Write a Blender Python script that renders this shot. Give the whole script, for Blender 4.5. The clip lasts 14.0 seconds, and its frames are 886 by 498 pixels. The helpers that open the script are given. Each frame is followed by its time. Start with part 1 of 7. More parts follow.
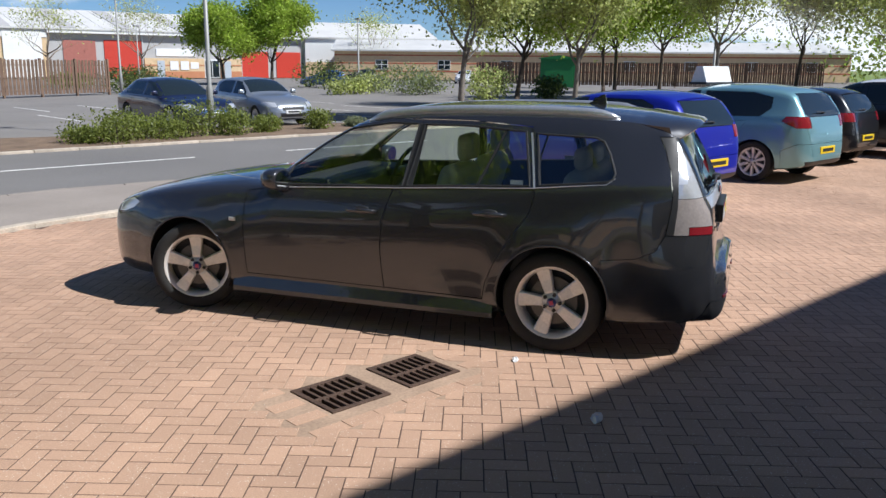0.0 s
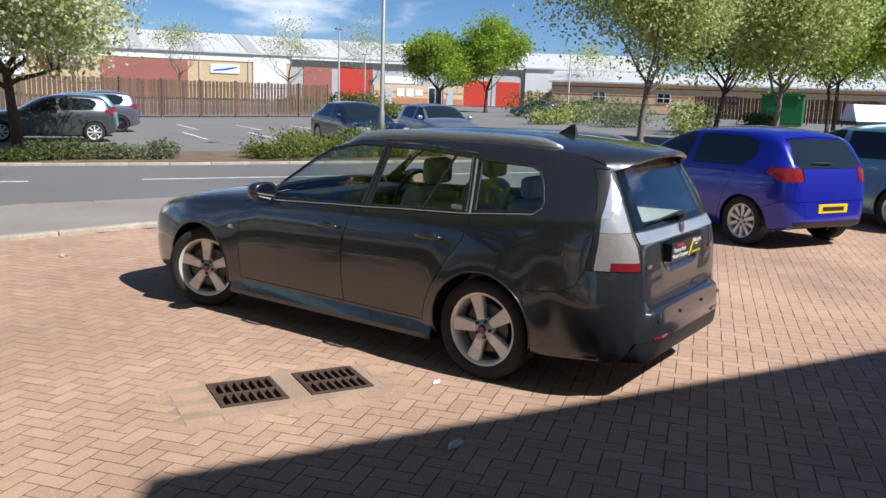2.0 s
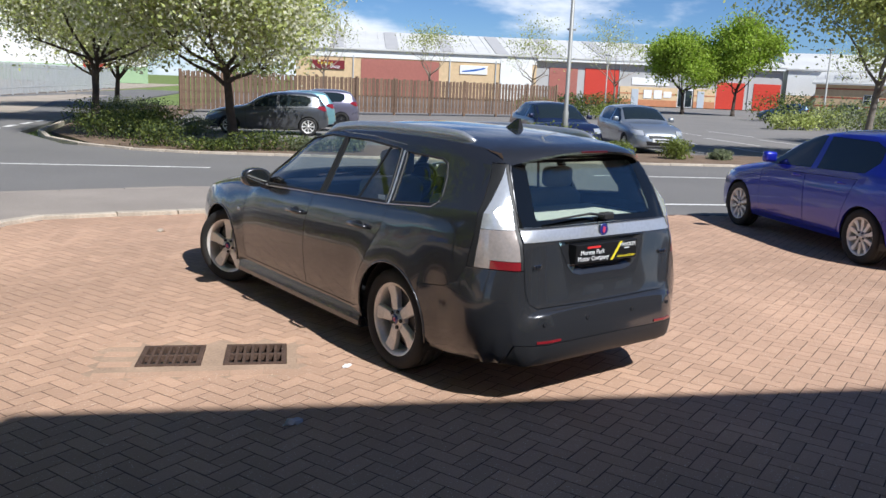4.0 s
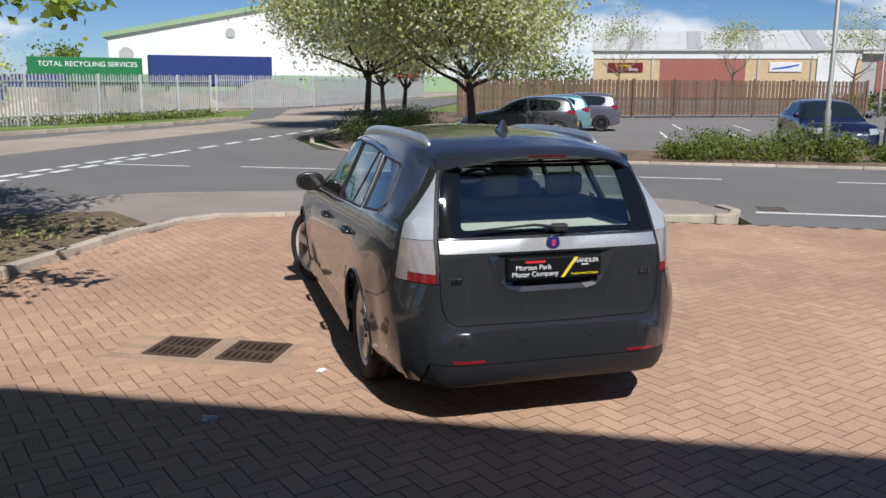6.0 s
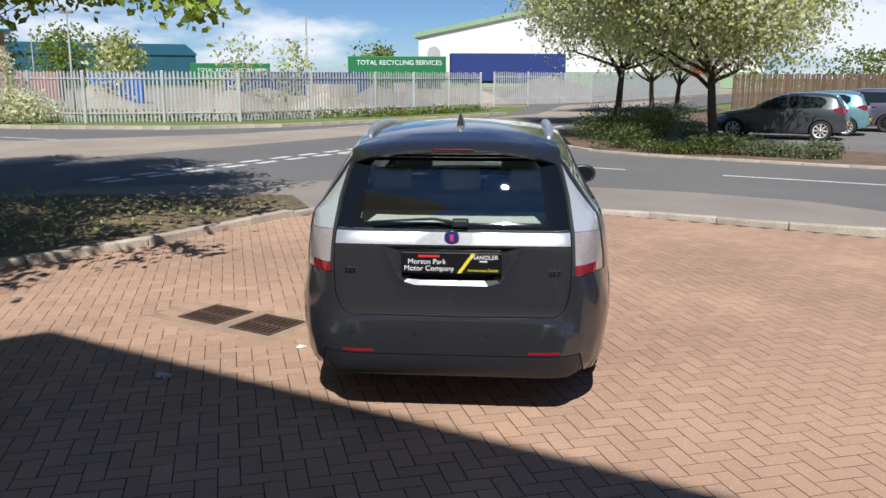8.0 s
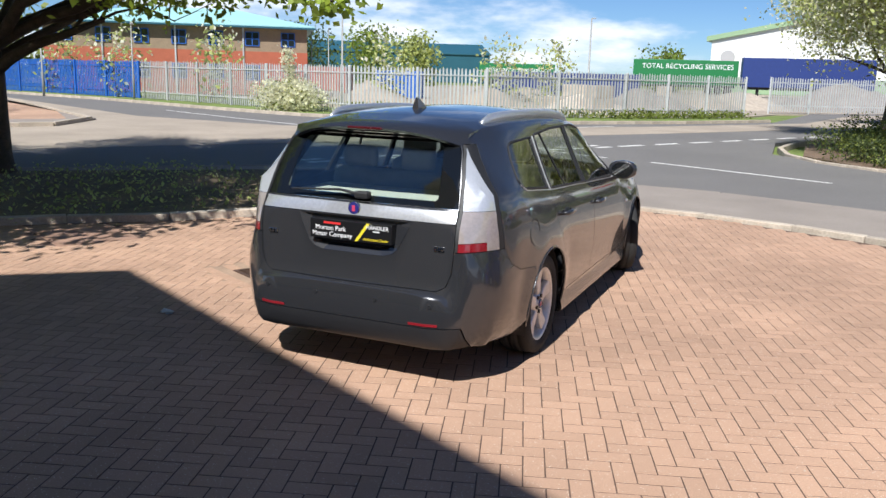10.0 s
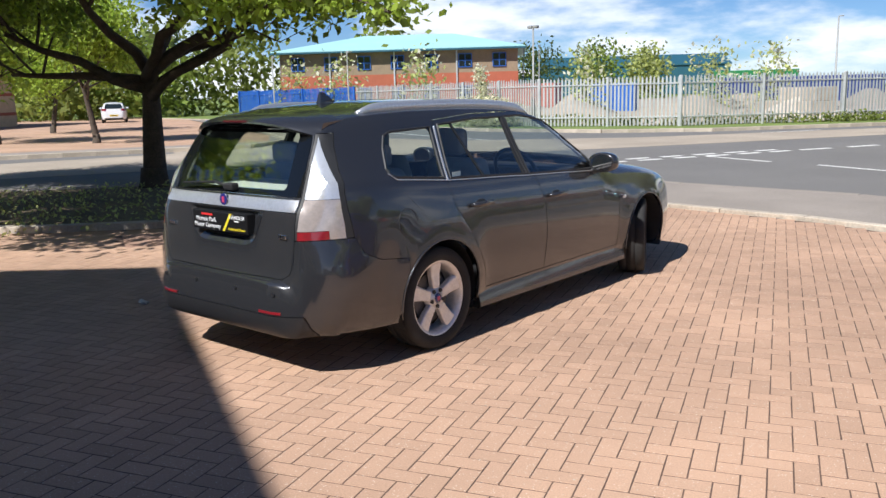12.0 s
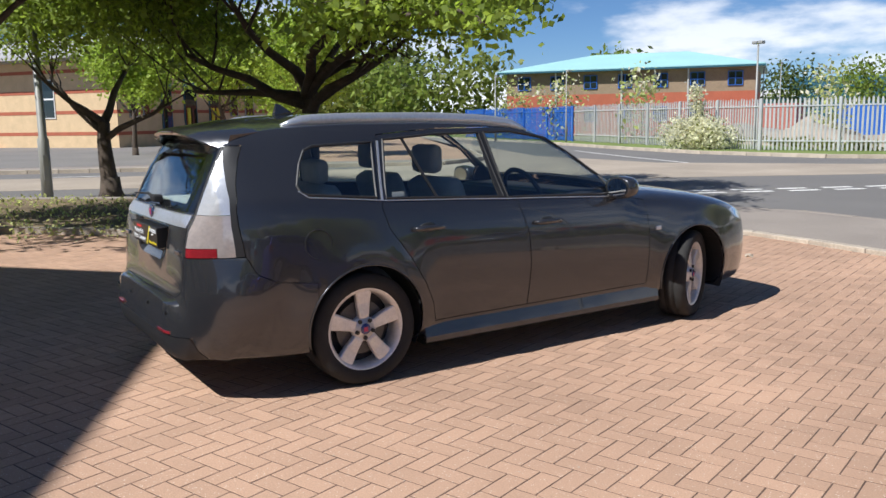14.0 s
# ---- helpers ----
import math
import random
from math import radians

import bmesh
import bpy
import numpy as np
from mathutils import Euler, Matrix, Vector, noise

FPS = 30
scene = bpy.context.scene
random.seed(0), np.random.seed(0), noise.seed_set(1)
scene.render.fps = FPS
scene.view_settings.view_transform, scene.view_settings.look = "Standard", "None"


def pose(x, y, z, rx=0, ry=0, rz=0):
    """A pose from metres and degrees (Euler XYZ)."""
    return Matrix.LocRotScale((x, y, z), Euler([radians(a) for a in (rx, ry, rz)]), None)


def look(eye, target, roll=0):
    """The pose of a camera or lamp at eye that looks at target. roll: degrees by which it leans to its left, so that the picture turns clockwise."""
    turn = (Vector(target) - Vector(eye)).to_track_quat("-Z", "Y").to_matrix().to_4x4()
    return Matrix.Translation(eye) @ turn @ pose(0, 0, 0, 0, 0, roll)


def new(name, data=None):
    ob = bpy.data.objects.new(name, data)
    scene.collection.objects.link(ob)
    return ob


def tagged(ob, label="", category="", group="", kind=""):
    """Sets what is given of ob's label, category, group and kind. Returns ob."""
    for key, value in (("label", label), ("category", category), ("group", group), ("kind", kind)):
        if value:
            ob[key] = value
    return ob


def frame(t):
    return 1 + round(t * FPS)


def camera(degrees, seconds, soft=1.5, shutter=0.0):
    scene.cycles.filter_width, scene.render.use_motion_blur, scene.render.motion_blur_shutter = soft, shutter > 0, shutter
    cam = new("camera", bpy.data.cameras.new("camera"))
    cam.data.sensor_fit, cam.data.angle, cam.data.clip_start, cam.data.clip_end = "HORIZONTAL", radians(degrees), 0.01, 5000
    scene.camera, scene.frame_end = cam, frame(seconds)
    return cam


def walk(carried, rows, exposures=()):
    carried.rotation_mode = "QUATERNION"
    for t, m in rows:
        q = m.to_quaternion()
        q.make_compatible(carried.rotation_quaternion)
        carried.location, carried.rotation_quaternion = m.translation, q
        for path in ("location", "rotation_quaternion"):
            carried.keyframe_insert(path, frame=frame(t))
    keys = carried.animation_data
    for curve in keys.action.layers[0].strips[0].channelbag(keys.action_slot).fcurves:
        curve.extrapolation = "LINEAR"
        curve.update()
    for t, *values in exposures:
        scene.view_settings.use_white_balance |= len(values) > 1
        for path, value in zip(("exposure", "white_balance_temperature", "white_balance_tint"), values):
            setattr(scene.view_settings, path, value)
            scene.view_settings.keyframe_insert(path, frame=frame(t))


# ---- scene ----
cam = camera(55.7, 14.0)
PATH = [
    (0, (-5.782, -1.111, 1.751), (-3.95, -0.433, 1.325), 0.4),
    (0.5, (-5.656, -1.416, 1.778), (-3.857, -0.647, 1.361), 0.2),
    (1, (-5.524, -1.805, 1.731), (-3.769, -0.92, 1.361), 1.4),
    (1.5, (-5.271, -2.193, 1.707), (-3.593, -1.166, 1.348), 1.9),
    (2, (-5.072, -2.696, 1.751), (-3.469, -1.557, 1.384), 1.9),
    (2.5, (-4.819, -3.095, 1.76), (-3.3, -1.849, 1.384), 1.8),
    (2.7, (-4.641, -3.225, 1.739), (-3.161, -1.933, 1.366), 1.5),
    (4.8, (-2.964, -4.615, 1.82), (-2.003, -2.909, 1.412), 2.5),
    (5, (-2.74, -4.672, 1.832), (-1.845, -2.931, 1.422), 2.2),
    (5.5, (-2.254, -4.823, 1.819), (-1.532, -3, 1.424), 1.4),
    (6, (-1.755, -4.881, 1.796), (-1.207, -2.998, 1.404), 0.4),
    (6.5, (-1.27, -4.991, 1.799), (-0.885, -3.068, 1.41), 0.3),
    (7, (-0.762, -5.077, 1.798), (-0.567, -3.129, 1.391), 0.4),
    (7.5, (-0.264, -5.09, 1.787), (-0.22, -3.132, 1.383), 0.3),
    (8, (0.269, -5.148, 1.789), (0.124, -3.194, 1.386), 0.1),
    (8.5, (0.758, -5.129, 1.755), (0.452, -3.193, 1.358), 0.5),
    (9, (1.318, -5.171, 1.745), (0.823, -3.273, 1.353), 1.2),
    (9.2, (1.499, -5.173, 1.749), (0.946, -3.292, 1.354), 1.6),
    (11.3, (3.567, -4.241, 1.605), (2.452, -2.625, 1.221), -0.3),
    (11.5, (3.696, -4.151, 1.588), (2.543, -2.561, 1.212), -0.4),
    (12, (4.086, -3.78, 1.551), (2.814, -2.28, 1.184), -1.4),
    (12.5, (4.452, -3.462, 1.563), (3.095, -2.038, 1.201), -0.7),
    (13, (4.603, -3.064, 1.502), (3.193, -1.687, 1.159), -0.0),
    (13.5, (4.778, -2.617, 1.473), (3.247, -1.371, 1.155), -0.3),
    (14, (4.881, -2.119, 1.475), (3.227, -1.04, 1.165), -0.9),
]
walk(cam, [(t, look(eye, target, roll)) for t, eye, target, roll in PATH],
     exposures=[(t, ev, 6020 if t <= 5 else 6180, 10) for t, ev in ((0, 0.36), (2.5, 0.38), (5, 0.34), (6, 0.08), (7.5, 0.10), (9, 0.40), (11.5, 0.48), (12.5, 0.46), (13, 0.34), (13.5, 0.30), (14, 0.36))])

# ---- light ----
SUN = Vector((0.03, -0.66, 0.75)).normalized()
world = bpy.data.worlds.new("world")
scene.world = world
world.use_nodes = True
wn = world.node_tree
wn.nodes.clear()
w_out = wn.nodes.new("ShaderNodeOutputWorld")
w_bg = wn.nodes.new("ShaderNodeBackground")
w_sky = wn.nodes.new("ShaderNodeTexSky")
w_sky.sky_type = "NISHITA"
w_sky.sun_disc = False
w_sky.sun_elevation = math.asin(SUN.z)
w_sky.sun_rotation = math.atan2(SUN.x, SUN.y)
w_sky.air_density, w_sky.dust_density, w_sky.ozone_density = 0.75, 0.0, 5.0
w_bg.inputs["Strength"].default_value = 0.046
# cumulus banks low over the horizon
w_tc = wn.nodes.new("ShaderNodeTexCoord")
w_map = wn.nodes.new("ShaderNodeMapping")
w_map.inputs["Scale"].default_value = (1.0, 1.0, 3.2)
w_no = wn.nodes.new("ShaderNodeTexNoise")
w_no.inputs["Scale"].default_value, w_no.inputs["Detail"].default_value, w_no.inputs["Roughness"].default_value = 3.3, 8, 0.55
w_ramp = wn.nodes.new("ShaderNodeMapRange")
w_ramp.interpolation_type = "SMOOTHSTEP"
w_ramp.inputs["From Min"].default_value, w_ramp.inputs["From Max"].default_value = 0.49, 0.63
w_sep = wn.nodes.new("ShaderNodeSeparateXYZ")
w_low = wn.nodes.new("ShaderNodeMapRange")
w_low.inputs["From Min"].default_value, w_low.inputs["From Max"].default_value = 0.42, 0.04
w_mul = wn.nodes.new("ShaderNodeMath")
w_mul.operation = "MULTIPLY"
w_mix = wn.nodes.new("ShaderNodeMix")
w_mix.data_type = "RGBA"
w_mix.inputs[7].default_value = (18.0, 18.3, 18.8, 1)
wn.links.new(w_tc.outputs["Generated"], w_map.inputs[0])
wn.links.new(w_map.outputs[0], w_no.inputs["Vector"])
wn.links.new(w_no.outputs["Fac"], w_ramp.inputs["Value"])
wn.links.new(w_tc.outputs["Generated"], w_sep.inputs[0])
wn.links.new(w_sep.outputs["Z"], w_low.inputs["Value"])
wn.links.new(w_ramp.outputs[0], w_mul.inputs[0])
wn.links.new(w_low.outputs[0], w_mul.inputs[1])
wn.links.new(w_mul.outputs[0], w_mix.inputs[0])
w_tint = wn.nodes.new("ShaderNodeVectorMath")
w_tint.operation = "MULTIPLY"
w_tint.inputs[1].default_value = (1.12, 1.30, 1.50)
wn.links.new(w_sky.outputs[0], w_tint.inputs[0])
wn.links.new(w_tint.outputs[0], w_mix.inputs[6])
wn.links.new(w_mix.outputs[2], w_bg.inputs[0])
wn.links.new(w_bg.outputs[0], w_out.inputs[0])
sun = new("sun", bpy.data.lights.new("sun", "SUN"))
sun.data.energy, sun.data.angle, sun.data.color = 5.0, radians(0.5), (1.0, 0.97, 0.92)
sun.matrix_world = look(SUN * 50, (0, 0, 0))

# ---- materials ----
def material(name, base, rough=0.8, metal=0.0, vary=0.12, scale=3.0, grain=60.0, grain_amt=0.1, bump=0.0, bump_scale=None,
             per_object=0.0, per_island=0.0, coat=0.0, spec=0.5, flecks=None):
    """A surface with a base colour that varies at two scales, and fine relief."""
    m = bpy.data.materials.new(name)
    m.use_nodes = True
    nt = m.node_tree
    p = nt.nodes["Principled BSDF"]
    p.inputs["Roughness"].default_value = rough
    p.inputs["Metallic"].default_value = metal
    p.inputs["Specular IOR Level"].default_value = spec
    if coat:
        p.inputs["Coat Weight"].default_value = coat
        p.inputs["Coat Roughness"].default_value = 0.03
    tc = nt.nodes.new("ShaderNodeTexCoord")
    val = None

    def term(out, amount, add):
        mr = nt.nodes.new("ShaderNodeMapRange")
        mr.inputs["To Min"].default_value, mr.inputs["To Max"].default_value = 1 - amount, 1 + amount
        nt.links.new(out, mr.inputs["Value"])
        if add is None:
            return mr.outputs[0]
        mu = nt.nodes.new("ShaderNodeMath")
        mu.operation = "MULTIPLY"
        nt.links.new(add, mu.inputs[0])
        nt.links.new(mr.outputs[0], mu.inputs[1])
        return mu.outputs[0]

    if vary:
        n1 = nt.nodes.new("ShaderNodeTexNoise")
        n1.inputs["Scale"].default_value, n1.inputs["Detail"].default_value = scale, 4
        nt.links.new(tc.outputs["Object"], n1.inputs["Vector"])
        val = term(n1.outputs["Fac"], vary * 2, val)
    if grain_amt:
        n2 = nt.nodes.new("ShaderNodeTexNoise")
        n2.inputs["Scale"].default_value, n2.inputs["Detail"].default_value = grain, 3
        nt.links.new(tc.outputs["Object"], n2.inputs["Vector"])
        val = term(n2.outputs["Fac"], grain_amt * 2, val)
    if per_object:
        oi = nt.nodes.new("ShaderNodeObjectInfo")
        val = term(oi.outputs["Random"], per_object, val)
    if per_island:
        ge = nt.nodes.new("ShaderNodeNewGeometry")
        val = term(ge.outputs["Random Per Island"], per_island, val)
    if val is not None:
        mx = nt.nodes.new("ShaderNodeVectorMath")
        mx.operation = "SCALE"
        mx.inputs[0].default_value = base
        nt.links.new(val, mx.inputs["Scale"])
        nt.links.new(mx.outputs[0], p.inputs["Base Color"])
        if flecks:
            vo = nt.nodes.new("ShaderNodeTexVoronoi")
            vo.inputs["Scale"].default_value = 95
            nt.links.new(tc.outputs["Object"], vo.inputs["Vector"])
            fl = nt.nodes.new("ShaderNodeMapRange")
            fl.inputs["From Min"].default_value, fl.inputs["From Max"].default_value = 0.30, 0.16
            nt.links.new(vo.outputs["Distance"], fl.inputs["Value"])
            rs = nt.nodes.new("ShaderNodeSeparateXYZ")
            nt.links.new(vo.outputs["Color"], rs.inputs[0])
            few = nt.nodes.new("ShaderNodeMath")
            few.operation, few.inputs[1].default_value = "GREATER_THAN", 0.80
            nt.links.new(rs.outputs[0], few.inputs[0])
            both = nt.nodes.new("ShaderNodeMath")
            both.operation = "MULTIPLY"
            nt.links.new(fl.outputs[0], both.inputs[0])
            nt.links.new(few.outputs[0], both.inputs[1])
            fm = nt.nodes.new("ShaderNodeMix")
            fm.data_type = "RGBA"
            fm.inputs[7].default_value = (*flecks, 1)
            nt.links.new(both.outputs[0], fm.inputs[0])
            nt.links.new(mx.outputs[0], fm.inputs[6])
            nt.links.new(fm.outputs[2], p.inputs["Base Color"])
    else:
        p.inputs["Base Color"].default_value = (*base, 1)
    if bump:
        nb = nt.nodes.new("ShaderNodeTexNoise")
        nb.inputs["Scale"].default_value, nb.inputs["Detail"].default_value = bump_scale or grain, 4
        nt.links.new(tc.outputs["Object"], nb.inputs["Vector"])
        bp = nt.nodes.new("ShaderNodeBump")
        bp.inputs["Strength"].default_value, bp.inputs["Distance"].default_value = bump, 0.01
        nt.links.new(nb.outputs["Fac"], bp.inputs["Height"])
        nt.links.new(bp.outputs[0], p.inputs["Normal"])
    return m


def glass(name, tint=(0.8, 0.9, 0.85), rough=0.0, mix=0.85):
    """Thin pane: lets most light through, tinted, with a mirror sheen at grazing angles."""
    m = bpy.data.materials.new(name)
    m.use_nodes = True
    nt = m.node_tree
    nt.nodes.clear()
    out = nt.nodes.new("ShaderNodeOutputMaterial")
    tr = nt.nodes.new("ShaderNodeBsdfTransparent")
    tr.inputs[0].default_value = (*tint, 1)
    gl = nt.nodes.new("ShaderNodeBsdfGlossy")
    gl.inputs["Roughness"].default_value = rough
    fr = nt.nodes.new("ShaderNodeLayerWeight")
    fr.inputs["Blend"].default_value = 0.5
    pw = nt.nodes.new("ShaderNodeMath")
    pw.operation, pw.inputs[1].default_value = "POWER", 3.6
    mr = nt.nodes.new("ShaderNodeMapRange")
    mr.inputs["To Min"].default_value, mr.inputs["To Max"].default_value = 0.12, 0.9
    ms = nt.nodes.new("ShaderNodeMixShader")
    nt.links.new(fr.outputs["Facing"], pw.inputs[0])
    nt.links.new(pw.outputs[0], mr.inputs["Value"])
    nt.links.new(mr.outputs[0], ms.inputs[0])
    nt.links.new(tr.outputs[0], ms.inputs[1])
    nt.links.new(gl.outputs[0], ms.inputs[2])
    nt.links.new(ms.outputs[0], out.inputs[0])
    return m


M_ASPHALT = material("asphalt", (0.165, 0.155, 0.145), 0.9, vary=0.10, scale=0.35, grain=90, grain_amt=0.2, bump=0.3, bump_scale=120)
M_ASPHALT_PARK = material("car_park_asphalt", (0.20, 0.185, 0.17), 0.9, vary=0.12, scale=0.3, grain=90, grain_amt=0.2, bump=0.3)
M_DUST = material("dusty_asphalt", (0.36, 0.30, 0.235), 0.95, vary=0.18, scale=0.5, grain=60, grain_amt=0.2, bump=0.2)
M_FOOTWAY = material("footway_asphalt", (0.28, 0.24, 0.205), 0.9, vary=0.14, scale=0.8, grain=80, grain_amt=0.2, bump=0.2)
M_KERB = material("concrete_kerb", (0.46, 0.39, 0.31), 0.9, vary=0.2, scale=4, grain=50, grain_amt=0.2, per_object=0.12, bump=0.4)
M_LINE = material("road_paint", (0.72, 0.70, 0.66), 0.8, vary=0.15, scale=6, grain=40, grain_amt=0.15)
M_SOIL = material("dry_soil", (0.17, 0.115, 0.075), 1.0, vary=0.3, scale=2, grain=30, grain_amt=0.4, bump=0.8, bump_scale=25)
M_GRASS = material("grass", (0.15, 0.20, 0.045), 1.0, vary=0.25, scale=0.6, grain=25, grain_amt=0.35, bump=0.6)
M_BLOCK = material("block_paver", (0.45, 0.284, 0.190), 0.9, vary=0.22, scale=0.5, grain=170, grain_amt=0.24, per_island=0.09, per_object=0.05, bump=0.3, bump_scale=200, flecks=(0.72, 0.62, 0.50))
M_JOINT = material("joint_sand", (0.115, 0.07, 0.05), 1.0, vary=0.3, scale=2, grain=80, grain_amt=0.2)
M_BRICK_BUFF = material("buff_brick", (0.60, 0.44, 0.26), 0.9, vary=0.1, scale=2, grain=20, grain_amt=0.15)
M_BRICK_RED = material("red_brick", (0.38, 0.11, 0.06), 0.9, vary=0.1, scale=2, grain=20, grain_amt=0.15)
M_BRICK_BROWN = material("brown_brick", (0.27, 0.20, 0.13), 0.9, vary=0.1, scale=2, grain=20, grain_amt=0.15)
M_CLAD_WHITE = material("white_cladding", (0.76, 0.76, 0.73), 0.6, vary=0.05, scale=0.5, grain=8, grain_amt=0.05)
M_CLAD_GREY = material("grey_cladding", (0.42, 0.41, 0.40), 0.6, vary=0.06, scale=0.5, grain=8, grain_amt=0.05)
M_ROOF_LIGHT = material("pale_metal_roof", (0.60, 0.59, 0.56), 0.5, vary=0.08, scale=0.4, grain=6, grain_amt=0.05)
M_ROOF_TEAL = material("pale_teal_roof", (0.36, 0.62, 0.60), 0.5, vary=0.06, scale=0.4, grain=6, grain_amt=0.05)
M_TEAL = material("teal_cladding", (0.02, 0.095, 0.13), 0.5, vary=0.06, scale=0.4, grain=6, grain_amt=0.05)
M_GREEN_TRIM = material("green_trim", (0.28, 0.40, 0.23), 0.5, vary=0.06)
M_RED_DOOR = material("red_shutter", (0.52, 0.045, 0.025), 0.5, vary=0.06)
M_PINK_DOOR = material("faded_red_shutter", (0.36, 0.13, 0.10), 0.6, vary=0.08)
M_BRICK_BAND = material("orange_brick", (0.46, 0.20, 0.10), 0.9, vary=0.1, scale=2, grain=20, grain_amt=0.15)
M_SIGN = material("maroon_sign_panel", (0.17, 0.02, 0.025), 0.4, vary=0.05)
M_POST_PALE = material("pale_blue_grey_paint", (0.42, 0.46, 0.50), 0.5, vary=0.05)
M_NAVY = material("navy_trailer_curtain", (0.015, 0.035, 0.16), 0.5, vary=0.1)
M_GREEN_TRAILER = material("green_trailer_curtain", (0.012, 0.16, 0.045), 0.5, vary=0.08)
M_WHITE = material("white_paint", (0.75, 0.75, 0.74), 0.4, vary=0.04)
M_GALV = material("galvanised_steel", (0.52, 0.53, 0.52), 0.45, metal=0.35, vary=0.1, scale=2, grain=30, grain_amt=0.1, per_object=0.1)
M_BLUE_FENCE = material("blue_painted_steel", (0.02, 0.11, 0.42), 0.5, vary=0.1)
M_TIMBER = material("weathered_timber", (0.165, 0.105, 0.07), 0.9, vary=0.25, scale=3, grain=25, grain_amt=0.2, per_object=0.25, per_island=0.25)
M_POST = material("grey_post_paint", (0.30, 0.30, 0.28), 0.5, metal=0.2, vary=0.08)
M_BARK = material("bark", (0.085, 0.065, 0.05), 1.0, vary=0.3, scale=6, grain=40, grain_amt=0.3, bump=0.9, bump_scale=30)
M_BARK_PALE = material("pale_bark", (0.20, 0.175, 0.145), 1.0, vary=0.25, scale=6, grain=40, grain_amt=0.3, bump=0.6, bump_scale=30)
M_BARE_TWIG = material("bare_twigs", (0.24, 0.19, 0.14), 1.0, vary=0.2)


def leaf_material(name, base, spread=0.35):
    m = material(name, base, 0.55, vary=0.2, scale=0.8, grain_amt=0.0, per_island=spread)
    nt = m.node_tree
    p = nt.nodes["Principled BSDF"]
    tl = nt.nodes.new("ShaderNodeBsdfTranslucent")
    mx = nt.nodes.new("ShaderNodeMixShader")
    mx.inputs[0].default_value = 0.55
    src = p.inputs["Base Color"].links[0].from_socket
    nt.links.new(src, tl.inputs[0])
    nt.links.new(p.outputs[0], mx.inputs[1])
    nt.links.new(tl.outputs[0], mx.inputs[2])
    nt.links.new(mx.outputs[0], nt.nodes["Material Output"].inputs[0])
    return m


M_LEAF_LIME = leaf_material("lime_green_leaves", (0.34, 0.45, 0.055))
M_LEAF = leaf_material("mid_green_leaves", (0.25, 0.33, 0.06))
M_LEAF_OLIVE = leaf_material("olive_leaves", (0.50, 0.54, 0.19))
M_BLOSSOM = leaf_material("cream_blossom", (0.82, 0.80, 0.60), 0.12)
M_LEAF_DARK = leaf_material("dark_shrub_leaves", (0.085, 0.115, 0.035))
M_LEAF_SHRUB = leaf_material("shrub_leaves", (0.22, 0.26, 0.055))
M_LEAF_GREY = leaf_material("grey_green_leaves", (0.24, 0.27, 0.15))

M_PAINT = material("dark_grey_metallic_paint", (0.043, 0.044, 0.049), 0.26, metal=0.5, vary=0.03, scale=0.6, grain=900, grain_amt=0.12, coat=1.0)
M_TRIM_IN = material("beige_grey_interior_trim", (0.60, 0.61, 0.54), 0.9, vary=0.05)
M_SEAT = material("grey_seat_cloth", (0.26, 0.26, 0.25), 1.0, vary=0.1, scale=20)
M_DASH = material("black_plastic", (0.018, 0.018, 0.019), 0.55, vary=0.05)
M_PLASTIC = material("dark_plastic", (0.016, 0.016, 0.018), 0.5, vary=0.08)
M_RUBBER = material("tyre_rubber", (0.022, 0.021, 0.02), 0.85, vary=0.2, scale=12, grain=200, grain_amt=0.2, bump=0.2)
M_ALLOY = material("silver_alloy", (0.74, 0.72, 0.69), 0.36, metal=0.4, vary=0.06, scale=8)
M_SILVER = material("satin_silver_trim", (0.62, 0.63, 0.65), 0.28, metal=0.7, vary=0.04)
M_CHROME = material("chrome", (0.75, 0.75, 0.74), 0.08, metal=1.0, vary=0.0, grain_amt=0.0)
M_STEEL = material("brake_disc_steel", (0.12, 0.115, 0.11), 0.5, metal=0.7, vary=0.1)
M_GLASS = glass("tinted_glass", (0.91, 0.97, 0.93))
M_GLASS_FRONT = glass("front_glass", (0.91, 0.97, 0.95))
M_PRIVACY = material("black_glass_band", (0.006, 0.007, 0.008), 0.04, vary=0.0, grain_amt=0.0, spec=0.6)
M_DARKGLASS = material("dark_car_glass", (0.015, 0.022, 0.025), 0.03, vary=0.0, grain_amt=0.0, spec=0.7)
M_LAMP_CLEAR = material("clear_lamp_lens", (0.66, 0.68, 0.71), 0.20, metal=0.5, vary=0.04, scale=9, grain=90, grain_amt=0.06, coat=1.0)
_nt = M_LAMP_CLEAR.node_tree
_p = _nt.nodes["Principled BSDF"]
_w = _nt.nodes.new("ShaderNodeTexWave")
_w.bands_direction = "Z"
_w.inputs["Scale"].default_value, _w.inputs["Distortion"].default_value = 9.0, 0.6
_b = _nt.nodes.new("ShaderNodeBump")
_b.inputs["Strength"].default_value, _b.inputs["Distance"].default_value = 0.025, 0.02
_nt.links.new([n for n in _nt.nodes if n.type == "TEX_COORD"][0].outputs["Object"], _w.inputs["Vector"])
_nt.links.new(_w.outputs["Fac"], _b.inputs["Height"])
_nt.links.new(_b.outputs[0], _p.inputs["Normal"])
M_LAMP_RED = material("red_lamp_lens", (0.22, 0.012, 0.018), 0.10, vary=0.10, scale=20, coat=1.0)
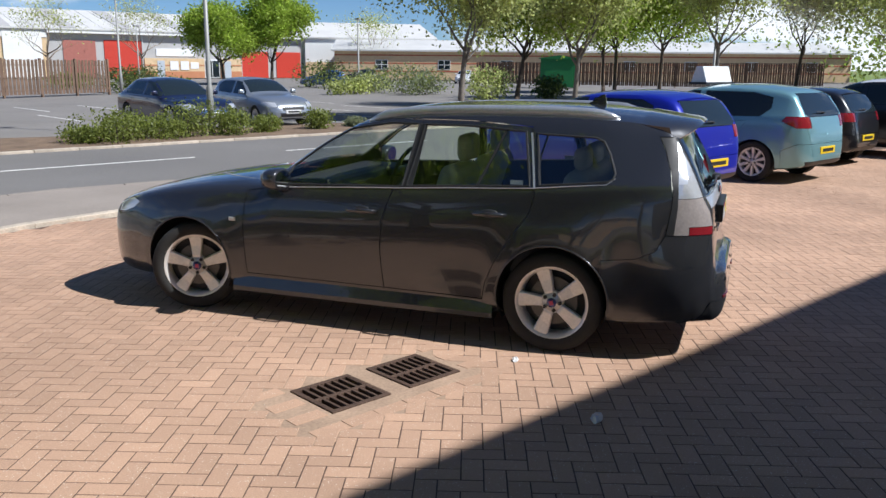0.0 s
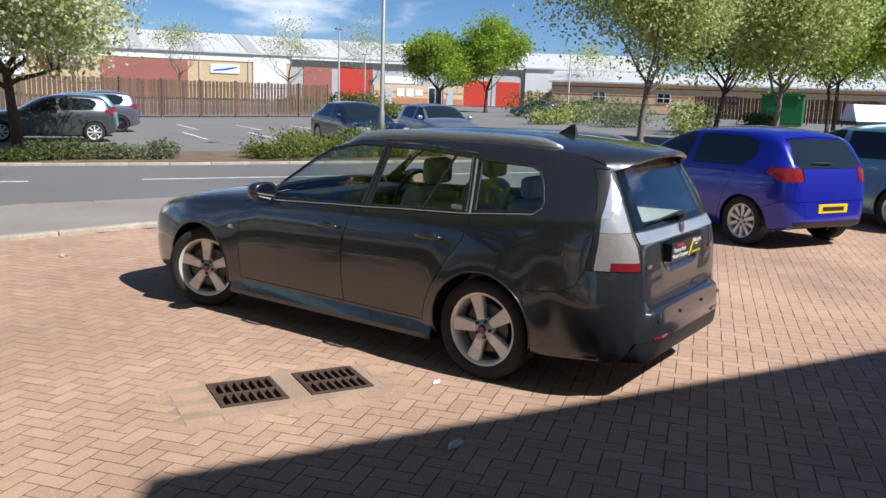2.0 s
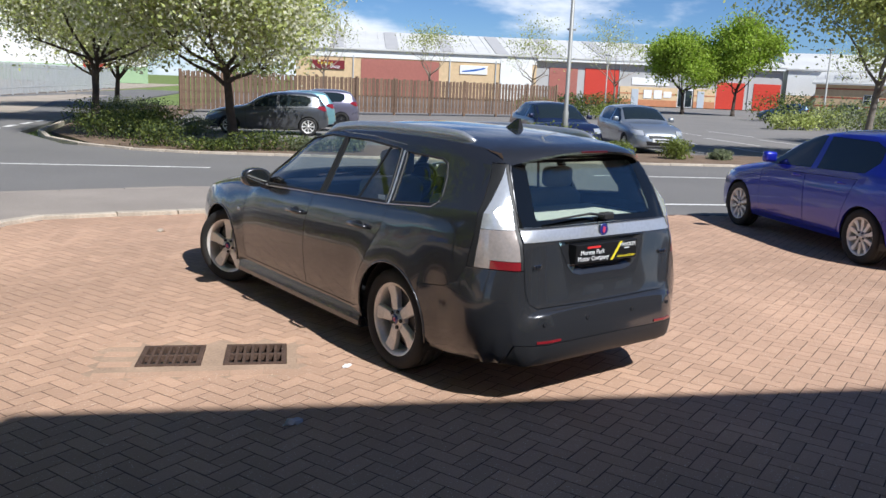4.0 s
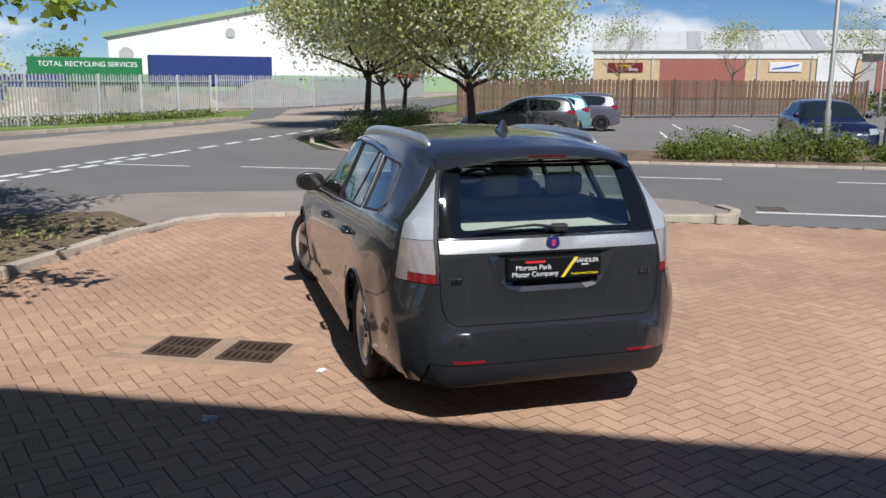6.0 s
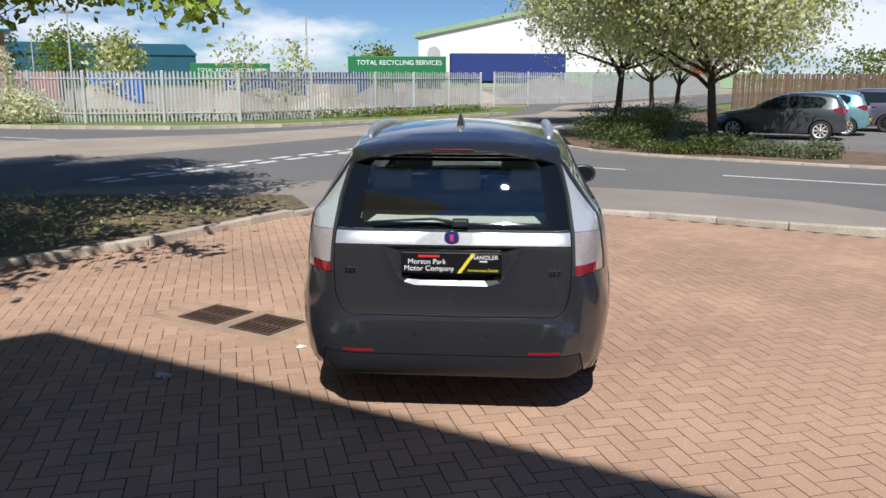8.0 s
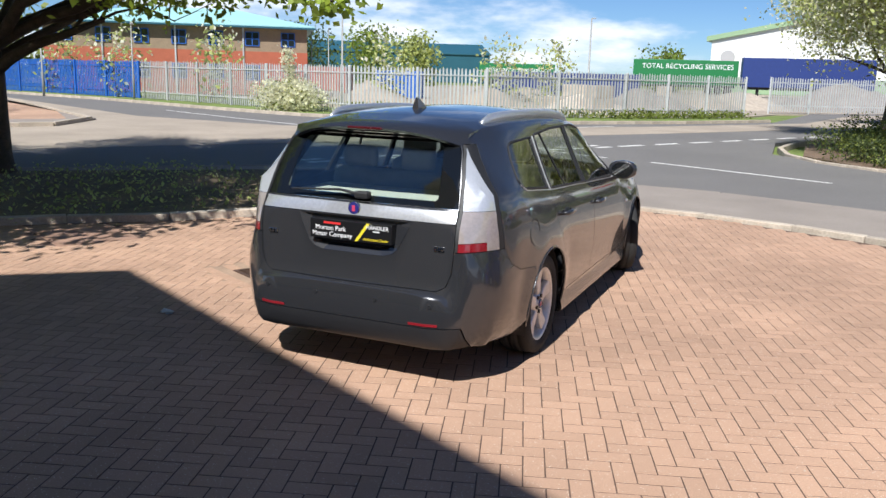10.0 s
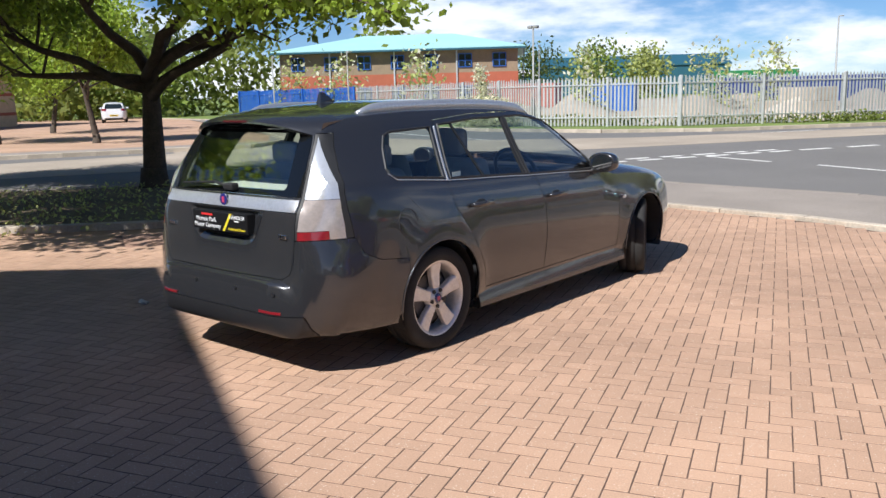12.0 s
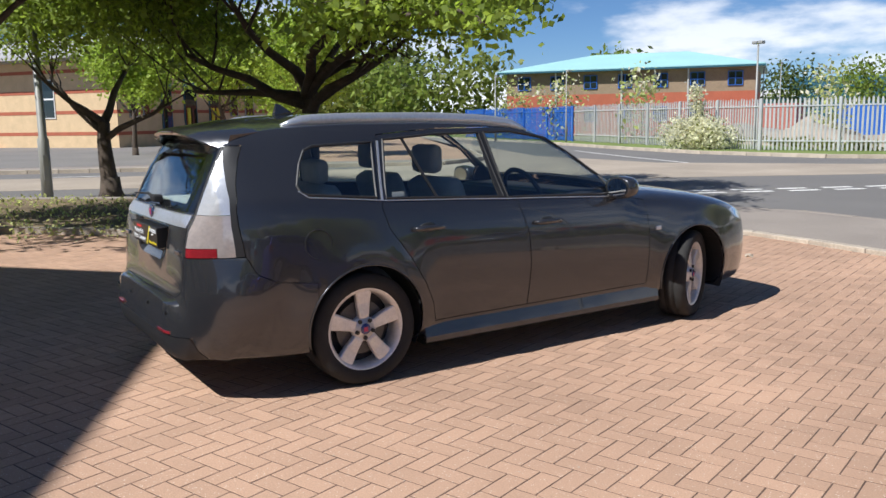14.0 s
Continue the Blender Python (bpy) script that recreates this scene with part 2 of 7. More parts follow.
M_LAMP_DARK = material("dark_red_lens", (0.07, 0.008, 0.01), 0.15, vary=0.05, coat=1.0)
M_LAMP_SMOKE = material("smoked_lamp_lens", (0.42, 0.37, 0.35), 0.15, metal=0.3, vary=0.06, scale=18, coat=1.0)
M_BADGE = material("dark_blue_badge", (0.03, 0.03, 0.16), 0.2, vary=0.0, coat=1.0)
M_BADGE_RED = material("red_badge_mark", (0.5, 0.05, 0.12), 0.3, vary=0.0)
M_PLATE_BLACK = material("black_plate", (0.01, 0.01, 0.011), 0.3, vary=0.0)
M_PLATE_YELLOW = material("yellow_plate", (0.72, 0.50, 0.01), 0.4, vary=0.03)
M_PLATE_WHITE = material("white_plate", (0.75, 0.75, 0.73), 0.4, vary=0.03)
M_INK_WHITE = material("white_lettering", (0.8, 0.8, 0.8), 0.5, vary=0.0, grain_amt=0.0)
M_INK_YELLOW = material("yellow_lettering", (0.75, 0.62, 0.03), 0.5, vary=0.0, grain_amt=0.0)
M_INK_RED = material("red_lettering", (0.6, 0.03, 0.03), 0.5, vary=0.0, grain_amt=0.0)
M_INK_BLACK = material("black_lettering", (0.015, 0.015, 0.015), 0.5, vary=0.0, grain_amt=0.0)

# ---- building helpers ----
U = Vector((0.894, -0.447, 0)).normalized()
N = Vector((0.447, 0.894, 0)).normalized()
YAW = math.degrees(math.atan2(U.y, U.x))


def at(s, d, z=0.0):
    """A place by its distance along the side road and away across it."""
    return U * s + N * d + Vector((0, 0, z))


def site(s, d, z=0.0, turn=0.0):
    """A pose there, its x along the road unless turned."""
    p = at(s, d, z)
    return pose(p.x, p.y, p.z, 0, 0, YAW + turn)


def mesh_of(name, bm, mat=None, smooth=False):
    me = bpy.data.meshes.new(name)
    bm.to_mesh(me)
    bm.free()
    if mat:
        me.materials.append(mat)
    if smooth:
        for f in me.polygons:
            f.use_smooth = True
    return me


def part(name, bm, mat, parent=None, label="", smooth=False):
    """One mesh object under a thing or a part."""
    ob = new(name, mesh_of(name, bm, mat, smooth) if isinstance(bm, bmesh.types.BMesh) else bm)
    if parent:
        ob.parent = parent
    if label:
        tagged(ob, label)
    return ob


def thing(name, m, label, category, group="", kind=""):
    ob = new(name)
    ob.matrix_world = m
    return tagged(ob, label, category, group, kind)


def box(bm, x0, x1, y0, y1, z0, z1, bevel=0.0, m=None):
    r = bmesh.ops.create_cube(bm, size=1.0)
    vs = r["verts"]
    for v in vs:
        v.co = Vector((x0 + (v.co.x + 0.5) * (x1 - x0), y0 + (v.co.y + 0.5) * (y1 - y0), z0 + (v.co.z + 0.5) * (z1 - z0)))
    if bevel:
        es = list({e for v in vs for e in v.link_edges})
        vs = list({v for f in bmesh.ops.bevel(bm, geom=es, offset=bevel, segments=2, affect="EDGES", profile=0.5)["faces"] for v in f.verts} | {v for v in vs if v.is_valid})
    if m:
        bmesh.ops.transform(bm, matrix=m, verts=vs)
    return vs


def boxed(*a, **k):
    bm = bmesh.new()
    box(bm, *a, **k)
    return bm


def tube(bm, pts, radii, sides=8, cap=True):
    """A tapered round tube along points."""
    pts = [Vector(p) for p in pts]
    rings = []
    for i, p in enumerate(pts):
        t = (pts[min(i + 1, len(pts) - 1)] - pts[max(i - 1, 0)]).normalized()
        a = t.orthogonal().normalized() if i == 0 else (a - t * a.dot(t)).normalized()
        b = t.cross(a)
        r = radii[i] if hasattr(radii, "__len__") else radii
        rings.append([bm.verts.new(p + (a * math.cos(q) + b * math.sin(q)) * r) for q in [2 * math.pi * k / sides for k in range(sides)]])
    for r0, r1 in zip(rings, rings[1:]):
        for k in range(sides):
            bm.faces.new((r0[k], r0[(k + 1) % sides], r1[(k + 1) % sides], r1[k]))
    if cap:
        bm.faces.new(rings[0][::-1])
        bm.faces.new(rings[-1])


def prism(bm, poly, z0, z1):
    """A plan polygon raised from z0 to z1."""
    lo = [bm.verts.new((p[0], p[1], z0)) for p in poly]
    hi = [bm.verts.new((p[0], p[1], z1)) for p in poly]
    bm.faces.new(lo[::-1])
    bm.faces.new(hi)
    for i in range(len(poly)):
        j = (i + 1) % len(poly)
        bm.faces.new((lo[i], lo[j], hi[j], hi[i]))


def sheet(name, poly, z, mat, label="", depth=0.3):
    """A piece of ground, drawn in road measure, its top at z."""
    bm = bmesh.new()
    pts = [at(*p) for p in poly]
    prism(bm, [(p.x, p.y) for p in pts], z - depth, z)
    bmesh.ops.recalc_face_normals(bm, faces=bm.faces)
    return tagged(part(name, bm, mat), label, "ground", kind="structure")


def strip(bm, pts, w, z):
    """A flat painted strip along points in road measure."""
    ps = [at(*p, z) for p in pts]
    row = []
    for i, p in enumerate(ps):
        t = (ps[min(i + 1, len(ps) - 1)] - ps[max(i - 1, 0)]).normalized()
        o = Vector((-t.y, t.x, 0)) * w / 2
        row.append((bm.verts.new(p - o), bm.verts.new(p + o)))
    for a, b in zip(row, row[1:]):
        bm.faces.new((a[0], b[0], b[1], a[1]))


def cloud_of_leaves(points, size, rng, flat=0.5, per=1):
    """Many small leaf quads round the points, from numpy arrays."""
    n = len(points) * per
    c = np.repeat(np.asarray(points), per, 0) + rng.normal(0, size * 1.2, (n, 3))
    a = rng.normal(0, 1, (n, 3))
    a /= np.linalg.norm(a, axis=1)[:, None]
    b = np.cross(a, rng.normal(0, 1, (n, 3)) + np.array([0, 0, flat]))
    b /= np.linalg.norm(b, axis=1)[:, None] + 1e-9
    k = size * rng.uniform(0.6, 1.3, (n, 1))
    v = np.stack([c - a * k, c - b * k * 0.6, c + a * k, c + b * k * 0.6], 1).reshape(-1, 3)
    f = np.arange(n * 4).reshape(-1, 4)
    me = bpy.data.meshes.new("leaves")
    me.from_pydata(v.tolist(), [], f.tolist())
    return me

# ---- car helpers ----
def curve(table):
    """A smooth monotone curve through (x, value) pairs."""
    t = sorted(table)
    xs, ys = np.array([p[0] for p in t], float), np.array([p[1] for p in t], float)
    h, dl = np.diff(xs), np.diff(ys) / np.diff(xs)
    m = np.zeros(len(xs))
    m[0], m[-1] = dl[0], dl[-1]
    for i in range(1, len(xs) - 1):
        if dl[i - 1] * dl[i] > 0:
            w1, w2 = 2 * h[i] + h[i - 1], h[i] + 2 * h[i - 1]
            m[i] = (w1 + w2) / (w1 / dl[i - 1] + w2 / dl[i])

    def f(x):
        i = min(max(int(np.searchsorted(xs, x)) - 1, 0), len(h) - 1)
        x = min(max(x, xs[0]), xs[-1])
        s = (x - xs[i]) / h[i]
        return float(ys[i] * (1 + 2 * s) * (1 - s) ** 2 + m[i] * h[i] * s * (1 - s) ** 2 + ys[i + 1] * s * s * (3 - 2 * s) + m[i + 1] * h[i] * s * s * (s - 1))

    return f


LOW_Z = (0.0, 0.03, 0.12, 0.30, 0.45, 0.60, 0.75, 0.88, 0.95, 1.0)
CABIN_H = (0.05, 0.14, 0.30, 0.50, 0.66, 0.78, 0.855, 0.905, 0.94, 0.968, 0.988, 1.0)
HOOD_H = (0.10, 0.24, 0.40, 0.54, 0.66, 0.76, 0.84, 0.90, 0.945, 0.975, 0.993, 1.0)
HOOD_X = (0.992, 0.975, 0.945, 0.90, 0.84, 0.76, 0.66, 0.54, 0.40, 0.25, 0.11, 0.0)


class CarBody:
    """A lofted car body: y ahead from the rear axle, sections in x and z."""

    def __init__(self, top, bottom, width, belt, cabin, roof_half, low_x=(0.80, 0.93, 0.972, 0.992, 1.0, 1.0, 0.993, 0.975, 0.957, 0.94)):
        self.top, self.bottom, self.width, self.belt, self.cabin, self.roof_half = map(curve, (top, bottom, width, belt, cabin, roof_half))
        self.low_x, self.y0, self.y1 = low_x, min(p[0] for p in top), max(p[0] for p in top)

    def section(self, y):
        zt, zb, w, c = self.top(y), self.bottom(y), self.width(y), self.cabin(y)
        zl = min(self.belt(y), zb + (zt - zb) * 0.86)
        pts = [(0.0, zb), (w * 0.4, zb)] + [(w * fx, zb + (zl - zb) * h) for fx, h in zip(self.low_x, LOW_Z)]
        xb, xr = w * self.low_x[-1], self.roof_half(y)
        for ch, hh, hx in zip(CABIN_H, HOOD_H, HOOD_X):
            if ch <= 0.78:
                cx = xb + (xr * 1.12 - xb) * (ch / 0.78) ** 0.92
            else:
                k = (ch - 0.78) / 0.22
                cx = xr * 1.12 * max(0.0, 1 - k ** 2.3) ** 0.62
            pts.append((cx * c + xb * hx * (1 - c), zl + (zt - zl) * (ch * c + hh * (1 - c))))
        return pts

    def side_x(self, y, z):
        s = self.section(y)
        best = 0.0
        for (x0, z0), (x1, z1) in zip(s, s[1:]):
            if min(z0, z1) <= z <= max(z0, z1) and abs(z1 - z0) > 1e-6:
                best = max(best, x0 + (x1 - x0) * (z - z0) / (z1 - z0))
        return best

    def top_z(self, y, x):
        s = self.section(y)[::-1]
        for (x0, z0), (x1, z1) in zip(s, s[1:]):
            if x0 <= x <= x1:
                return z0 + (z1 - z0) * (x - x0) / max(x1 - x0, 1e-6)
        return s[0][1]

    def back_y(self, x, z):
        a, b = self.y0, self.y0 + 0.6
        for _ in range(30):
            c = (a + b) / 2
            a, b = (c, b) if self.side_x(c, z) < x else (a, c)
        return b

    def stations(self, n=70):
        ts = [0.5 - 0.5 * math.cos(math.pi * i / (n - 1)) for i in range(n)]
        ys = [self.y0 + (self.y1 - self.y0) * (0.7 * t + 0.3 * i / (n - 1)) for i, t in enumerate(ts)]
        return ys

    def loft(self, n=70, thick=0.0):
        bm = bmesh.new()
        rings = []
        for y in self.stations(n):
            s = self.section(y)
            ring = [bm.verts.new((x, y, z)) for x, z in s] + [bm.verts.new((-x, y, z)) for x, z in s[-2:0:-1]]
            rings.append(ring)
        k = len(rings[0])
        for a, b in zip(rings, rings[1:]):
            for i in range(k):
                bm.faces.new((a[i], a[(i + 1) % k], b[(i + 1) % k], b[i]))
        bm.faces.new(rings[0])
        bm.faces.new(rings[-1][::-1])
        bmesh.ops.recalc_face_normals(bm, faces=bm.faces)
        if thick:
            bm.normal_update()
            inner = bmesh.ops.duplicate(bm, geom=list(bm.verts) + list(bm.edges) + list(bm.faces))
            vs = [g for g in inner["geom"] if isinstance(g, bmesh.types.BMVert)]
            fs = [g for g in inner["geom"] if isinstance(g, bmesh.types.BMFace)]
            cen = Vector((0, (self.y0 + self.y1) / 2, 0.7))
            for v in vs:
                v.co = v.co - v.normal * thick
            for f in fs:
                f.material_index = 1
            bmesh.ops.reverse_faces(bm, faces=fs)
        return bm


def inset(poly, r):
    """A polygon shrunk by r (grown where r is negative)."""
    area = sum(a[0] * b[1] - b[0] * a[1] for a, b in zip(poly, poly[1:] + poly[:1]))
    sg = 1 if area > 0 else -1
    out = []
    for i, p in enumerate(poly):
        a, b = poly[i - 1], poly[(i + 1) % len(poly)]
        e0, e1 = Vector((p[0] - a[0], p[1] - a[1])).normalized(), Vector((b[0] - p[0], b[1] - p[1])).normalized()
        n0, n1 = Vector((-e0.y, e0.x)) * sg, Vector((-e1.y, e1.x)) * sg
        m = n0 + n1
        m = m / max(m.length_squared / 2, 0.35)
        out.append((p[0] + m.x * r, p[1] + m.y * r))
    return out


def slab(poly, axis, a, b):
    """A prism of a polygon along an axis: 'x' (poly in y, z), 'y' (poly in x, z) or 'z' (poly in x, y)."""
    bm = bmesh.new()

    def put(p, q):
        return {"x": (q, p[0], p[1]), "y": (p[0], q, p[1]), "z": (p[0], p[1], q)}[axis]

    lo, hi = [bm.verts.new(put(p, a)) for p in poly], [bm.verts.new(put(p, b)) for p in poly]
    bm.faces.new(lo)
    bm.faces.new(hi[::-1])
    for i in range(len(poly)):
        j = (i + 1) % len(poly)
        bm.faces.new((lo[i], hi[i], hi[j], lo[j]))
    bmesh.ops.recalc_face_normals(bm, faces=bm.faces)
    return bm


BENCH = bpy.data.scenes.new("bench")


def bench(name, data):
    ob = bpy.data.objects.new(name, data)
    BENCH.collection.objects.link(ob)
    return ob


def carve(me, cutters, op):
    """The mesh after an exact boolean with each cutter in turn; takes over the cutters."""
    ob = bench("work", me)
    tools = []
    for c in cutters:
        t = bench("tool", mesh_of("tool", c))
        tools.append(t)
        mod = ob.modifiers.new("b", "BOOLEAN")
        mod.operation, mod.object, mod.solver = op, t, "EXACT"
        t.hide_render = True
    BENCH.view_layers[0].update()
    dg = BENCH.view_layers[0].depsgraph
    out = bpy.data.meshes.new_from_object(ob.evaluated_get(dg))
    for t in tools:
        m = t.data
        bpy.data.objects.remove(t)
        bpy.data.meshes.remove(m)
    bpy.data.objects.remove(ob)
    return out


def finish(me, mats, angle=28):
    me.materials.clear()
    for m in mats:
        me.materials.append(m)
    for f in me.polygons:
        f.use_smooth = True
    me.set_sharp_from_angle(angle=radians(angle))
    return me


def lathe(bm, profile, sides=48, axis="x"):
    """Turned solid: profile of (radius, along)."""
    rings = []
    for r, a in profile:
        rings.append([bm.verts.new((a, r * math.cos(q), r * math.sin(q))) for q in [2 * math.pi * k / sides for k in range(sides)]])
    for r0, r1 in zip(rings, rings[1:]):
        for k in range(sides):
            bm.faces.new((r0[k], r0[(k + 1) % sides], r1[(k + 1) % sides], r1[k]))
    return rings


def lettering(name, words, size, mat, m, parent, depth=0.001, align="CENTER", label=""):
    cu = bpy.data.curves.new(name, "FONT")
    cu.body, cu.size, cu.extrude, cu.align_x = words, size, depth, align
    tmp = bench("tmp", cu)
    BENCH.view_layers[0].update()
    dg = BENCH.view_layers[0].depsgraph
    me = bpy.data.meshes.new_from_object(tmp.evaluated_get(dg))
    bpy.data.objects.remove(tmp)
    me.materials.clear()
    me.materials.append(mat)
    ob = part(name, me, mat, parent, label)
    ob.matrix_local = m
    return ob


def wheel(parent, spokes, radius, width, rim, m, mat_rim, spoke_w=(0.055, 0.085), bolts=5, holes=True, dark=M_DASH):
    """A wheel with its face to +x: tyre, rim with spokes, disc, hub and bolts."""
    w = part("wheel", boxed(-0.06, 0.03, -0.06, 0.06, -0.06, 0.06, 0.012), M_STEEL, parent)
    w.matrix_local = m
    h = width / 2
    bm = bmesh.new()
    lathe(bm, [(rim - 0.006, -h * 0.8), (rim + 0.012, -h * 0.93), (radius - 0.05, -h), (radius - 0.012, -h * 0.92), (radius, -h * 0.72), (radius + 0.001, -h * 0.35), (radius - 0.007, -h * 0.33), (radius - 0.007, -h * 0.28), (radius + 0.001, -h * 0.26),
               (radius + 0.001, h * 0.26), (radius - 0.007, h * 0.28), (radius - 0.007, h * 0.33), (radius + 0.001, h * 0.35), (radius, h * 0.72), (radius - 0.012, h * 0.92), (radius - 0.05, h), (rim + 0.012, h * 0.93), (rim - 0.006, h * 0.8)])
    part("tyre", bm, M_RUBBER, w, smooth=True)
    bm = bmesh.new()
    lathe(bm, [(rim - 0.02, -h * 0.8), (rim - 0.016, h * 0.35), (rim - 0.012, h * 0.72), (rim + 0.004, h * 0.80), (rim + 0.010, h * 0.86), (rim - 0.004, h * 0.84), (rim - 0.022, h * 0.70), (rim - 0.028, h * 0.3), (rim - 0.03, -h * 0.8)])
    rim_ob = part("rim", bm, mat_rim, w, smooth=True)
    for k in range(spokes):
        bm = bmesh.new()
        q = Matrix.Rotation(2 * math.pi * k / spokes, 4, "X")
        rows = []
        for r, hw, x in ((0.035, spoke_w[0] * 0.5, h * 0.62), (0.075, spoke_w[0] * 0.5, h * 0.70), (rim * 0.62, (spoke_w[0] + spoke_w[1]) * 0.25, h * 0.66), (rim - 0.012, spoke_w[1] * 0.5, h * 0.74)):
            rows.append([bm.verts.new(q @ Vector(p)) for p in ((x - 0.035, -hw * 1.0, r), (x - 0.006, -hw, r), (x, -hw * 0.82, r), (x, hw * 0.82, r), (x - 0.006, hw, r), (x - 0.035, hw, r))])
        for a, b in zip(rows, rows[1:]):
            for i in range(6):
                bm.faces.new((a[i], a[(i + 1) % 6], b[(i + 1) % 6], b[i]))
        bm.faces.new(rows[0])
        bm.faces.new(rows[-1][::-1])
        bmesh.ops.recalc_face_normals(bm, faces=bm.faces)
        part("spoke", bm, mat_rim, w)
    bm = bmesh.new()
    lathe(bm, [(0.0, h * 0.3), (rim * 0.66, h * 0.25), (rim * 0.66, h * 0.12), (0.0, h * 0.1)], 32)
    part("brake_disc", bm, M_STEEL, w)
    bm = bmesh.new()
    lathe(bm, [(rim - 0.025, -h * 0.15), (0.0, -h * 0.15)], 32)
    part("wheel_back", bm, dark, w)
    bm = bmesh.new()
    lathe(bm, [(0.072, h * 0.3), (0.070, h * 0.66), (0.032, h * 0.70), (0.03, h * 0.76), (0.0, h * 0.77)], 24)
    part("hub", bm, mat_rim, w, smooth=True)
    for k in range(bolts):
        bm = bmesh.new()
        a = 2 * math.pi * (k + 0.5) / bolts
        for f in bmesh.ops.create_cone(bm, cap_ends=True, segments=10, radius1=0.012, radius2=0.012, depth=0.012, matrix=Matrix.Translation((h * 0.72, 0.052 * math.sin(a), 0.052 * math.cos(a))) @ Matrix.Rotation(math.pi / 2, 4, "Y"))["verts"]:
            pass
        part("wheel_bolt", bm, M_DASH, w)
    return w

# ---- the estate car ----
hero = thing("estate_car", pose(0, 0, 0.03), "dark grey metallic estate car with silver roof rails", "car")
HB = CarBody(
    top=[(3.635, 0.47), (3.62, 0.56), (3.57, 0.645), (3.48, 0.715), (3.3, 0.79), (3.0, 0.865), (2.7, 0.912), (2.4, 0.945), (2.15, 0.965), (2.04, 1.0), (1.84, 1.145), (1.57, 1.315), (1.40, 1.395), (1.2, 1.445), (0.9, 1.475), (0.5, 1.487), (0.1, 1.485),
         (-0.3, 1.465), (-0.5, 1.44), (-0.62, 1.41), (-0.67, 1.36), (-0.78, 1.165), (-0.87, 0.995), (-0.905, 0.945), (-0.922, 0.80), (-0.932, 0.62), (-0.940, 0.565), (-0.948, 0.548), (-0.992, 0.535), (-1.008, 0.515), (-1.016, 0.44)],
    bottom=[(3.635, 0.36), (3.62, 0.26), (3.5, 0.19), (3.2, 0.165), (2.6, 0.16), (0.4, 0.16), (-0.4, 0.178), (-0.7, 0.192), (-0.93, 0.205), (-0.995, 0.24), (-1.016, 0.32)],
    width=[(3.635, 0.34), (3.615, 0.46), (3.56, 0.575), (3.46, 0.68), (3.3, 0.765), (3.1, 0.825), (2.85, 0.862), (2.5, 0.874), (1.5, 0.876), (0.3, 0.876), (-0.2, 0.872), (-0.5, 0.852), (-0.7, 0.803), (-0.8, 0.755), (-0.88, 0.704), (-0.94, 0.655), (-0.985, 0.60), (-1.016, 0.50)],
    belt=[(3.635, 0.45), (3.5, 0.64), (3.3, 0.72), (2.9, 0.79), (2.5, 0.85), (2.2, 0.895), (1.9, 0.905), (1.0, 0.945), (0.15, 0.99), (-0.35, 1.03), (-0.9, 1.06), (-1.016, 1.06)],
    cabin=[(3.6, 0.0), (2.25, 0.0), (2.05, 0.1), (1.6, 0.75), (1.3, 1.0), (-0.55, 1.0), (-0.67, 0.95), (-0.8, 0.75), (-0.9, 0.3), (-1.0, 0.2)],
    roof_half=[(3.6, 0.50), (2.1, 0.63), (1.6, 0.595), (1.2, 0.575), (0.5, 0.57), (-0.2, 0.55), (-0.6, 0.508), (-0.8, 0.525), (-1.0, 0.57)])
shell = mesh_of("shell", HB.loft(108, 0.016))
WELL = [slab([(c + 0.348 * math.cos(a), 0.315 + 0.338 * math.sin(a)) for a in [2 * math.pi * i / 48 for i in range(48)]], "x", x0, x1) for c in (0.0, 2.675) for x0, x1 in ((0.50, 1.1), (-1.1, -0.50))]
FRONT_WIN = [(1.90, 0.925), (1.86, 1.045), (1.66, 1.195), (1.46, 1.305), (1.16, 1.352), (0.955, 1.352), (1.015, 0.958)]
REAR_WIN = [(0.985, 0.962), (0.915, 1.35), (0.60, 1.35), (0.235, 1.325), (0.165, 1.005)]
QUARTER_WIN = [(0.105, 1.012), (0.16, 1.315), (-0.20, 1.302), (-0.255, 1.28), (-0.30, 1.21), (-0.345, 1.10), (-0.335, 1.065), (-0.30, 1.05)]
FRONT_DOOR = [(2.185, 0.285), (2.20, 0.62), (2.185, 0.865), (1.965, 0.905), (1.90, 1.065), (1.68, 1.225), (1.46, 1.335), (1.15, 1.382), (0.935, 1.382), (1.0, 0.955), (1.075, 0.935), (1.14, 0.73), (1.15, 0.54), (1.13, 0.28)]
REAR_DOOR = [(1.13, 0.28), (1.15, 0.54), (1.14, 0.73), (1.075, 0.935), (1.0, 0.955), (0.935, 1.382), (0.6, 1.382), (0.20, 1.355), (0.135, 0.99), (0.125, 0.955), (0.155, 0.84), (0.27, 0.68), (0.37, 0.51), (0.425, 0.38), (0.445, 0.275)]
HALF_GATE = [(0.53, 1.355), (0.562, 1.27), (0.592, 1.14), (0.614, 0.97), (0.62, 0.80), (0.61, 0.64), (0.58, 0.565), (0.53, 0.538)]
TAILGATE = [(-x, z) for x, z in HALF_GATE] + HALF_GATE[::-1]
LAMP_EDGE = [(-0.572, 1.315), (-0.615, 1.24), (-0.658, 1.12), (-0.684, 1.0), (-0.682, 0.92), (-0.66, 0.757)]
LAMP = LAMP_EDGE + [(-1.2, 0.757), (-1.2, 1.315)]
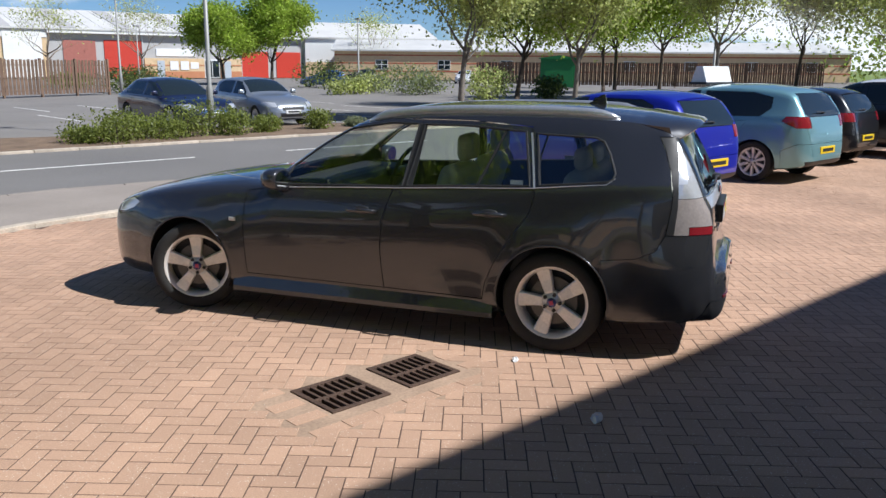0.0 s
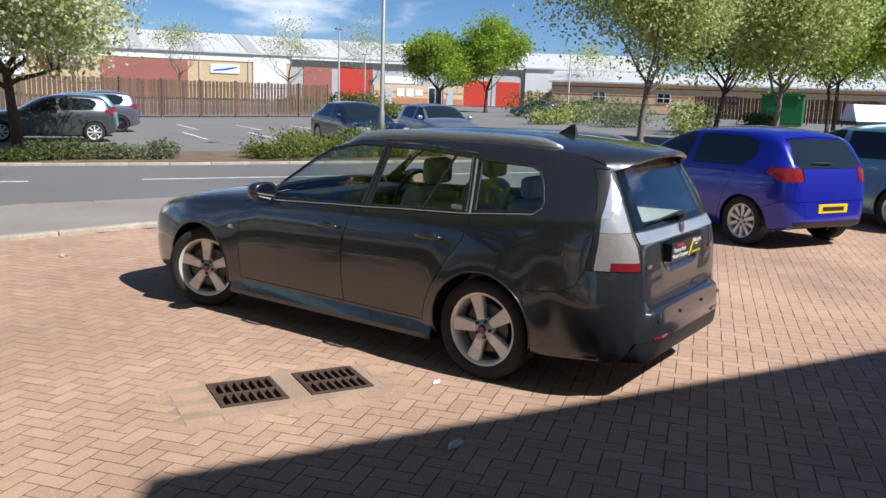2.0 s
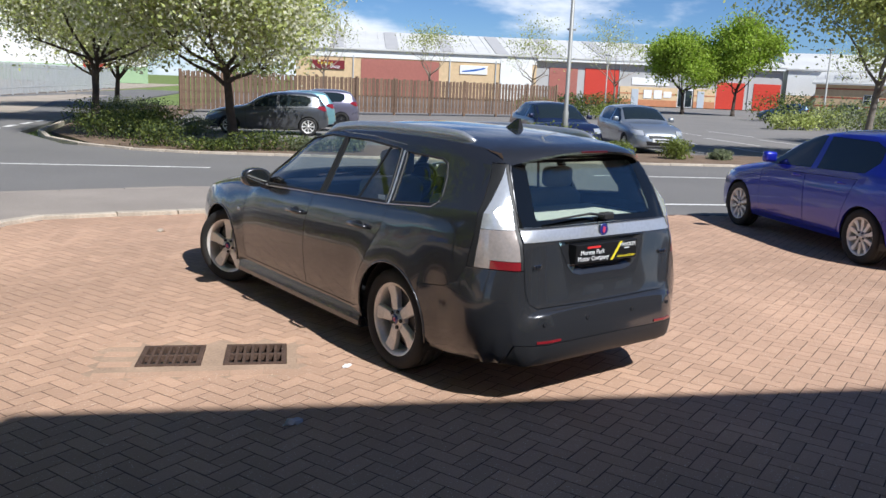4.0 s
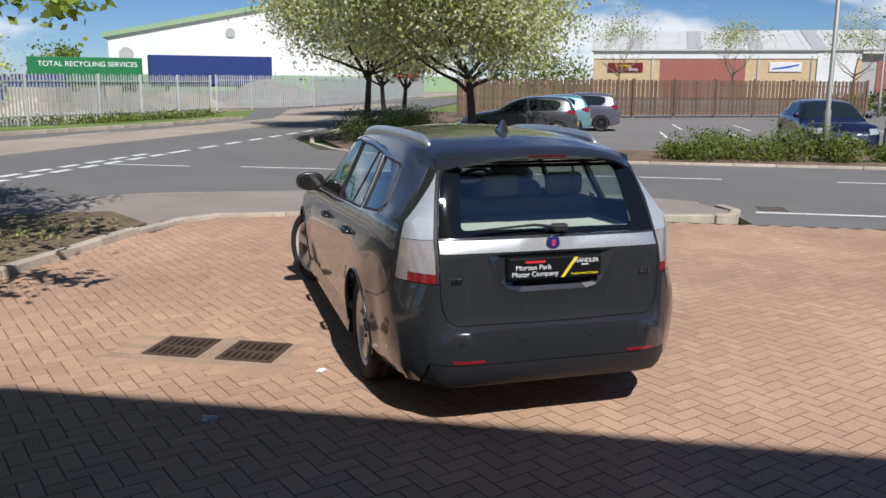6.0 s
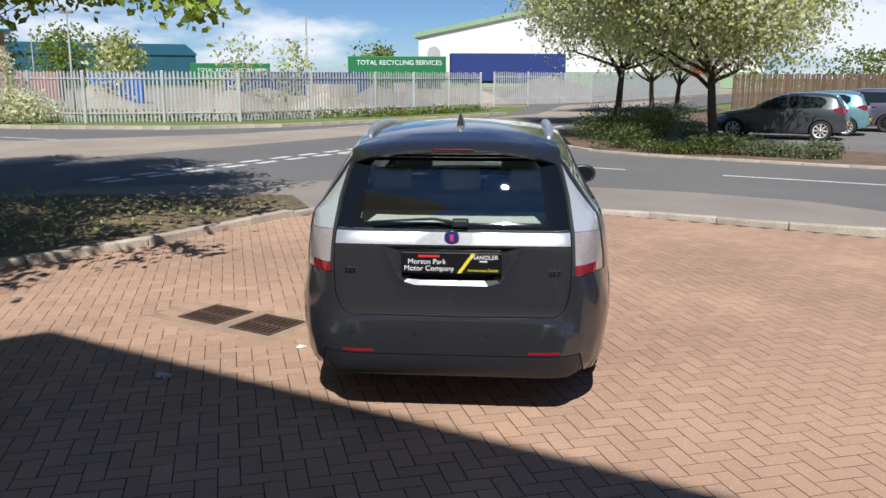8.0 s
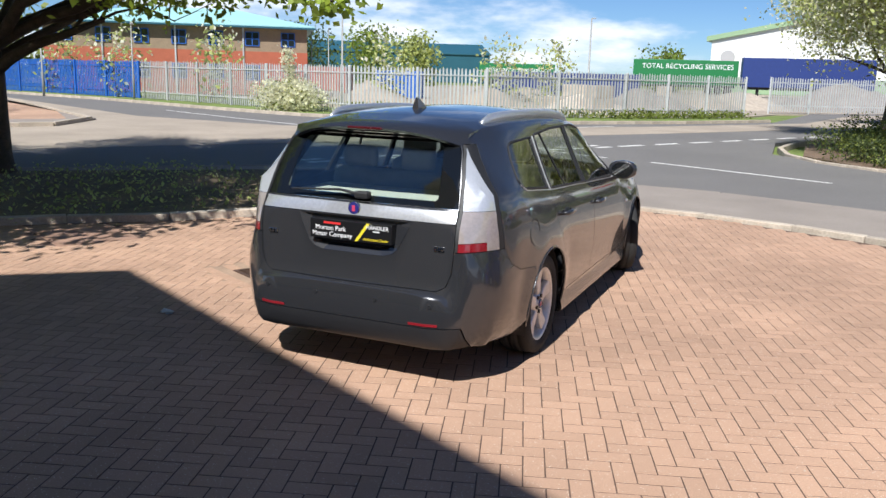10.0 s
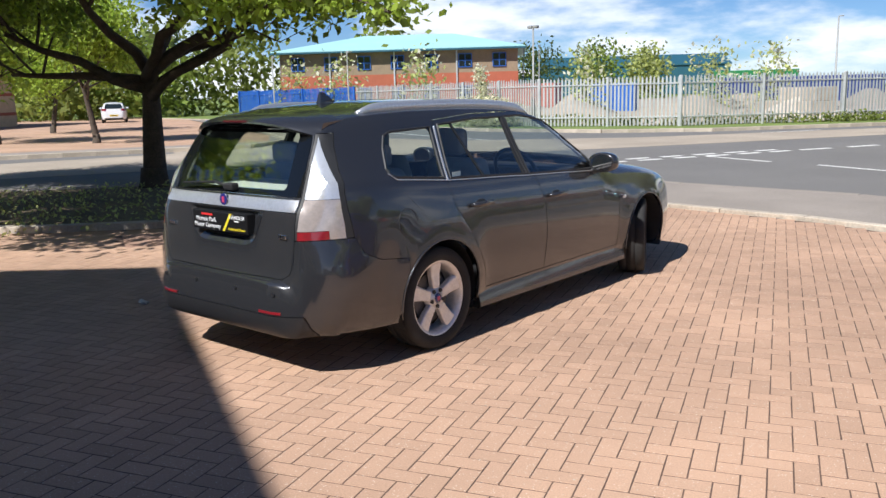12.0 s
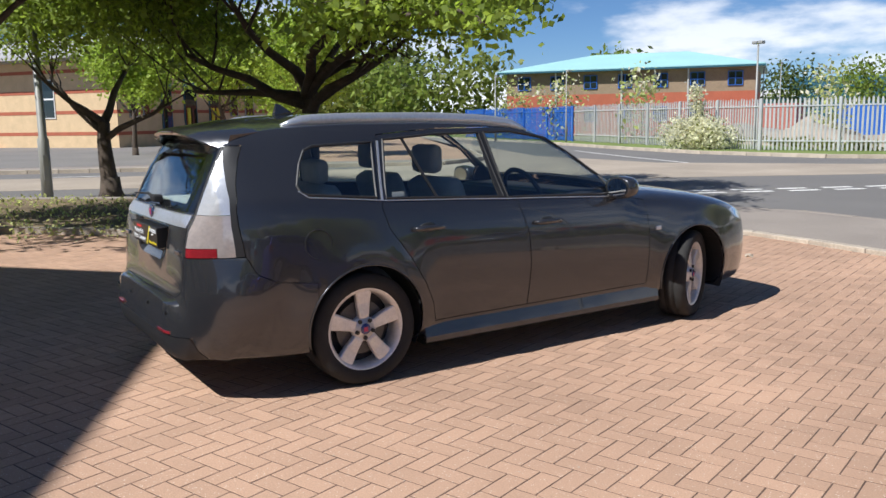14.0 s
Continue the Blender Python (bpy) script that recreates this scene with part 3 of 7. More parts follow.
BEZEL = [(y + 0.01, z) for y, z in LAMP_EDGE] + [(-0.705, 0.757), (-0.716, 0.92), (-0.714, 1.0), (-0.702, 1.12), (-0.682, 1.24), (-0.662, 1.315)]
REAR_BUMPER = [(-0.30, 0.10), (-0.30, 0.592), (-0.50, 0.612), (-0.61, 0.662), (-0.66, 0.757), (-1.2, 0.757), (-1.2, 0.10)]
FRONT_BUMPER = [(2.9, 0.10), (2.9, 0.595), (3.2, 0.648), (3.33, 0.618), (3.8, 0.600), (3.8, 0.10)]
HEADLAMP = [(3.15, 0.725), (3.25, 0.745), (3.36, 0.715), (3.5, 0.668), (3.49, 0.617), (3.33, 0.632), (3.22, 0.668)]
BONNET = [(-0.66, 2.10), (-0.715, 2.4), (-0.72, 2.8), (-0.665, 3.2), (-0.55, 3.40), (-0.3, 3.50), (0.3, 3.50), (0.55, 3.40), (0.665, 3.2), (0.72, 2.8), (0.715, 2.4), (0.66, 2.10)]
SCREEN = [(-0.50, 1.36), (-0.58, 1.62), (-0.655, 2.0), (0.655, 2.0), (0.58, 1.62), (0.50, 1.36)]
REAR_GLASS = [(-0.517, 1.338), (-0.553, 1.27), (-0.583, 1.14), (-0.606, 0.982), (0.606, 0.982), (0.583, 1.14), (0.553, 1.27), (0.517, 1.338)]
CLEAR_GLASS = [(-0.425, 1.318), (-0.448, 1.295), (-0.476, 1.10), (-0.482, 1.03), (-0.468, 1.014), (0.468, 1.014), (0.482, 1.03), (0.476, 1.10), (0.448, 1.295), (0.425, 1.318)]
PAINT = [M_PAINT, M_TRIM_IN]
SIDES = ((0.30, 1.2), (-1.2, -0.30))
shell = carve(shell, WELL, "DIFFERENCE")


def skin(me):
    """The outer face of a pane alone."""
    bm = bmesh.new()
    bm.from_mesh(me)
    bmesh.ops.delete(bm, geom=[f for f in bm.faces if f.material_index == 1], context="FACES")
    bm.to_mesh(me)
    bm.free()
    return me


CUT = [0]


def take(me, poly, axis, a, b, mats, name, parent, gap=0.0025, label="", angle=28):
    """Cuts a panel out of the shell: returns the rest and the panel."""
    piece = carve(me.copy(), [slab(inset(poly, gap), axis, a, b)], "INTERSECT")
    CUT[0] += 1
    for wide in (0.0004, 0.0009, 0.0015, 0.0002):
        rest = carve(me.copy(), [slab(inset(poly, -wide - 0.00007 * CUT[0]), axis, a - 0.001 * CUT[0], b + 0.001 * CUT[0])], "DIFFERENCE")
        if len(rest.polygons) > 0.3 * len(me.polygons):
            break
    ob = part(name, finish(skin(piece) if mats[0] in (M_GLASS, M_GLASS_FRONT) else piece, mats, angle), None, parent, label)
    return rest, ob


# glass panes first, each cut from the same skin
panes = []
for poly, nm, gm in ((FRONT_WIN, "front_window", M_GLASS_FRONT), (REAR_WIN, "rear_window", M_GLASS), (QUARTER_WIN, "quarter_window", M_GLASS)):
    for a, b in SIDES:
        shell, g = take(shell, poly, "x", a, b, [gm, gm], nm, hero, 0.0)
        g.location.x = -0.004 if a > 0 else 0.004
        g.visible_shadow = False
        panes.append(g)
shell, screen = take(shell, SCREEN, "z", 0.95, 1.6, [M_GLASS_FRONT, M_GLASS_FRONT], "windscreen", hero, 0.0, "clear windscreen")
screen.visible_shadow = False
shell, gate = take(shell, TAILGATE, "y", -1.3, -0.60, PAINT, "tailgate", hero, 0.003, "tailgate with large rear window")
gm = gate.data
gm2, band = take(gm, REAR_GLASS, "y", -1.3, -0.5, [M_PRIVACY, M_PRIVACY], "rear_window_band", gate, 0.002, "black border of the rear window")
bmesh_clear = band.data
rest2, pane = take(bmesh_clear, CLEAR_GLASS, "y", -1.3, -0.5, [M_GLASS, M_GLASS], "rear_screen", gate, 0.0, "tinted rear window glass")
pane.visible_shadow = False
band.data = finish(rest2, [M_PRIVACY, M_PRIVACY])
STRIP = [(-0.613, 0.905), (-0.61, 0.972), (0.61, 0.972), (0.613, 0.905)]
gm3, strip_ob = take(gm2, STRIP, "y", -1.3, -0.7, [M_SILVER, M_TRIM_IN], "trim_strip", gate, 0.002, "satin silver trim strip")
strip_ob.location.y = -0.006
gate.data = finish(gm3, PAINT)
for a, b in SIDES:
    sd = 1 if a > 0 else -1
    shell, lamp = take(shell, LAMP, "x", a, b, [M_LAMP_CLEAR, M_DASH], "tail_lamp", hero, 0.003, "clear-lensed tail lamp with a red lower section")
    me, edge = take(lamp.data, BEZEL, "x", a, b, [M_DASH, M_DASH], "lamp_bezel", lamp, 0.0, "gloss black lamp surround")
    lip = [(sd * x, z) for x, z in ((0.40, 0.70), (0.632, 0.70), (0.636, 0.80), (0.631, 0.97), (0.607, 1.14), (0.576, 1.27), (0.543, 1.36), (0.40, 1.36))]
    inner, seal = take(me, lip, "y", -1.3, -0.5, [M_DASH, M_DASH], "lamp_seal", lamp, 0.0, "black edge beside the tailgate")
    me = inner if len(inner.polygons) > 4 else me
    me, low = take(me, [(-0.79, 0.758), (-0.79, 0.806), (-1.2, 0.806), (-1.2, 0.758)], "x", a, b, [M_LAMP_RED, M_DASH], "red_lens", lamp, 0.001, "red lens")
    me, mid = take(me, [(-0.5, 0.74), (-0.5, 0.972), (-1.2, 0.972), (-1.2, 0.74)], "x", a, b, [M_LAMP_SMOKE, M_DASH], "smoked_lens", lamp, 0.001, "smoky clear lens")
    lamp.data = finish(me, [M_LAMP_CLEAR, M_DASH])
    shell, door = take(shell, FRONT_DOOR, "x", a, b, PAINT, "front_door", hero, 0.003)
    shell, door2 = take(shell, REAR_DOOR, "x", a, b, PAINT, "rear_door", hero, 0.003)
    # handles, with a dark bulge behind each painted as the shade in its cup
    for dr, y0, z0 in ((door, 1.285, 0.792), (door2, 0.405, 0.825)):
        x0 = HB.side_x(y0, z0)
        bm = bmesh.new()
        tube(bm, [(sd * (x0 + 0.004), y0 - 0.105, z0), (sd * (x0 + 0.032), y0 - 0.085, z0 + 0.002), (sd * (x0 + 0.036), y0, z0 + 0.004), (sd * (x0 + 0.032), y0 + 0.085, z0 + 0.002), (sd * (x0 + 0.004), y0 + 0.105, z0)], [0.012, 0.015, 0.016, 0.015, 0.012], 10)
        h = part("handle", bm, M_PAINT, dr, smooth=True)
        bm = bmesh.new()
        bmesh.ops.create_uvsphere(bm, u_segments=16, v_segments=8, radius=1.0, matrix=Matrix.Translation((sd * (x0 - 0.002), y0, z0)) @ Matrix.Diagonal((0.010, 0.060, 0.030, 1)))
        part("handle_cup", bm, M_DASH, h, smooth=True)
        bm = bmesh.new()
        tube(bm, [(sd * (x0 + 0.030), y0 - 0.08, z0 + 0.014), (sd * (x0 + 0.046), y0, z0 + 0.016), (sd * (x0 + 0.030), y0 + 0.08, z0 + 0.014)], 0.0035, 6)
        part("handle_strip", bm, M_PAINT, h)
    # side repeater
    x0 = HB.side_x(2.285, 0.665)
    part("side_repeater", boxed(sd * x0 - 0.008, sd * x0 + 0.008, 2.258, 2.312, 0.652, 0.68, 0.006), M_LAMP_CLEAR, hero, "clear side repeater")
    # mirror
    bm = bmesh.new()
    bmesh.ops.create_uvsphere(bm, u_segments=20, v_segments=12, radius=1.0)
    for v in bm.verts:
        c = v.co
        v.co = Vector((sd * 0.905 + c.x * 0.115, 1.885 + max(c.y, -0.35) * 0.115, 0.972 + math.copysign(abs(c.z) ** 0.7, c.z) * 0.075))
    mir = part("door_mirror", bm, M_PAINT, hero, smooth=True)
    bm = bmesh.new()
    tube(bm, [(sd * 0.80, 1.87, 0.905), (sd * 0.87, 1.88, 0.925)], [0.035, 0.028], 8)
    part("mirror_arm", bm, M_PLASTIC, mir)
    bm = bmesh.new()
    bmesh.ops.create_circle(bm, cap_ends=True, segments=20, radius=1.0, matrix=Matrix.Translation((sd * 0.907, 1.842, 0.972)) @ Matrix.Diagonal((0.088, 1, 0.058, 1)) @ Matrix.Rotation(math.pi / 2, 4, "X"))
    part("mirror_glass", bm, M_CHROME, mir)
    # bright line under the windows, and window frame strips
    bm = bmesh.new()
    tube(bm, [(sd * (HB.side_x(y, z) + 0.003), y, z) for y, z in ((1.93, 0.905), (1.6, 0.922), (1.3, 0.937), (1.0, 0.95), (0.7, 0.968), (0.4, 0.982), (0.15, 0.995), (-0.1, 1.02), (-0.30, 1.038), (-0.35, 1.075))], 0.0032, 6)
    part("belt_strip", bm, M_SILVER, hero, "bright strip under the windows")
    for y0, z0, y1, z1, wd, nm, mt in ((0.965, 0.958, 0.92, 1.35, 0.038, "door_pillar", M_DASH), (1.0, 0.958, 0.945, 1.35, 0.03, "door_pillar", M_DASH), (0.135, 1.0, 0.198, 1.32, 0.012, "pillar_strip", M_SILVER), (0.505, 0.985, 0.36, 1.335, 0.016, "window_bar", M_DASH)):
        bm = bmesh.new()
        rows = []
        for i in range(7):
            t = i / 6
            y, z = y0 + (y1 - y0) * t, z0 + (z1 - z0) * t
            x = HB.side_x(y, z) + (0.004 if mt is M_SILVER else 0.0015)
            rows.append([bm.verts.new((sd * xx, y + dy, z)) for xx, dy in ((x - 0.012, -wd / 2), (x, -wd / 2), (x, wd / 2), (x - 0.012, wd / 2))])
        for r0, r1 in zip(rows, rows[1:]):
            for i in range(4):
                bm.faces.new((r0[i], r0[(i + 1) % 4], r1[(i + 1) % 4], r1[i]))
        bmesh.ops.recalc_face_normals(bm, faces=bm.faces)
        part(nm, bm, mt, hero)
    # window surround
    for poly in (FRONT_WIN, REAR_WIN, QUARTER_WIN):
        bm = bmesh.new()
        ring = []
        pts = poly + poly[:1]
        for a2, b2 in zip(pts, pts[1:]):
            ring += [(a2[0] + (b2[0] - a2[0]) * k / 5, a2[1] + (b2[1] - a2[1]) * k / 5) for k in range(5)]
        ring.append(ring[0])
        tube(bm, [(sd * (HB.side_x(y, z) - 0.001), y, z) for y, z in ring], 0.008, 6)
        part("window_seal", bm, M_DASH, hero)
    # sill
    bm = bmesh.new()
    rows = []
    for i in range(14):
        y = 0.375 + (2.30 - 0.375) * i / 13
        x = HB.side_x(y, 0.30)
        rows.append([bm.verts.new((sd * xx, y, z)) for xx, z in ((x - 0.10, 0.140), (x - 0.01, 0.140), (x + 0.014, 0.155), (x + 0.012, 0.185), (x - 0.006, 0.262), (x - 0.03, 0.268))])
    for r0, r1 in zip(rows, rows[1:]):
        for i in range(6):
            bm.faces.new((r0[i], r0[(i + 1) % 6], r1[(i + 1) % 6], r1[i]))
    bm.faces.new(rows[0])
    bm.faces.new(rows[-1])
    bmesh.ops.recalc_face_normals(bm, faces=bm.faces)
    part("sill", bm, M_PAINT, hero)
    # wheel wells
    for c in (0.0, 2.675):
        bm = bmesh.new()
        rows = []
        for i in range(33):
            a = math.pi * (i / 32 * 1.3 - 0.15)
            rows.append([bm.verts.new((sd * x, c + r * math.cos(a), 0.315 + r * 0.97 * math.sin(a))) for x, r in ((0.845, 0.352), (0.50, 0.352), (0.50, 0.02))])
        for r0, r1 in zip(rows, rows[1:]):
            for i in range(2):
                bm.faces.new((r0[i], r0[i + 1], r1[i + 1], r1[i]))
        part("wheel_arch_liner", bm, M_DASH, hero)
        bm = bmesh.new()
        lip = []
        for i in range(41):
            a = math.pi * (i / 40 * 1.16 - 0.08)
            y, z = c + 0.352 * math.cos(a), 0.315 + 0.342 * math.sin(a)
            lip.append((sd * (HB.side_x(y, max(z, 0.25)) + 0.001), y, z))
        tube(bm, lip, 0.006, 8)
        part("arch_lip", bm, M_PAINT, hero, smooth=True)
    # roof rail, its ends running into the roof
    bm = bmesh.new()
    rows = []
    for i in range(31):
        q = i / 30
        y = 1.36 - 1.68 * q
        x = HB.roof_half(y) * 0.95
        e = min(1.0, min(q, 1 - q) / 0.09)
        z0 = HB.top_z(y, x)
        h, w = 0.006 + 0.040 * math.sin(e * math.pi / 2), 0.012 + 0.008 * e
        rows.append([bm.verts.new((sd * (x + dx * w), y, z0 + dz)) for dx, dz in ((-1.0, -0.02), (1.2, -0.025), (1.1, h * 0.45), (0.7, h * 0.88), (0.0, h), (-0.7, h * 0.9), (-1.0, h * 0.5))])
    for r0, r1 in zip(rows, rows[1:]):
        for i in range(7):
            bm.faces.new((r0[i], r0[(i + 1) % 7], r1[(i + 1) % 7], r1[i]))
    bm.faces.new(rows[0])
    bm.faces.new(rows[-1])
    bmesh.ops.recalc_face_normals(bm, faces=bm.faces)
    part("roof_rail", bm, M_SILVER, hero, "satin silver roof rail", smooth=True)
    # rear reflectors and parking sensors
    bm = bmesh.new()
    rows = []
    for i in range(7):
        x = 0.40 + 0.165 * i / 6
        y = HB.back_y(x, 0.365)
        rows.append([bm.verts.new((sd * x, yy, zz)) for yy, zz in ((y + 0.02, 0.354), (y - 0.004, 0.356), (y - 0.005, 0.370), (y + 0.02, 0.372))])
    for r0, r1 in zip(rows, rows[1:]):
        for i in range(4):
            bm.faces.new((r0[i], r0[(i + 1) % 4], r1[(i + 1) % 4], r1[i]))
    bm.faces.new(rows[0])
    bm.faces.new(rows[-1])
    bmesh.ops.recalc_face_normals(bm, faces=bm.faces)
    part("rear_reflector", bm, M_LAMP_RED, hero, "red bumper reflector")
shell, bumper = take(shell, REAR_BUMPER, "x", -1.2, 1.2, PAINT, "rear_bumper", hero, 0.0015)
shell, bonnet = take(shell, BONNET, "z", 0.62, 1.1, PAINT, "bonnet", hero, 0.003)
for a, b in SIDES:
    shell, head = take(shell, HEADLAMP, "x", a, b, [M_LAMP_CLEAR, M_DASH], "headlamp", hero, 0.003, "clear headlamp")
shell, fbumper = take(shell, FRONT_BUMPER, "x", -1.2, 1.2, PAINT, "front_bumper", hero, 0.0015)
body = part("body", finish(shell, PAINT), None, hero)
for x in (-0.52, -0.19, 0.19, 0.52):
    bm = bmesh.new()
    lathe(bm, [(0.012, 0.0), (0.012, 0.004), (0.0, 0.004)], 12)
    ob = part("parking_sensor", bm, M_PLASTIC, bumper)
    ob.matrix_local = pose(x, HB.back_y(abs(x), 0.465) - 0.001, 0.465, 0, 0, -90)
low_me, insert = take(bumper.data, [(-0.70, 0.10), (-0.66, 0.345), (0.66, 0.345), (0.70, 0.10)], "y", -1.3, -0.70, [M_PLASTIC, M_DASH], "bumper_insert", bumper, 0.002, "dark lower bumper insert")
bumper.data = finish(low_me, PAINT)
# number plate recess, plate, badge
bm = bmesh.new()
outer = [(-0.36, 0.90), (-0.33, 0.83), (-0.285, 0.745), (-0.25, 0.712), (-0.19, 0.695), (0.19, 0.695), (0.25, 0.712), (0.285, 0.745), (0.33, 0.83), (0.36, 0.90)]
inn = [(x * 0.83, 0.893 - (0.893 - z) * 0.80) for x, z in outer]
ra = [bm.verts.new((x, HB.back_y(abs(x), z) - 0.0015, z)) for x, z in outer]
rb = [bm.verts.new((x, HB.back_y(abs(x), z) + 0.022, z)) for x, z in inn]
gate.data = finish(carve(gate.data, [slab(inset(outer, 0.004), "y", -1.2, -0.7)], "DIFFERENCE"), PAINT)
for i in range(len(outer) - 1):
    bm.faces.new((ra[i], ra[i + 1], rb[i + 1], rb[i]))
bm.faces.new(rb)
rc = [bm.verts.new((x, -0.90, z)) for x, z in outer]
for i in range(len(outer) - 1):
    bm.faces.new((ra[i], rc[i], rc[i + 1], ra[i + 1]))
bmesh.ops.recalc_face_normals(bm, faces=bm.faces)
part("plate_recess", bm, M_PAINT, gate, "sculpted number plate recess")
plate = part("dealer_plate", boxed(-0.26, 0.26, -0.955, -0.895, 0.765, 0.876, 0.004), M_PLATE_BLACK, gate, "black dealer plate with a yellow slash")
PL = Matrix.Translation((0, -0.9565, 0)) @ Matrix.Rotation(math.pi / 2, 4, "X")
lettering("plate_lettering", "Morton Park", 0.038, M_INK_WHITE, PL @ Matrix.Translation((-0.125, 0.815, 0)), plate)
lettering("plate_lettering", "Motor Company", 0.038, M_INK_WHITE, PL @ Matrix.Translation((-0.115, 0.780, 0)), plate)
lettering("plate_lettering", "HÄNDLER", 0.031, M_INK_WHITE, PL @ Matrix.Translation((0.172, 0.842, 0)), plate)
lettering("plate_lettering", "Authorised Dealer", 0.021, M_INK_YELLOW, PL @ Matrix.Translation((0.165, 0.778, 0)), plate)
bm = bmesh.new()
box(bm, 0.145, 0.185, -0.957, -0.955, 0.828, 0.834)
part("plate_bar", bm, M_INK_WHITE, plate)
bm = bmesh.new()
box(bm, -0.17, -0.06, -0.957, -0.955, 0.850, 0.862)
part("plate_bar", bm, M_INK_RED, plate)
part("plate_slash", slab([(0.03, 0.768), (0.05, 0.768), (0.125, 0.873), (0.105, 0.873)], "y", -0.957, -0.955), M_INK_YELLOW, plate)
bm = bmesh.new()
lathe(bm, [(0.040, 0.0), (0.040, 0.008), (0.034, 0.011)], 28)
badge = part("badge", bm, M_CHROME, gate, "round blue badge in a chrome ring", smooth=True)
badge.matrix_local = pose(0, -0.905, 0.945, 0, 0, -90)
bm = bmesh.new()
lathe(bm, [(0.034, 0.010), (0.0, 0.012)], 28)
part("badge_face", bm, M_BADGE, badge)
bm = bmesh.new()
box(bm, 0.011, 0.014, -0.010, 0.010, -0.018, 0.016, 0.001)
part("badge_mark", bm, M_BADGE_RED, badge)
for x0, x1 in ((-0.56, -0.50), (0.50, 0.565)):
    bm = bmesh.new()
    for k in range(3):
        w = (x1 - x0) / 3
        box(bm, x0 + k * w + 0.003, x0 + (k + 1) * w - 0.003, -0.934, -0.922, 0.762, 0.784, 0.002)
    part("model_badge", bm, M_CHROME, gate, "small chrome badge")
# wiper
bm = bmesh.new()
tube(bm, [(0.05, -0.905, 1.02), (-0.10, -0.893, 1.040), (-0.42, -0.895, 1.022)], [0.011, 0.008, 0.005], 6)
wip = part("rear_wiper", bm, M_DASH, gate)
bm = bmesh.new()
box(bm, 0.0, 0.085, -0.915, -0.86, 1.0, 1.04, 0.01)
part("wiper_housing", bm, M_DASH, wip)
# spoiler over the rear window
bm = bmesh.new()
rows = []
for i in range(25):
    x = -0.56 + 1.12 * i / 24
    e = abs(x) / 0.56
    drop, back = 0.045 * e ** 3, 0.14 * e ** 4
    rows.append([bm.verts.new(p) for p in ((x * 0.99, -0.46, 1.452 - drop * 1.5), (x, -0.62, 1.428 - drop * 1.3), (x, -0.775 + back, 1.405 - drop * 1.6), (x, -0.80 + back, 1.386 - drop * 2.0), (x, -0.785 + back, 1.372 - drop * 2.1), (x * 0.985, -0.66 + back * 0.3, 1.37 - drop * 1.8), (x * 0.97, -0.5, 1.39 - drop))])
for r0, r1 in zip(rows, rows[1:]):
    for i in range(7):
        bm.faces.new((r0[i], r0[(i + 1) % 7], r1[(i + 1) % 7], r1[i]))
bm.faces.new(rows[0])
bm.faces.new(rows[-1])
bmesh.ops.recalc_face_normals(bm, faces=bm.faces)
sp = part("roof_spoiler", finish(mesh_of("spoiler", bm), [M_PAINT], 40), None, hero)
part("brake_light", boxed(-0.11, 0.11, -0.802, -0.78, 1.378, 1.392, 0.003), M_LAMP_DARK, sp, "high brake light")
# antenna fin, fuel flap
bm = bmesh.new()
prof = [(0.03, 1.476), (0.0, 1.495), (-0.06, 1.540), (-0.085, 1.543), (-0.10, 1.475)]
v0 = [bm.verts.new((0.022 if z < 1.50 else 0.006, y - 0.05, z)) for y, z in prof]
v1 = [bm.verts.new((-0.022 if z < 1.50 else -0.006, y - 0.05, z)) for y, z in prof]
bm.faces.new(v0)
bm.faces.new(v1[::-1])
for i in range(5):
    j = (i + 1) % 5
    bm.faces.new((v0[i], v1[i], v1[j], v0[j]))
bmesh.ops.recalc_face_normals(bm, faces=bm.faces)
part("antenna_fin", bm, M_PAINT, hero)
bm = bmesh.new()
fl = [(0.075 * math.cos(a) - 0.28, 0.795 + 0.078 * math.sin(a)) for a in [2 * math.pi * i / 32 for i in range(33)]]
tube(bm, [(HB.side_x(y, z) + 0.0005, y, z) for y, z in fl], 0.003, 5, cap=False)
part("fuel_flap_edge", bm, M_DASH, hero)
# wheels, the front pair steered to the left
for sd, y, steer, roll in ((-1, 0.0, 0, 17), (1, 0.0, 0, 0), (-1, 2.675, 25, 0), (1, 2.675, 25, 20)):
    m = Matrix.Translation((sd * 0.745, y, 0.287)) @ Matrix.Rotation(radians(steer), 4, "Z") @ Matrix.Rotation(0 if sd > 0 else math.pi, 4, "Z") @ Matrix.Rotation(radians(roll), 4, "X")
    w = wheel(hero, 5, 0.317, 0.225, 0.232, m, M_ALLOY, (0.062, 0.098))
    bm = bmesh.new()
    lathe(bm, [(0.031, 0.0865), (0.029, 0.0905), (0.0, 0.092)], 24)
    part("centre_cap", bm, M_BADGE, w, "dark wheel centre cap with a red mark", smooth=True)
    part("cap_mark", boxed(0.0915, 0.0935, -0.012, 0.012, -0.014, 0.012, 0.0008), M_BADGE_RED, w)
# stickers in the rear door windows
for sd in (-1, 1):
    x = HB.side_x(0.255, 1.022) - 0.012
    part("window_sticker", boxed(*sorted((sd * (x - 0.002), sd * x)), 0.215, 0.295, 1.008, 1.035), M_PLATE_WHITE, hero, "small white sticker")
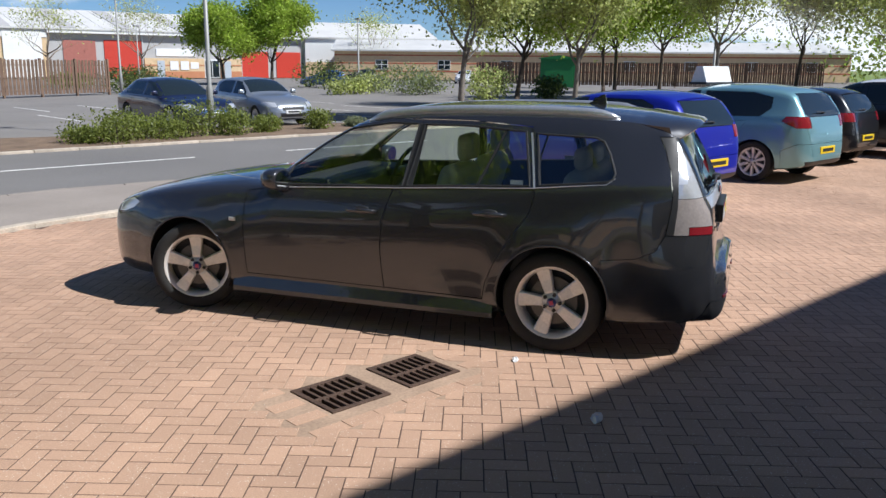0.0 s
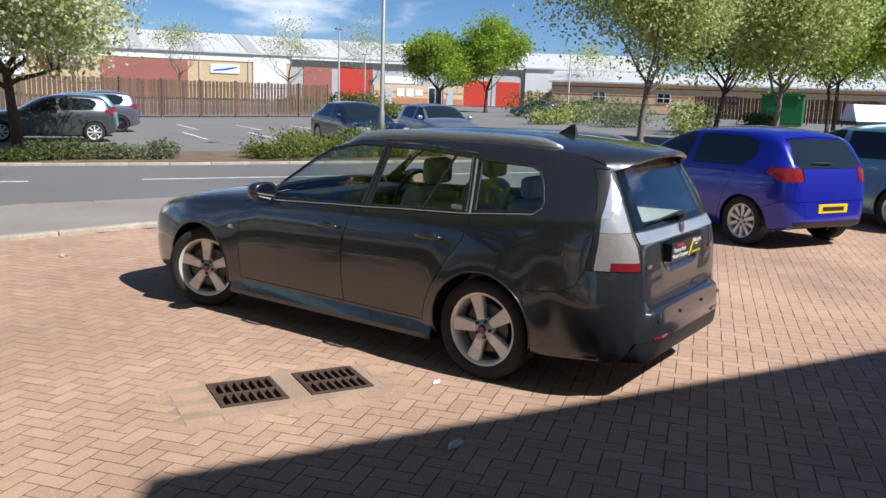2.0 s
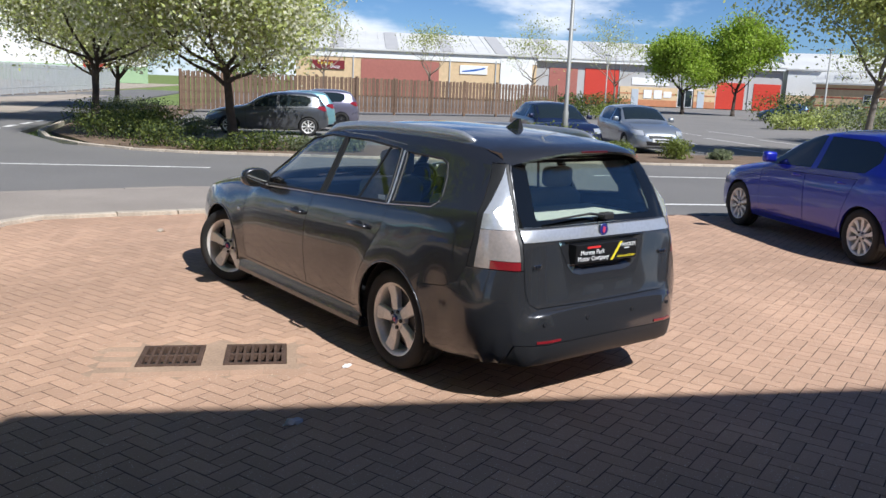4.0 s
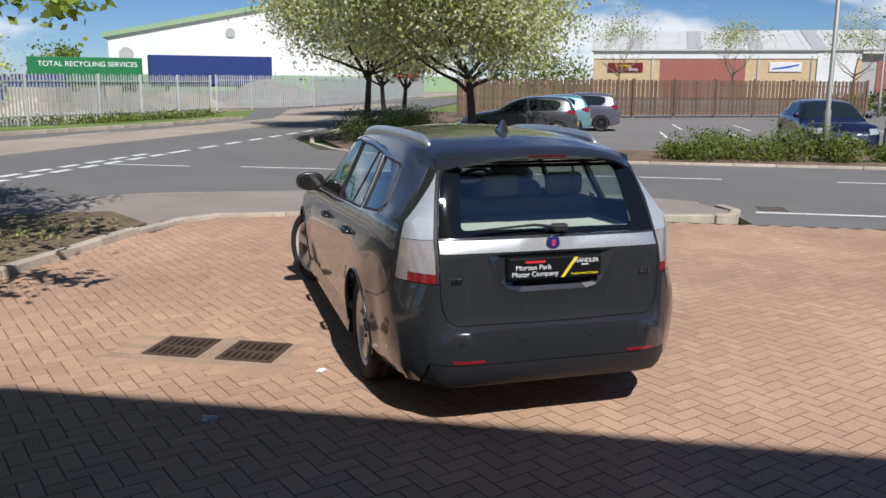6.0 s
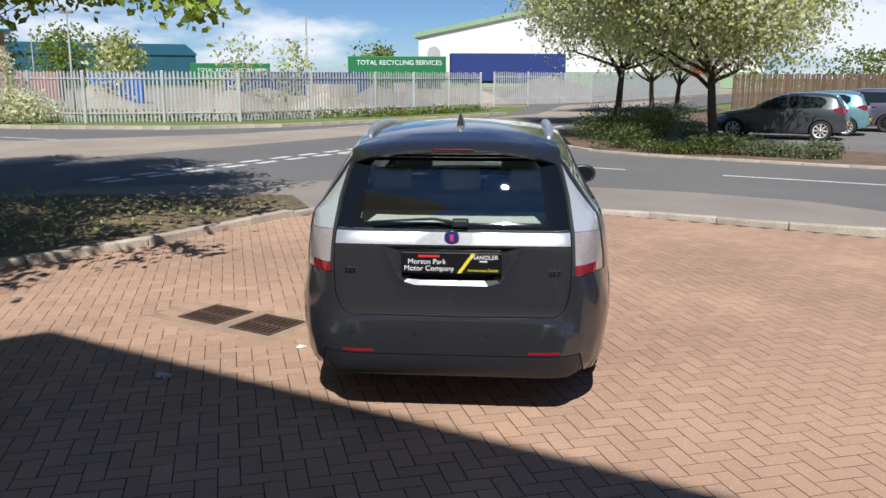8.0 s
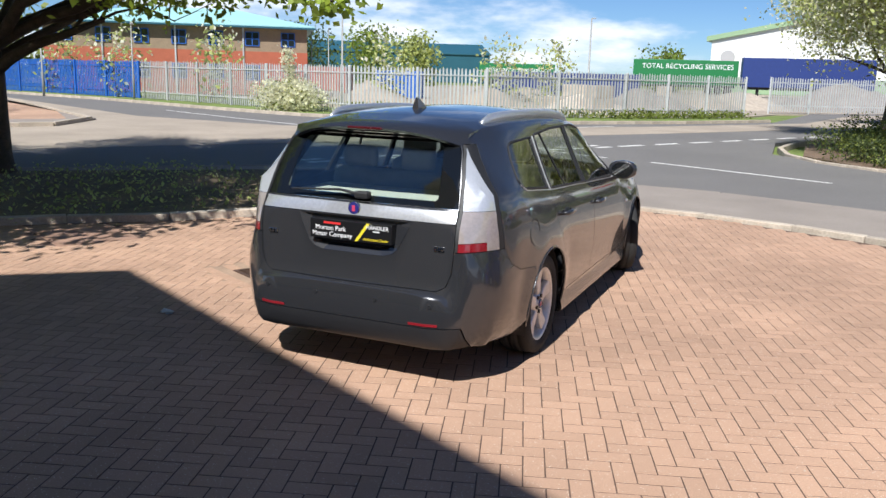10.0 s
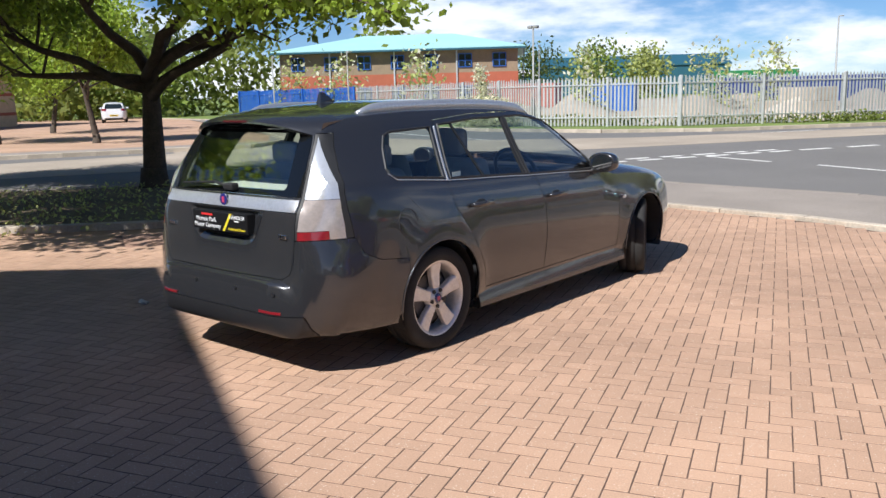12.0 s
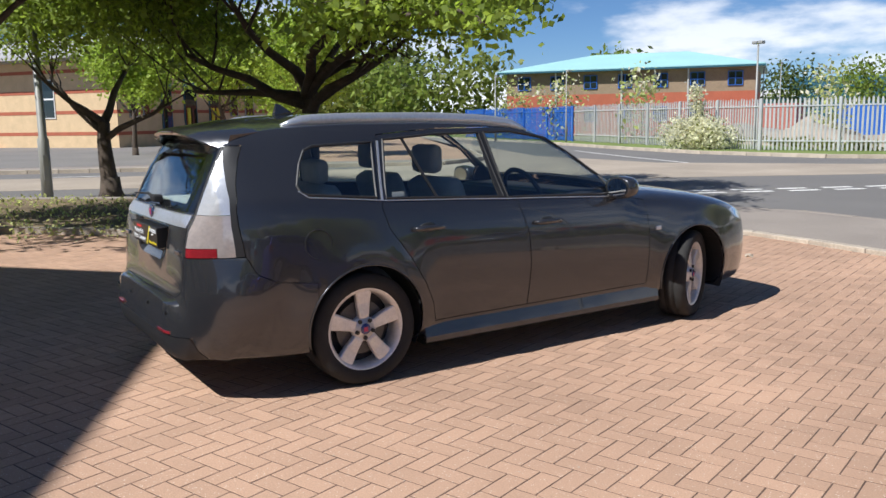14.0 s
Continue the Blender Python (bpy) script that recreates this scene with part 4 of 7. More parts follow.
# inside: floor, dashboard, steering wheel, seats, load cover
inside = part("cabin_floor", boxed(-0.72, 0.72, -0.72, 2.0, 0.30, 0.36, 0.02), M_DASH, hero)
part("dashboard", boxed(-0.66, 0.66, 1.62, 2.02, 0.62, 0.94, 0.06), M_DASH, hero)
part("load_cover", boxed(-0.56, 0.56, -0.80, -0.25, 0.955, 0.985, 0.012), M_TRIM_IN, hero, "pale load cover")
bm = bmesh.new()
tube(bm, [(0.36 + 0.185 * math.cos(a), 1.50 - 0.185 * math.sin(a) * 0.42, 0.92 + 0.185 * math.sin(a) * 0.9) for a in [2 * math.pi * i / 28 for i in range(29)]], 0.016, 8, cap=False)
sw = part("steering_wheel", bm, M_DASH, hero, smooth=True)
bm = bmesh.new()
box(bm, 0.20, 0.52, 1.49, 1.53, 0.895, 0.945, 0.015)
box(bm, 0.32, 0.40, 1.5, 1.66, 0.86, 0.93, 0.015)
part("steering_hub", bm, M_DASH, sw)


def seat(x, y, wd):
    bm = bmesh.new()
    box(bm, x - wd / 2, x + wd / 2, y, y + 0.50, 0.40, 0.58, 0.06)
    st = part("seat", bm, M_SEAT, hero, smooth=True)
    bm = bmesh.new()
    box(bm, x - wd / 2, x + wd / 2, -0.08, 0.08, 0.0, 0.62, 0.06, Matrix.Translation((0, y + 0.02, 0.48)) @ Matrix.Rotation(radians(18), 4, "X"))
    part("seat_back", bm, M_SEAT, st, smooth=True)
    return st


for x in (-0.37, 0.37):
    st = seat(x, 0.92, 0.50)
    part("headrest", boxed(x - 0.13, x + 0.13, 0.66, 0.76, 1.10, 1.28, 0.04), M_SEAT, st, smooth=True)
st = seat(0, 0.08, 1.25)
for x in (-0.42, 0.0, 0.42):
    part("headrest", boxed(x - 0.12, x + 0.12, -0.13, -0.04, 1.08, 1.22, 0.035), M_SEAT, st, smooth=True)
# flared wheel arches, pressed into every panel that meets them
for ob in list(hero.children) + list(bumper.children):
    if ob.type == "MESH" and ob.name.split(".")[0] in ("body", "front_door", "rear_door", "rear_bumper", "bumper_insert", "front_bumper", "arch_lip"):
        for v in ob.data.vertices:
            x, y, z = v.co
            if abs(x) > 0.62 and z > 0.22:
                rear = min(max((-0.42 - y) / 0.4, 0.0), 1.0) * min(max((0.75 - z) / 0.16, 0.0), 1.0) * min(max((abs(x) - 0.62) / 0.12, 0.0), 1.0)
                push = 0.045 * rear * rear * (3 - 2 * rear) + sum(amt * math.exp(-((math.hypot(y - cy, z - 0.315) - 0.36) / 0.085) ** 2) for cy, amt in ((0.0, 0.021), (2.675, 0.016)))
                v.co.x += math.copysign(push, x)
# ---- parked cars ----
def paint(name, col, metal=0.3):
    return material(name, col, 0.32, metal=metal, vary=0.03, scale=0.7, grain=900, grain_amt=0.06, coat=1.0)


def parked_car(m, label, mat, L=4.0, W=1.72, H=1.45, wb=2.55, ro=0.72, style="hatch", plate_rear=True, spokes=10, rim_mat=None, wheel_r=0.305, roof_mat=None, name="parked_car"):
    """A car from a few measures, its rear axle's middle at the pose's origin and its nose along +y."""
    car = thing(name, m, label, "car", "parked cars")
    f, r = L - ro, -ro
    k = H / 1.45
    cowl, ws = wb * 0.80, wb * 0.46
    if style == "saloon":
        tail = [(0.10, H - 0.05), (-0.25, H - 0.20), (-0.62, 1.04 * k), (r + 0.12, 0.98 * k), (r + 0.03, 0.90 * k), (r + 0.015, 0.62 * k), (r, 0.45)]
        cab = [(r, 0.0), (-0.65, 0.1), (-0.45, 0.6), (0.05, 1.0)]
    elif style == "suv":
        tail = [(-0.1, H - 0.01), (r + 0.30, H - 0.06), (r + 0.16, 1.18 * k), (r + 0.07, 0.98 * k), (r + 0.03, 0.80 * k), (r + 0.01, 0.60 * k), (r, 0.45)]
        cab = [(r, 0.4), (r + 0.12, 0.8), (r + 0.3, 1.0)]
    else:
        tail = [(-0.1, H - 0.03), (r + 0.36, H - 0.10), (r + 0.20, 1.14 * k), (r + 0.09, 0.96 * k), (r + 0.05, 0.80 * k), (r + 0.02, 0.60 * k), (r, 0.45)]
        cab = [(r, 0.4), (r + 0.14, 0.8), (r + 0.36, 1.0)]
    hood = 0.96 * k if style != "saloon" else 0.90
    B = CarBody(
        top=[(f, 0.42), (f - 0.02, 0.56 * k), (f - 0.10, 0.68 * k), (f - 0.30, 0.78 * k), (f - 0.7, 0.88 * k), (cowl + 0.12, hood), (cowl, hood + 0.03), ((cowl + ws) / 2, (hood + H) / 2 + 0.04), (ws, H - 0.055), (ws - 0.35, H - 0.01), (0.35, H)] + tail,
        bottom=[(f, 0.36), (f - 0.03, 0.27), (f - 0.3, 0.20), (wb * 0.5, 0.19), (0, 0.20), (r + 0.1, 0.27), (r, 0.36)],
        width=[(f, W * 0.22), (f - 0.03, W * 0.30), (f - 0.12, W * 0.385), (f - 0.32, W * 0.455), (f - 0.7, W * 0.495), (wb * 0.5, W * 0.5), (0.0, W * 0.498), (r + 0.35, W * 0.475), (r + 0.16, W * 0.43), (r + 0.05, W * 0.36), (r, W * 0.28)],
        belt=[(f, 0.44), (f - 0.3, 0.68 * k), (f - 0.9, 0.80 * k), (cowl, 0.90 * k), (0.2, 0.98 * k), (r, 1.0 * k)],
        cabin=[(f, 0), (cowl + 0.1, 0.0), (cowl - 0.05, 0.15), ((cowl + ws) / 2, 0.7), (ws - 0.1, 1.0)] + cab,
        roof_half=[(f, W * 0.3), (cowl, W * 0.36), (ws, W * 0.335), (0.2, W * 0.325), (r, W * 0.33)])
    me = mesh_of("car", B.loft(46))
    wells = [slab([(c + (wheel_r + 0.04) * math.cos(a), wheel_r + (wheel_r + 0.03) * math.sin(a)) for a in [2 * math.pi * i / 28 for i in range(28)]], "x", x0, x1) for c in (0.0, wb) for x0, x1 in ((W * 0.5 - 0.30, W), (-W, -W * 0.5 + 0.30))]
    me = carve(me, wells, "DIFFERENCE")
    n = [0]

    def cut(me, poly, axis, a, b, mats, nm, lab="", grow=0.0, depth=None):
        n[0] += 1
        e = 0.0005 + 0.0001 * n[0]
        piece = carve(me.copy(), [slab(inset(poly, 0.003), axis, a, b)], "INTERSECT")
        rest = carve(me, [slab(inset(poly, -e), axis, a - 0.002 * n[0], b + 0.002 * n[0])], "DIFFERENCE")
        if len(rest.polygons) < 200 or not piece.polygons:
            return me
        part(nm, finish(piece, mats, 30), None, car, lab)
        return rest

    zb, zt = 0.955 * k, H - 0.115
    fw = [(cowl - 0.12, zb - 0.03), (cowl - 0.22, zb + 0.06), (ws + 0.16, zt - 0.03), (ws - 0.05, zt), (wb * 0.40, zt), (wb * 0.41, zb)]
    if style == "saloon":
        rw = [(wb * 0.365, zb), (wb * 0.365, zt), (0.28, zt - 0.02), (-0.05, zb + 0.16), (-0.10, zb + 0.05), (0.0, zb + 0.01)]
        rg = [(-0.52, 1.06 * k), (-0.46, H - 0.17), (0.46, H - 0.17), (0.52, 1.06 * k)]
        lamp = [(r + 0.28, 0.76 * k), (r + 0.30, 0.92 * k), (r - 0.3, 0.92 * k), (r - 0.3, 0.76 * k)]
    else:
        rw = [(wb * 0.365, zb), (wb * 0.365, zt), (0.15, zt - 0.01), (r + 0.62, zt - 0.08), (r + 0.60, zb + 0.16), (r + 0.75, zb + 0.03)]
        rg = [(-W * 0.345, 1.03 * k), (-W * 0.29, H - 0.13), (W * 0.29, H - 0.13), (W * 0.345, 1.03 * k), (W * 0.28, 0.985 * k), (-W * 0.28, 0.985 * k)]
        lamp = [(r + 0.40, 0.93 * k), (r + 0.34, 1.00 * k), (r - 0.3, 0.99 * k), (r - 0.3, 0.83 * k), (r + 0.18, 0.83 * k)]
    for a, b in ((W * 0.22, W), (-W, -W * 0.22)):
        me = cut(me, fw, "x", a, b, [M_DARKGLASS], "front_window")
        me = cut(me, rw, "x", a, b, [M_DARKGLASS], "rear_window")
    me = cut(me, rg, "y", r - 0.2, r + (0.55 if style != "saloon" else 0.9), [M_DARKGLASS], "rear_screen")
    me = cut(me, [(-W * 0.31, ws + 0.03), (-W * 0.385, cowl - 0.08), (W * 0.385, cowl - 0.08), (W * 0.31, ws + 0.03)], "z", hood - 0.1, H + 0.2, [M_DARKGLASS], "windscreen")
    for a, b in ((W * 0.29, W), (-W, -W * 0.29)):
        me = cut(me, lamp, "x", a, b, [M_LAMP_RED], "tail_lamp", "red tail lamp")
        me = cut(me, [(f - 0.62, 0.74 * k), (f - 0.30, 0.745 * k), (f + 0.2, 0.66 * k), (f + 0.2, 0.56 * k), (f - 0.25, 0.60 * k)], "x", a, b, [M_LAMP_CLEAR], "headlamp", "clear headlamp")
    me = cut(me, [(-W * 0.24, 0.30), (-W * 0.26, 0.42), (W * 0.26, 0.42), (W * 0.24, 0.30)], "y", f - 0.25, f + 0.2, [M_PLASTIC], "lower_grille")
    me = cut(me, [(-W * 0.20, 0.50), (-W * 0.22, 0.60 * k), (W * 0.22, 0.60 * k), (W * 0.20, 0.50)], "y", f - 0.3, f + 0.2, [M_CHROME if style == "saloon" else M_PLASTIC], "grille")
    me = cut(me, [(-W * 0.33, 0.24), (-W * 0.36, 0.36), (W * 0.36, 0.36), (W * 0.33, 0.24)], "y", r - 0.2, r + 0.25, [M_PLASTIC], "rear_valance")
    for a, b in ((W * 0.3, W), (-W, -W * 0.3)):
        me = cut(me, [(cowl - 0.02, 0.27), (cowl + 0.01, 0.86 * k), (wb * 0.43, 0.88 * k), (wb * 0.41, 0.27)], "x", a, b, [mat], "front_door")
        me = cut(me, [(wb * 0.405, 0.27), (wb * 0.425, 0.88 * k), (0.16, 0.91 * k), (0.30, 0.62), (0.42, 0.27)], "x", a, b, [mat], "rear_door")
    me = cut(me, [(-W * 0.37, 0.60 * k), (-W * 0.35, 1.0 * k), (-W * 0.30, H - 0.10), (W * 0.30, H - 0.10), (W * 0.35, 1.0 * k), (W * 0.37, 0.60 * k)], "y", r - 0.3, r + 0.34, [mat], "tailgate") if style != "saloon" else me
    me = cut(me, [(r + 0.36, 0.10), (r + 0.36, 0.52), (r + 0.15, 0.60 * k), (r - 0.3, 0.60 * k), (r - 0.3, 0.10)], "x", -W, W, [mat], "rear_bumper")
    me = cut(me, [(-W * 0.40, cowl + 0.06), (-W * 0.42, f - 0.5), (-W * 0.30, f - 0.16), (W * 0.30, f - 0.16), (W * 0.42, f - 0.5), (W * 0.40, cowl + 0.06)], "z", 0.55, 1.2, [mat], "bonnet")
    if roof_mat:
        me = cut(me, [(-W * 0.345, ws - 0.06), (W * 0.345, ws - 0.06), (W * 0.345, r + 0.26), (-W * 0.345, r + 0.26)], "z", H - 0.13, H + 0.2, [roof_mat], "roof", "white roof panel")
    part("body", finish(me, [mat], 30), None, car)
    for sd in (-1, 1):
        for c in (0.0, wb):
            wheel(car, spokes, wheel_r, 0.20, wheel_r * 0.70, Matrix.Translation((sd * (W * 0.5 - 0.115), c, wheel_r)) @ Matrix.Rotation(0 if sd > 0 else math.pi, 4, "Z"), rim_mat or M_ALLOY, (0.035, 0.055) if spokes > 6 else (0.05, 0.085), 5)
            bm = bmesh.new()
            rows = []
            for i in range(15):
                a = math.pi * (i / 14 * 1.2 - 0.1)
                rows.append([bm.verts.new((sd * x, c + q * math.cos(a), wheel_r + q * math.sin(a))) for x, q in ((W * 0.5 - 0.03, wheel_r + 0.03), (W * 0.5 - 0.29, wheel_r + 0.03), (W * 0.5 - 0.29, 0.02))])
            for r0, r1 in zip(rows, rows[1:]):
                for i in range(2):
                    bm.faces.new((r0[i], r0[i + 1], r1[i + 1], r1[i]))
            part("wheel_arch_liner", bm, M_DASH, car)
        x0 = B.side_x(cowl - 0.25, zb)
        mr = part("door_mirror", boxed(*sorted((sd * (x0 + 0.02), sd * (x0 + 0.2))), cowl - 0.30, cowl - 0.19, zb - 0.01, zb + 0.13, 0.04), mat, car, smooth=True)
        for y in (wb * 0.50, 0.42):
            xx = B.side_x(y, 0.84 * k)
            bm = bmesh.new()
            tube(bm, [(sd * (xx - 0.005), y - 0.09, 0.84 * k), (sd * (xx + 0.03), y, 0.845 * k), (sd * (xx - 0.005), y + 0.09, 0.84 * k)], 0.013, 6)
            part("handle", bm, mat, car)
    for yy, sgn, pm in ((r, -1, M_PLATE_YELLOW), (f, 1, M_PLATE_WHITE)):
        y0 = yy + sgn * 0.004
        pl = part("number_plate", boxed(-0.26, 0.26, *sorted((y0, y0 - sgn * 0.06)), 0.40 if sgn > 0 else 0.46, 0.51 if sgn > 0 else 0.57, 0.006), pm, car, "yellow number plate" if sgn < 0 else "white number plate")
        part("plate_bar", boxed(-0.19, 0.19, *sorted((y0 + sgn * 0.003, y0 - sgn * 0.01)), 0.43 if sgn > 0 else 0.49, 0.48 if sgn > 0 else 0.54), M_INK_BLACK, pl)
    bm = bmesh.new()
    tube(bm, [(0.06, r + 0.14, 1.03 * k), (-0.05, r + 0.10, 1.05 * k), (-0.30, r + 0.11, 1.06 * k)], [0.014, 0.01, 0.006], 6)
    part("rear_wiper", bm, M_DASH, car) if style == "hatch" else None
    return car


P_BLUE = paint("cobalt_blue_paint", (0.012, 0.02, 0.36))
P_AQUA = paint("pale_aqua_paint", (0.22, 0.42, 0.46), 0.5)
P_BLACK = paint("black_paint", (0.012, 0.012, 0.014))
P_WHITE = paint("white_car_paint", (0.72, 0.72, 0.72), 0.0)
P_NAVY = paint("navy_paint", (0.012, 0.016, 0.05))
P_SILVER = paint("silver_blue_paint", (0.34, 0.37, 0.41), 0.6)
P_GREY = paint("mid_grey_paint", (0.10, 0.105, 0.115), 0.6)
P_PURPLE = paint("slate_violet_paint", (0.16, 0.15, 0.20), 0.5)
rear_row = lambda s0, d0, t=0.0: site(s0, d0, 0, t)
parked_car(rear_row(5.62, 2.72), "cobalt blue hatchback parked nose to the road", P_BLUE, 4.05, 1.72, 1.46, 2.57, 0.66)
lb = parked_car(rear_row(8.72, 2.72), "pale aqua-blue hatchback with a white roof sign", P_AQUA, 4.42, 1.81, 1.51, 2.685, 0.80, wheel_r=0.32)
parked_car(rear_row(11.75, 3.1), "black hatchback parked among other cars", P_BLACK, 3.9, 1.70, 1.42, 2.5, 0.65)
parked_car(rear_row(14.3, 2.3), "black compact car with white roof", P_BLACK, 4.3, 1.78, 1.58, 2.6, 0.8, "suv", roof_mat=P_WHITE)
parked_car(rear_row(17.8, 2.9), "white hatchback with a roof sign", P_WHITE, 4.2, 1.75, 1.48, 2.6, 0.75)
parked_car(rear_row(20.8, 2.9), "red hatchback at the end of the row", paint("red_car_paint", (0.35, 0.02, 0.03)), 4.2, 1.75, 1.5, 2.6, 0.75)
parked_car(site(12.6, -1.9, 0, 12), "silver hatchback parked across from the row", P_SILVER, 4.2, 1.75, 1.48, 2.6, 0.75)
for s0, d0, zr in ((8.72, 4.0, 1.50), (17.8, 4.1, 1.47)):
    sg = thing("roof_sign", site(s0, d0, zr), "white wedge-shaped sign on a car roof", "sign")
    part("board", slab([(-0.15, 0.0), (-0.06, 0.28), (0.06, 0.28), (0.15, 0.0)], "x", -0.42, 0.42), M_WHITE, sg)
    part("foot", boxed(-0.45, 0.45, -0.18, 0.18, -0.02, 0.02, 0.008), M_PLASTIC, sg)
parked_car(site(-0.72, 23.8, -0.09, 90), "grey hatchback parked behind the shrubs", P_GREY, 4.03, 1.70, 1.43, 2.54, 0.68, spokes=8)
parked_car(site(-0.3, 26.6, -0.09, 90), "pale blue-green hatchback beside a grey one", P_AQUA, 3.9, 1.70, 1.45, 2.5, 0.66)
parked_car(site(0.7, 29.4, -0.09, 90), "slate violet hatchback with dark roof and black wheels", P_PURPLE, 4.2, 1.74, 1.50, 2.6, 0.75, rim_mat=M_PLASTIC)
parked_car(site(7.05, 22.3, -0.09, 180), "navy blue saloon facing the road", P_NAVY, 4.96, 1.88, 1.46, 2.91, 1.1, "saloon", wheel_r=0.34)
parked_car(site(9.9, 21.9, -0.09, 176), "silver-blue hatchback facing the road", P_SILVER, 4.25, 1.75, 1.46, 2.61, 0.74, spokes=7)
parked_car(pose(61, 33.5, -0.09, 0, 0, 30), "blue hatchback far across the car park", paint("mid_blue_paint", (0.02, 0.07, 0.22)), name="parked_car")
parked_car(pose(88, 43, -0.09, 0, 0, 30), "dark hatchback far across the car park", P_BLACK)
parked_car(pose(84, 29.5, -0.09, 0, 0, 100), "white hatchback far across the car park", P_WHITE)
parked_car(pose(-52, 27, 0, 0, 0, 60), "white car far along the road", P_WHITE)
# ---- ground ----
M_BED = material("thin_grass_on_soil", (0.17, 0.125, 0.07), 1.0, vary=0.35, scale=1.4, grain=24, grain_amt=0.4, bump=0.8, bump_scale=25)
bm = bmesh.new()
bmesh.ops.create_grid(bm, x_segments=2, y_segments=2, size=900)
tagged(part("ground", bm, M_GRASS), "rough grass and open ground to the horizon", "ground", kind="structure").location.z = -0.14
sheet("road", [(-75, -60), (-75, 2.0), (-55, 7.2), (-41, 10.8), (-35, 11.6), (-30.5, 12.2), (-25, 13.4), (-20.5, 15.8), (-18.2, 19), (-16.4, 27), (-16, 33), (-21, 46), (-19, 60), (-17, 90), (-12, 90), (-11.5, 60), (-10.5, 40), (-9.8, 30), (-8.9, 20.5), (-6.8, 16.6),
      (-3.5, 14.8), (0, 14.55), (120, 14.55), (120, 6.15), (2.7, 6.15), (2.55, 7.4), (2.2, 7.98), (1.1, 8.55), (-0.5, 8.72), (-3, 8.37), (-6.5, 7.0), (-9.5, 4.0), (-11.2, -1.0), (-12.8, -8), (-12.8, -60)], -0.03, M_ASPHALT, "worn grey asphalt road with a junction")
sheet("forecourt", [(-75, -60), (-24, -60), (-24, 4.5), (-31, 6), (-75, 6)], 0.02, M_BLOCK, "pink block-paved forecourt across the road")
sheet("side_car_park", [(-50, -60), (-24.2, -60), (-24.2, -6.0), (-50, -6.0)], 0.026, M_ASPHALT_PARK, "pale asphalt car park across the road")
sheet("far_footway", [(-24, -60), (-21.5, -60), (-21.5, 3.6), (-24, 5.4), (-60, 7.4), (-60, 6), (-31, 6), (-24, 4.5)], 0.03, M_FOOTWAY, "pale footway across the road")
sheet("dusty_road_band", [(-75, 3.0), (-75, 6.5), (-26, 7.5), (-20, 10), (-17.2, 15), (-15.6, 24), (-15, 34), (-19, 47), (-17, 62), (-14.5, 62), (-14.6, 47), (-12.2, 33), (-12.8, 22), (-13.6, 12), (-14.6, 2), (-15.5, -60), (-19.5, -60), (-19.0, -6), (-20.5, 1)], -0.024, M_DUST, "dust-covered wheel tracks on the road", 0.02)
sheet("car_park", [(-5.6, 20.5), (3, 18.2), (120, 18.2), (120, 103), (-8, 103)], -0.09, M_ASPHALT_PARK, "sun-bleached asphalt car park")
sheet("planting_bed", [(-9.4, 31), (-8.2, 21), (-6.2, 17.0), (-3.3, 15.1), (0, 14.85), (120, 14.85), (120, 18.3), (3, 18.3), (-5.5, 20.6), (-6.5, 46), (-9.6, 46)], -0.03, M_SOIL, "dry brown soil bed between road and car park")
sheet("near_bed", [(-4.92, 4.4), (-5.9, 5.2), (-8.9, 3.4), (-10.7, -1.0), (-12.3, -8), (-12.3, -40), (-7.0, -40), (-7.4, -9), (-7.03, -5.6), (-6.78, -4.4), (-6.28, -2.85), (-5.88, -2.05), (-5.5, -0.75), (-5.08, 0.25), (-4.9, 1.5)], 0.028, M_BED, "shaded soil bed with thin grass under the trees")
sheet("footway", [(-4.85, 4.7), (-4.3, 5.45), (-3.5, 5.72), (-1.5, 6.25), (1.0, 6.5), (2.3, 6.7), (2.5, 7.2), (2.1, 7.9), (1.0, 8.45), (-0.5, 8.6), (-3, 8.25), (-6.4, 6.9), (-9.3, 4.0), (-11.0, -1), (-12.6, -8), (-12.3, -8), (-10.7, -1.0), (-8.9, 3.4), (-5.9, 5.2), (-4.92, 4.4), (-4.8, 4.4)], 0.022, M_FOOTWAY, "worn asphalt footway beside the road")
sheet("verge", [(-75, 2.4), (-55, 7.6), (-41, 11.2), (-35, 12.0), (-30.5, 12.6), (-25, 13.8), (-20.8, 16.2), (-18.6, 19.3), (-16.8, 27), (-16.4, 33), (-18.0, 34.5), (-20.4, 26), (-22.5, 20.5), (-26, 18.5), (-75, 19.5)], 0.04, M_GRASS, "grass verge in front of the steel fence")
sheet("yard", [(-110, 19), (-26, 19), (-22, 22), (-19.5, 34), (-22, 44), (-19, 60), (-19, 150), (-110, 150)], -0.06, M_DUST, "dusty yard behind the steel fence")

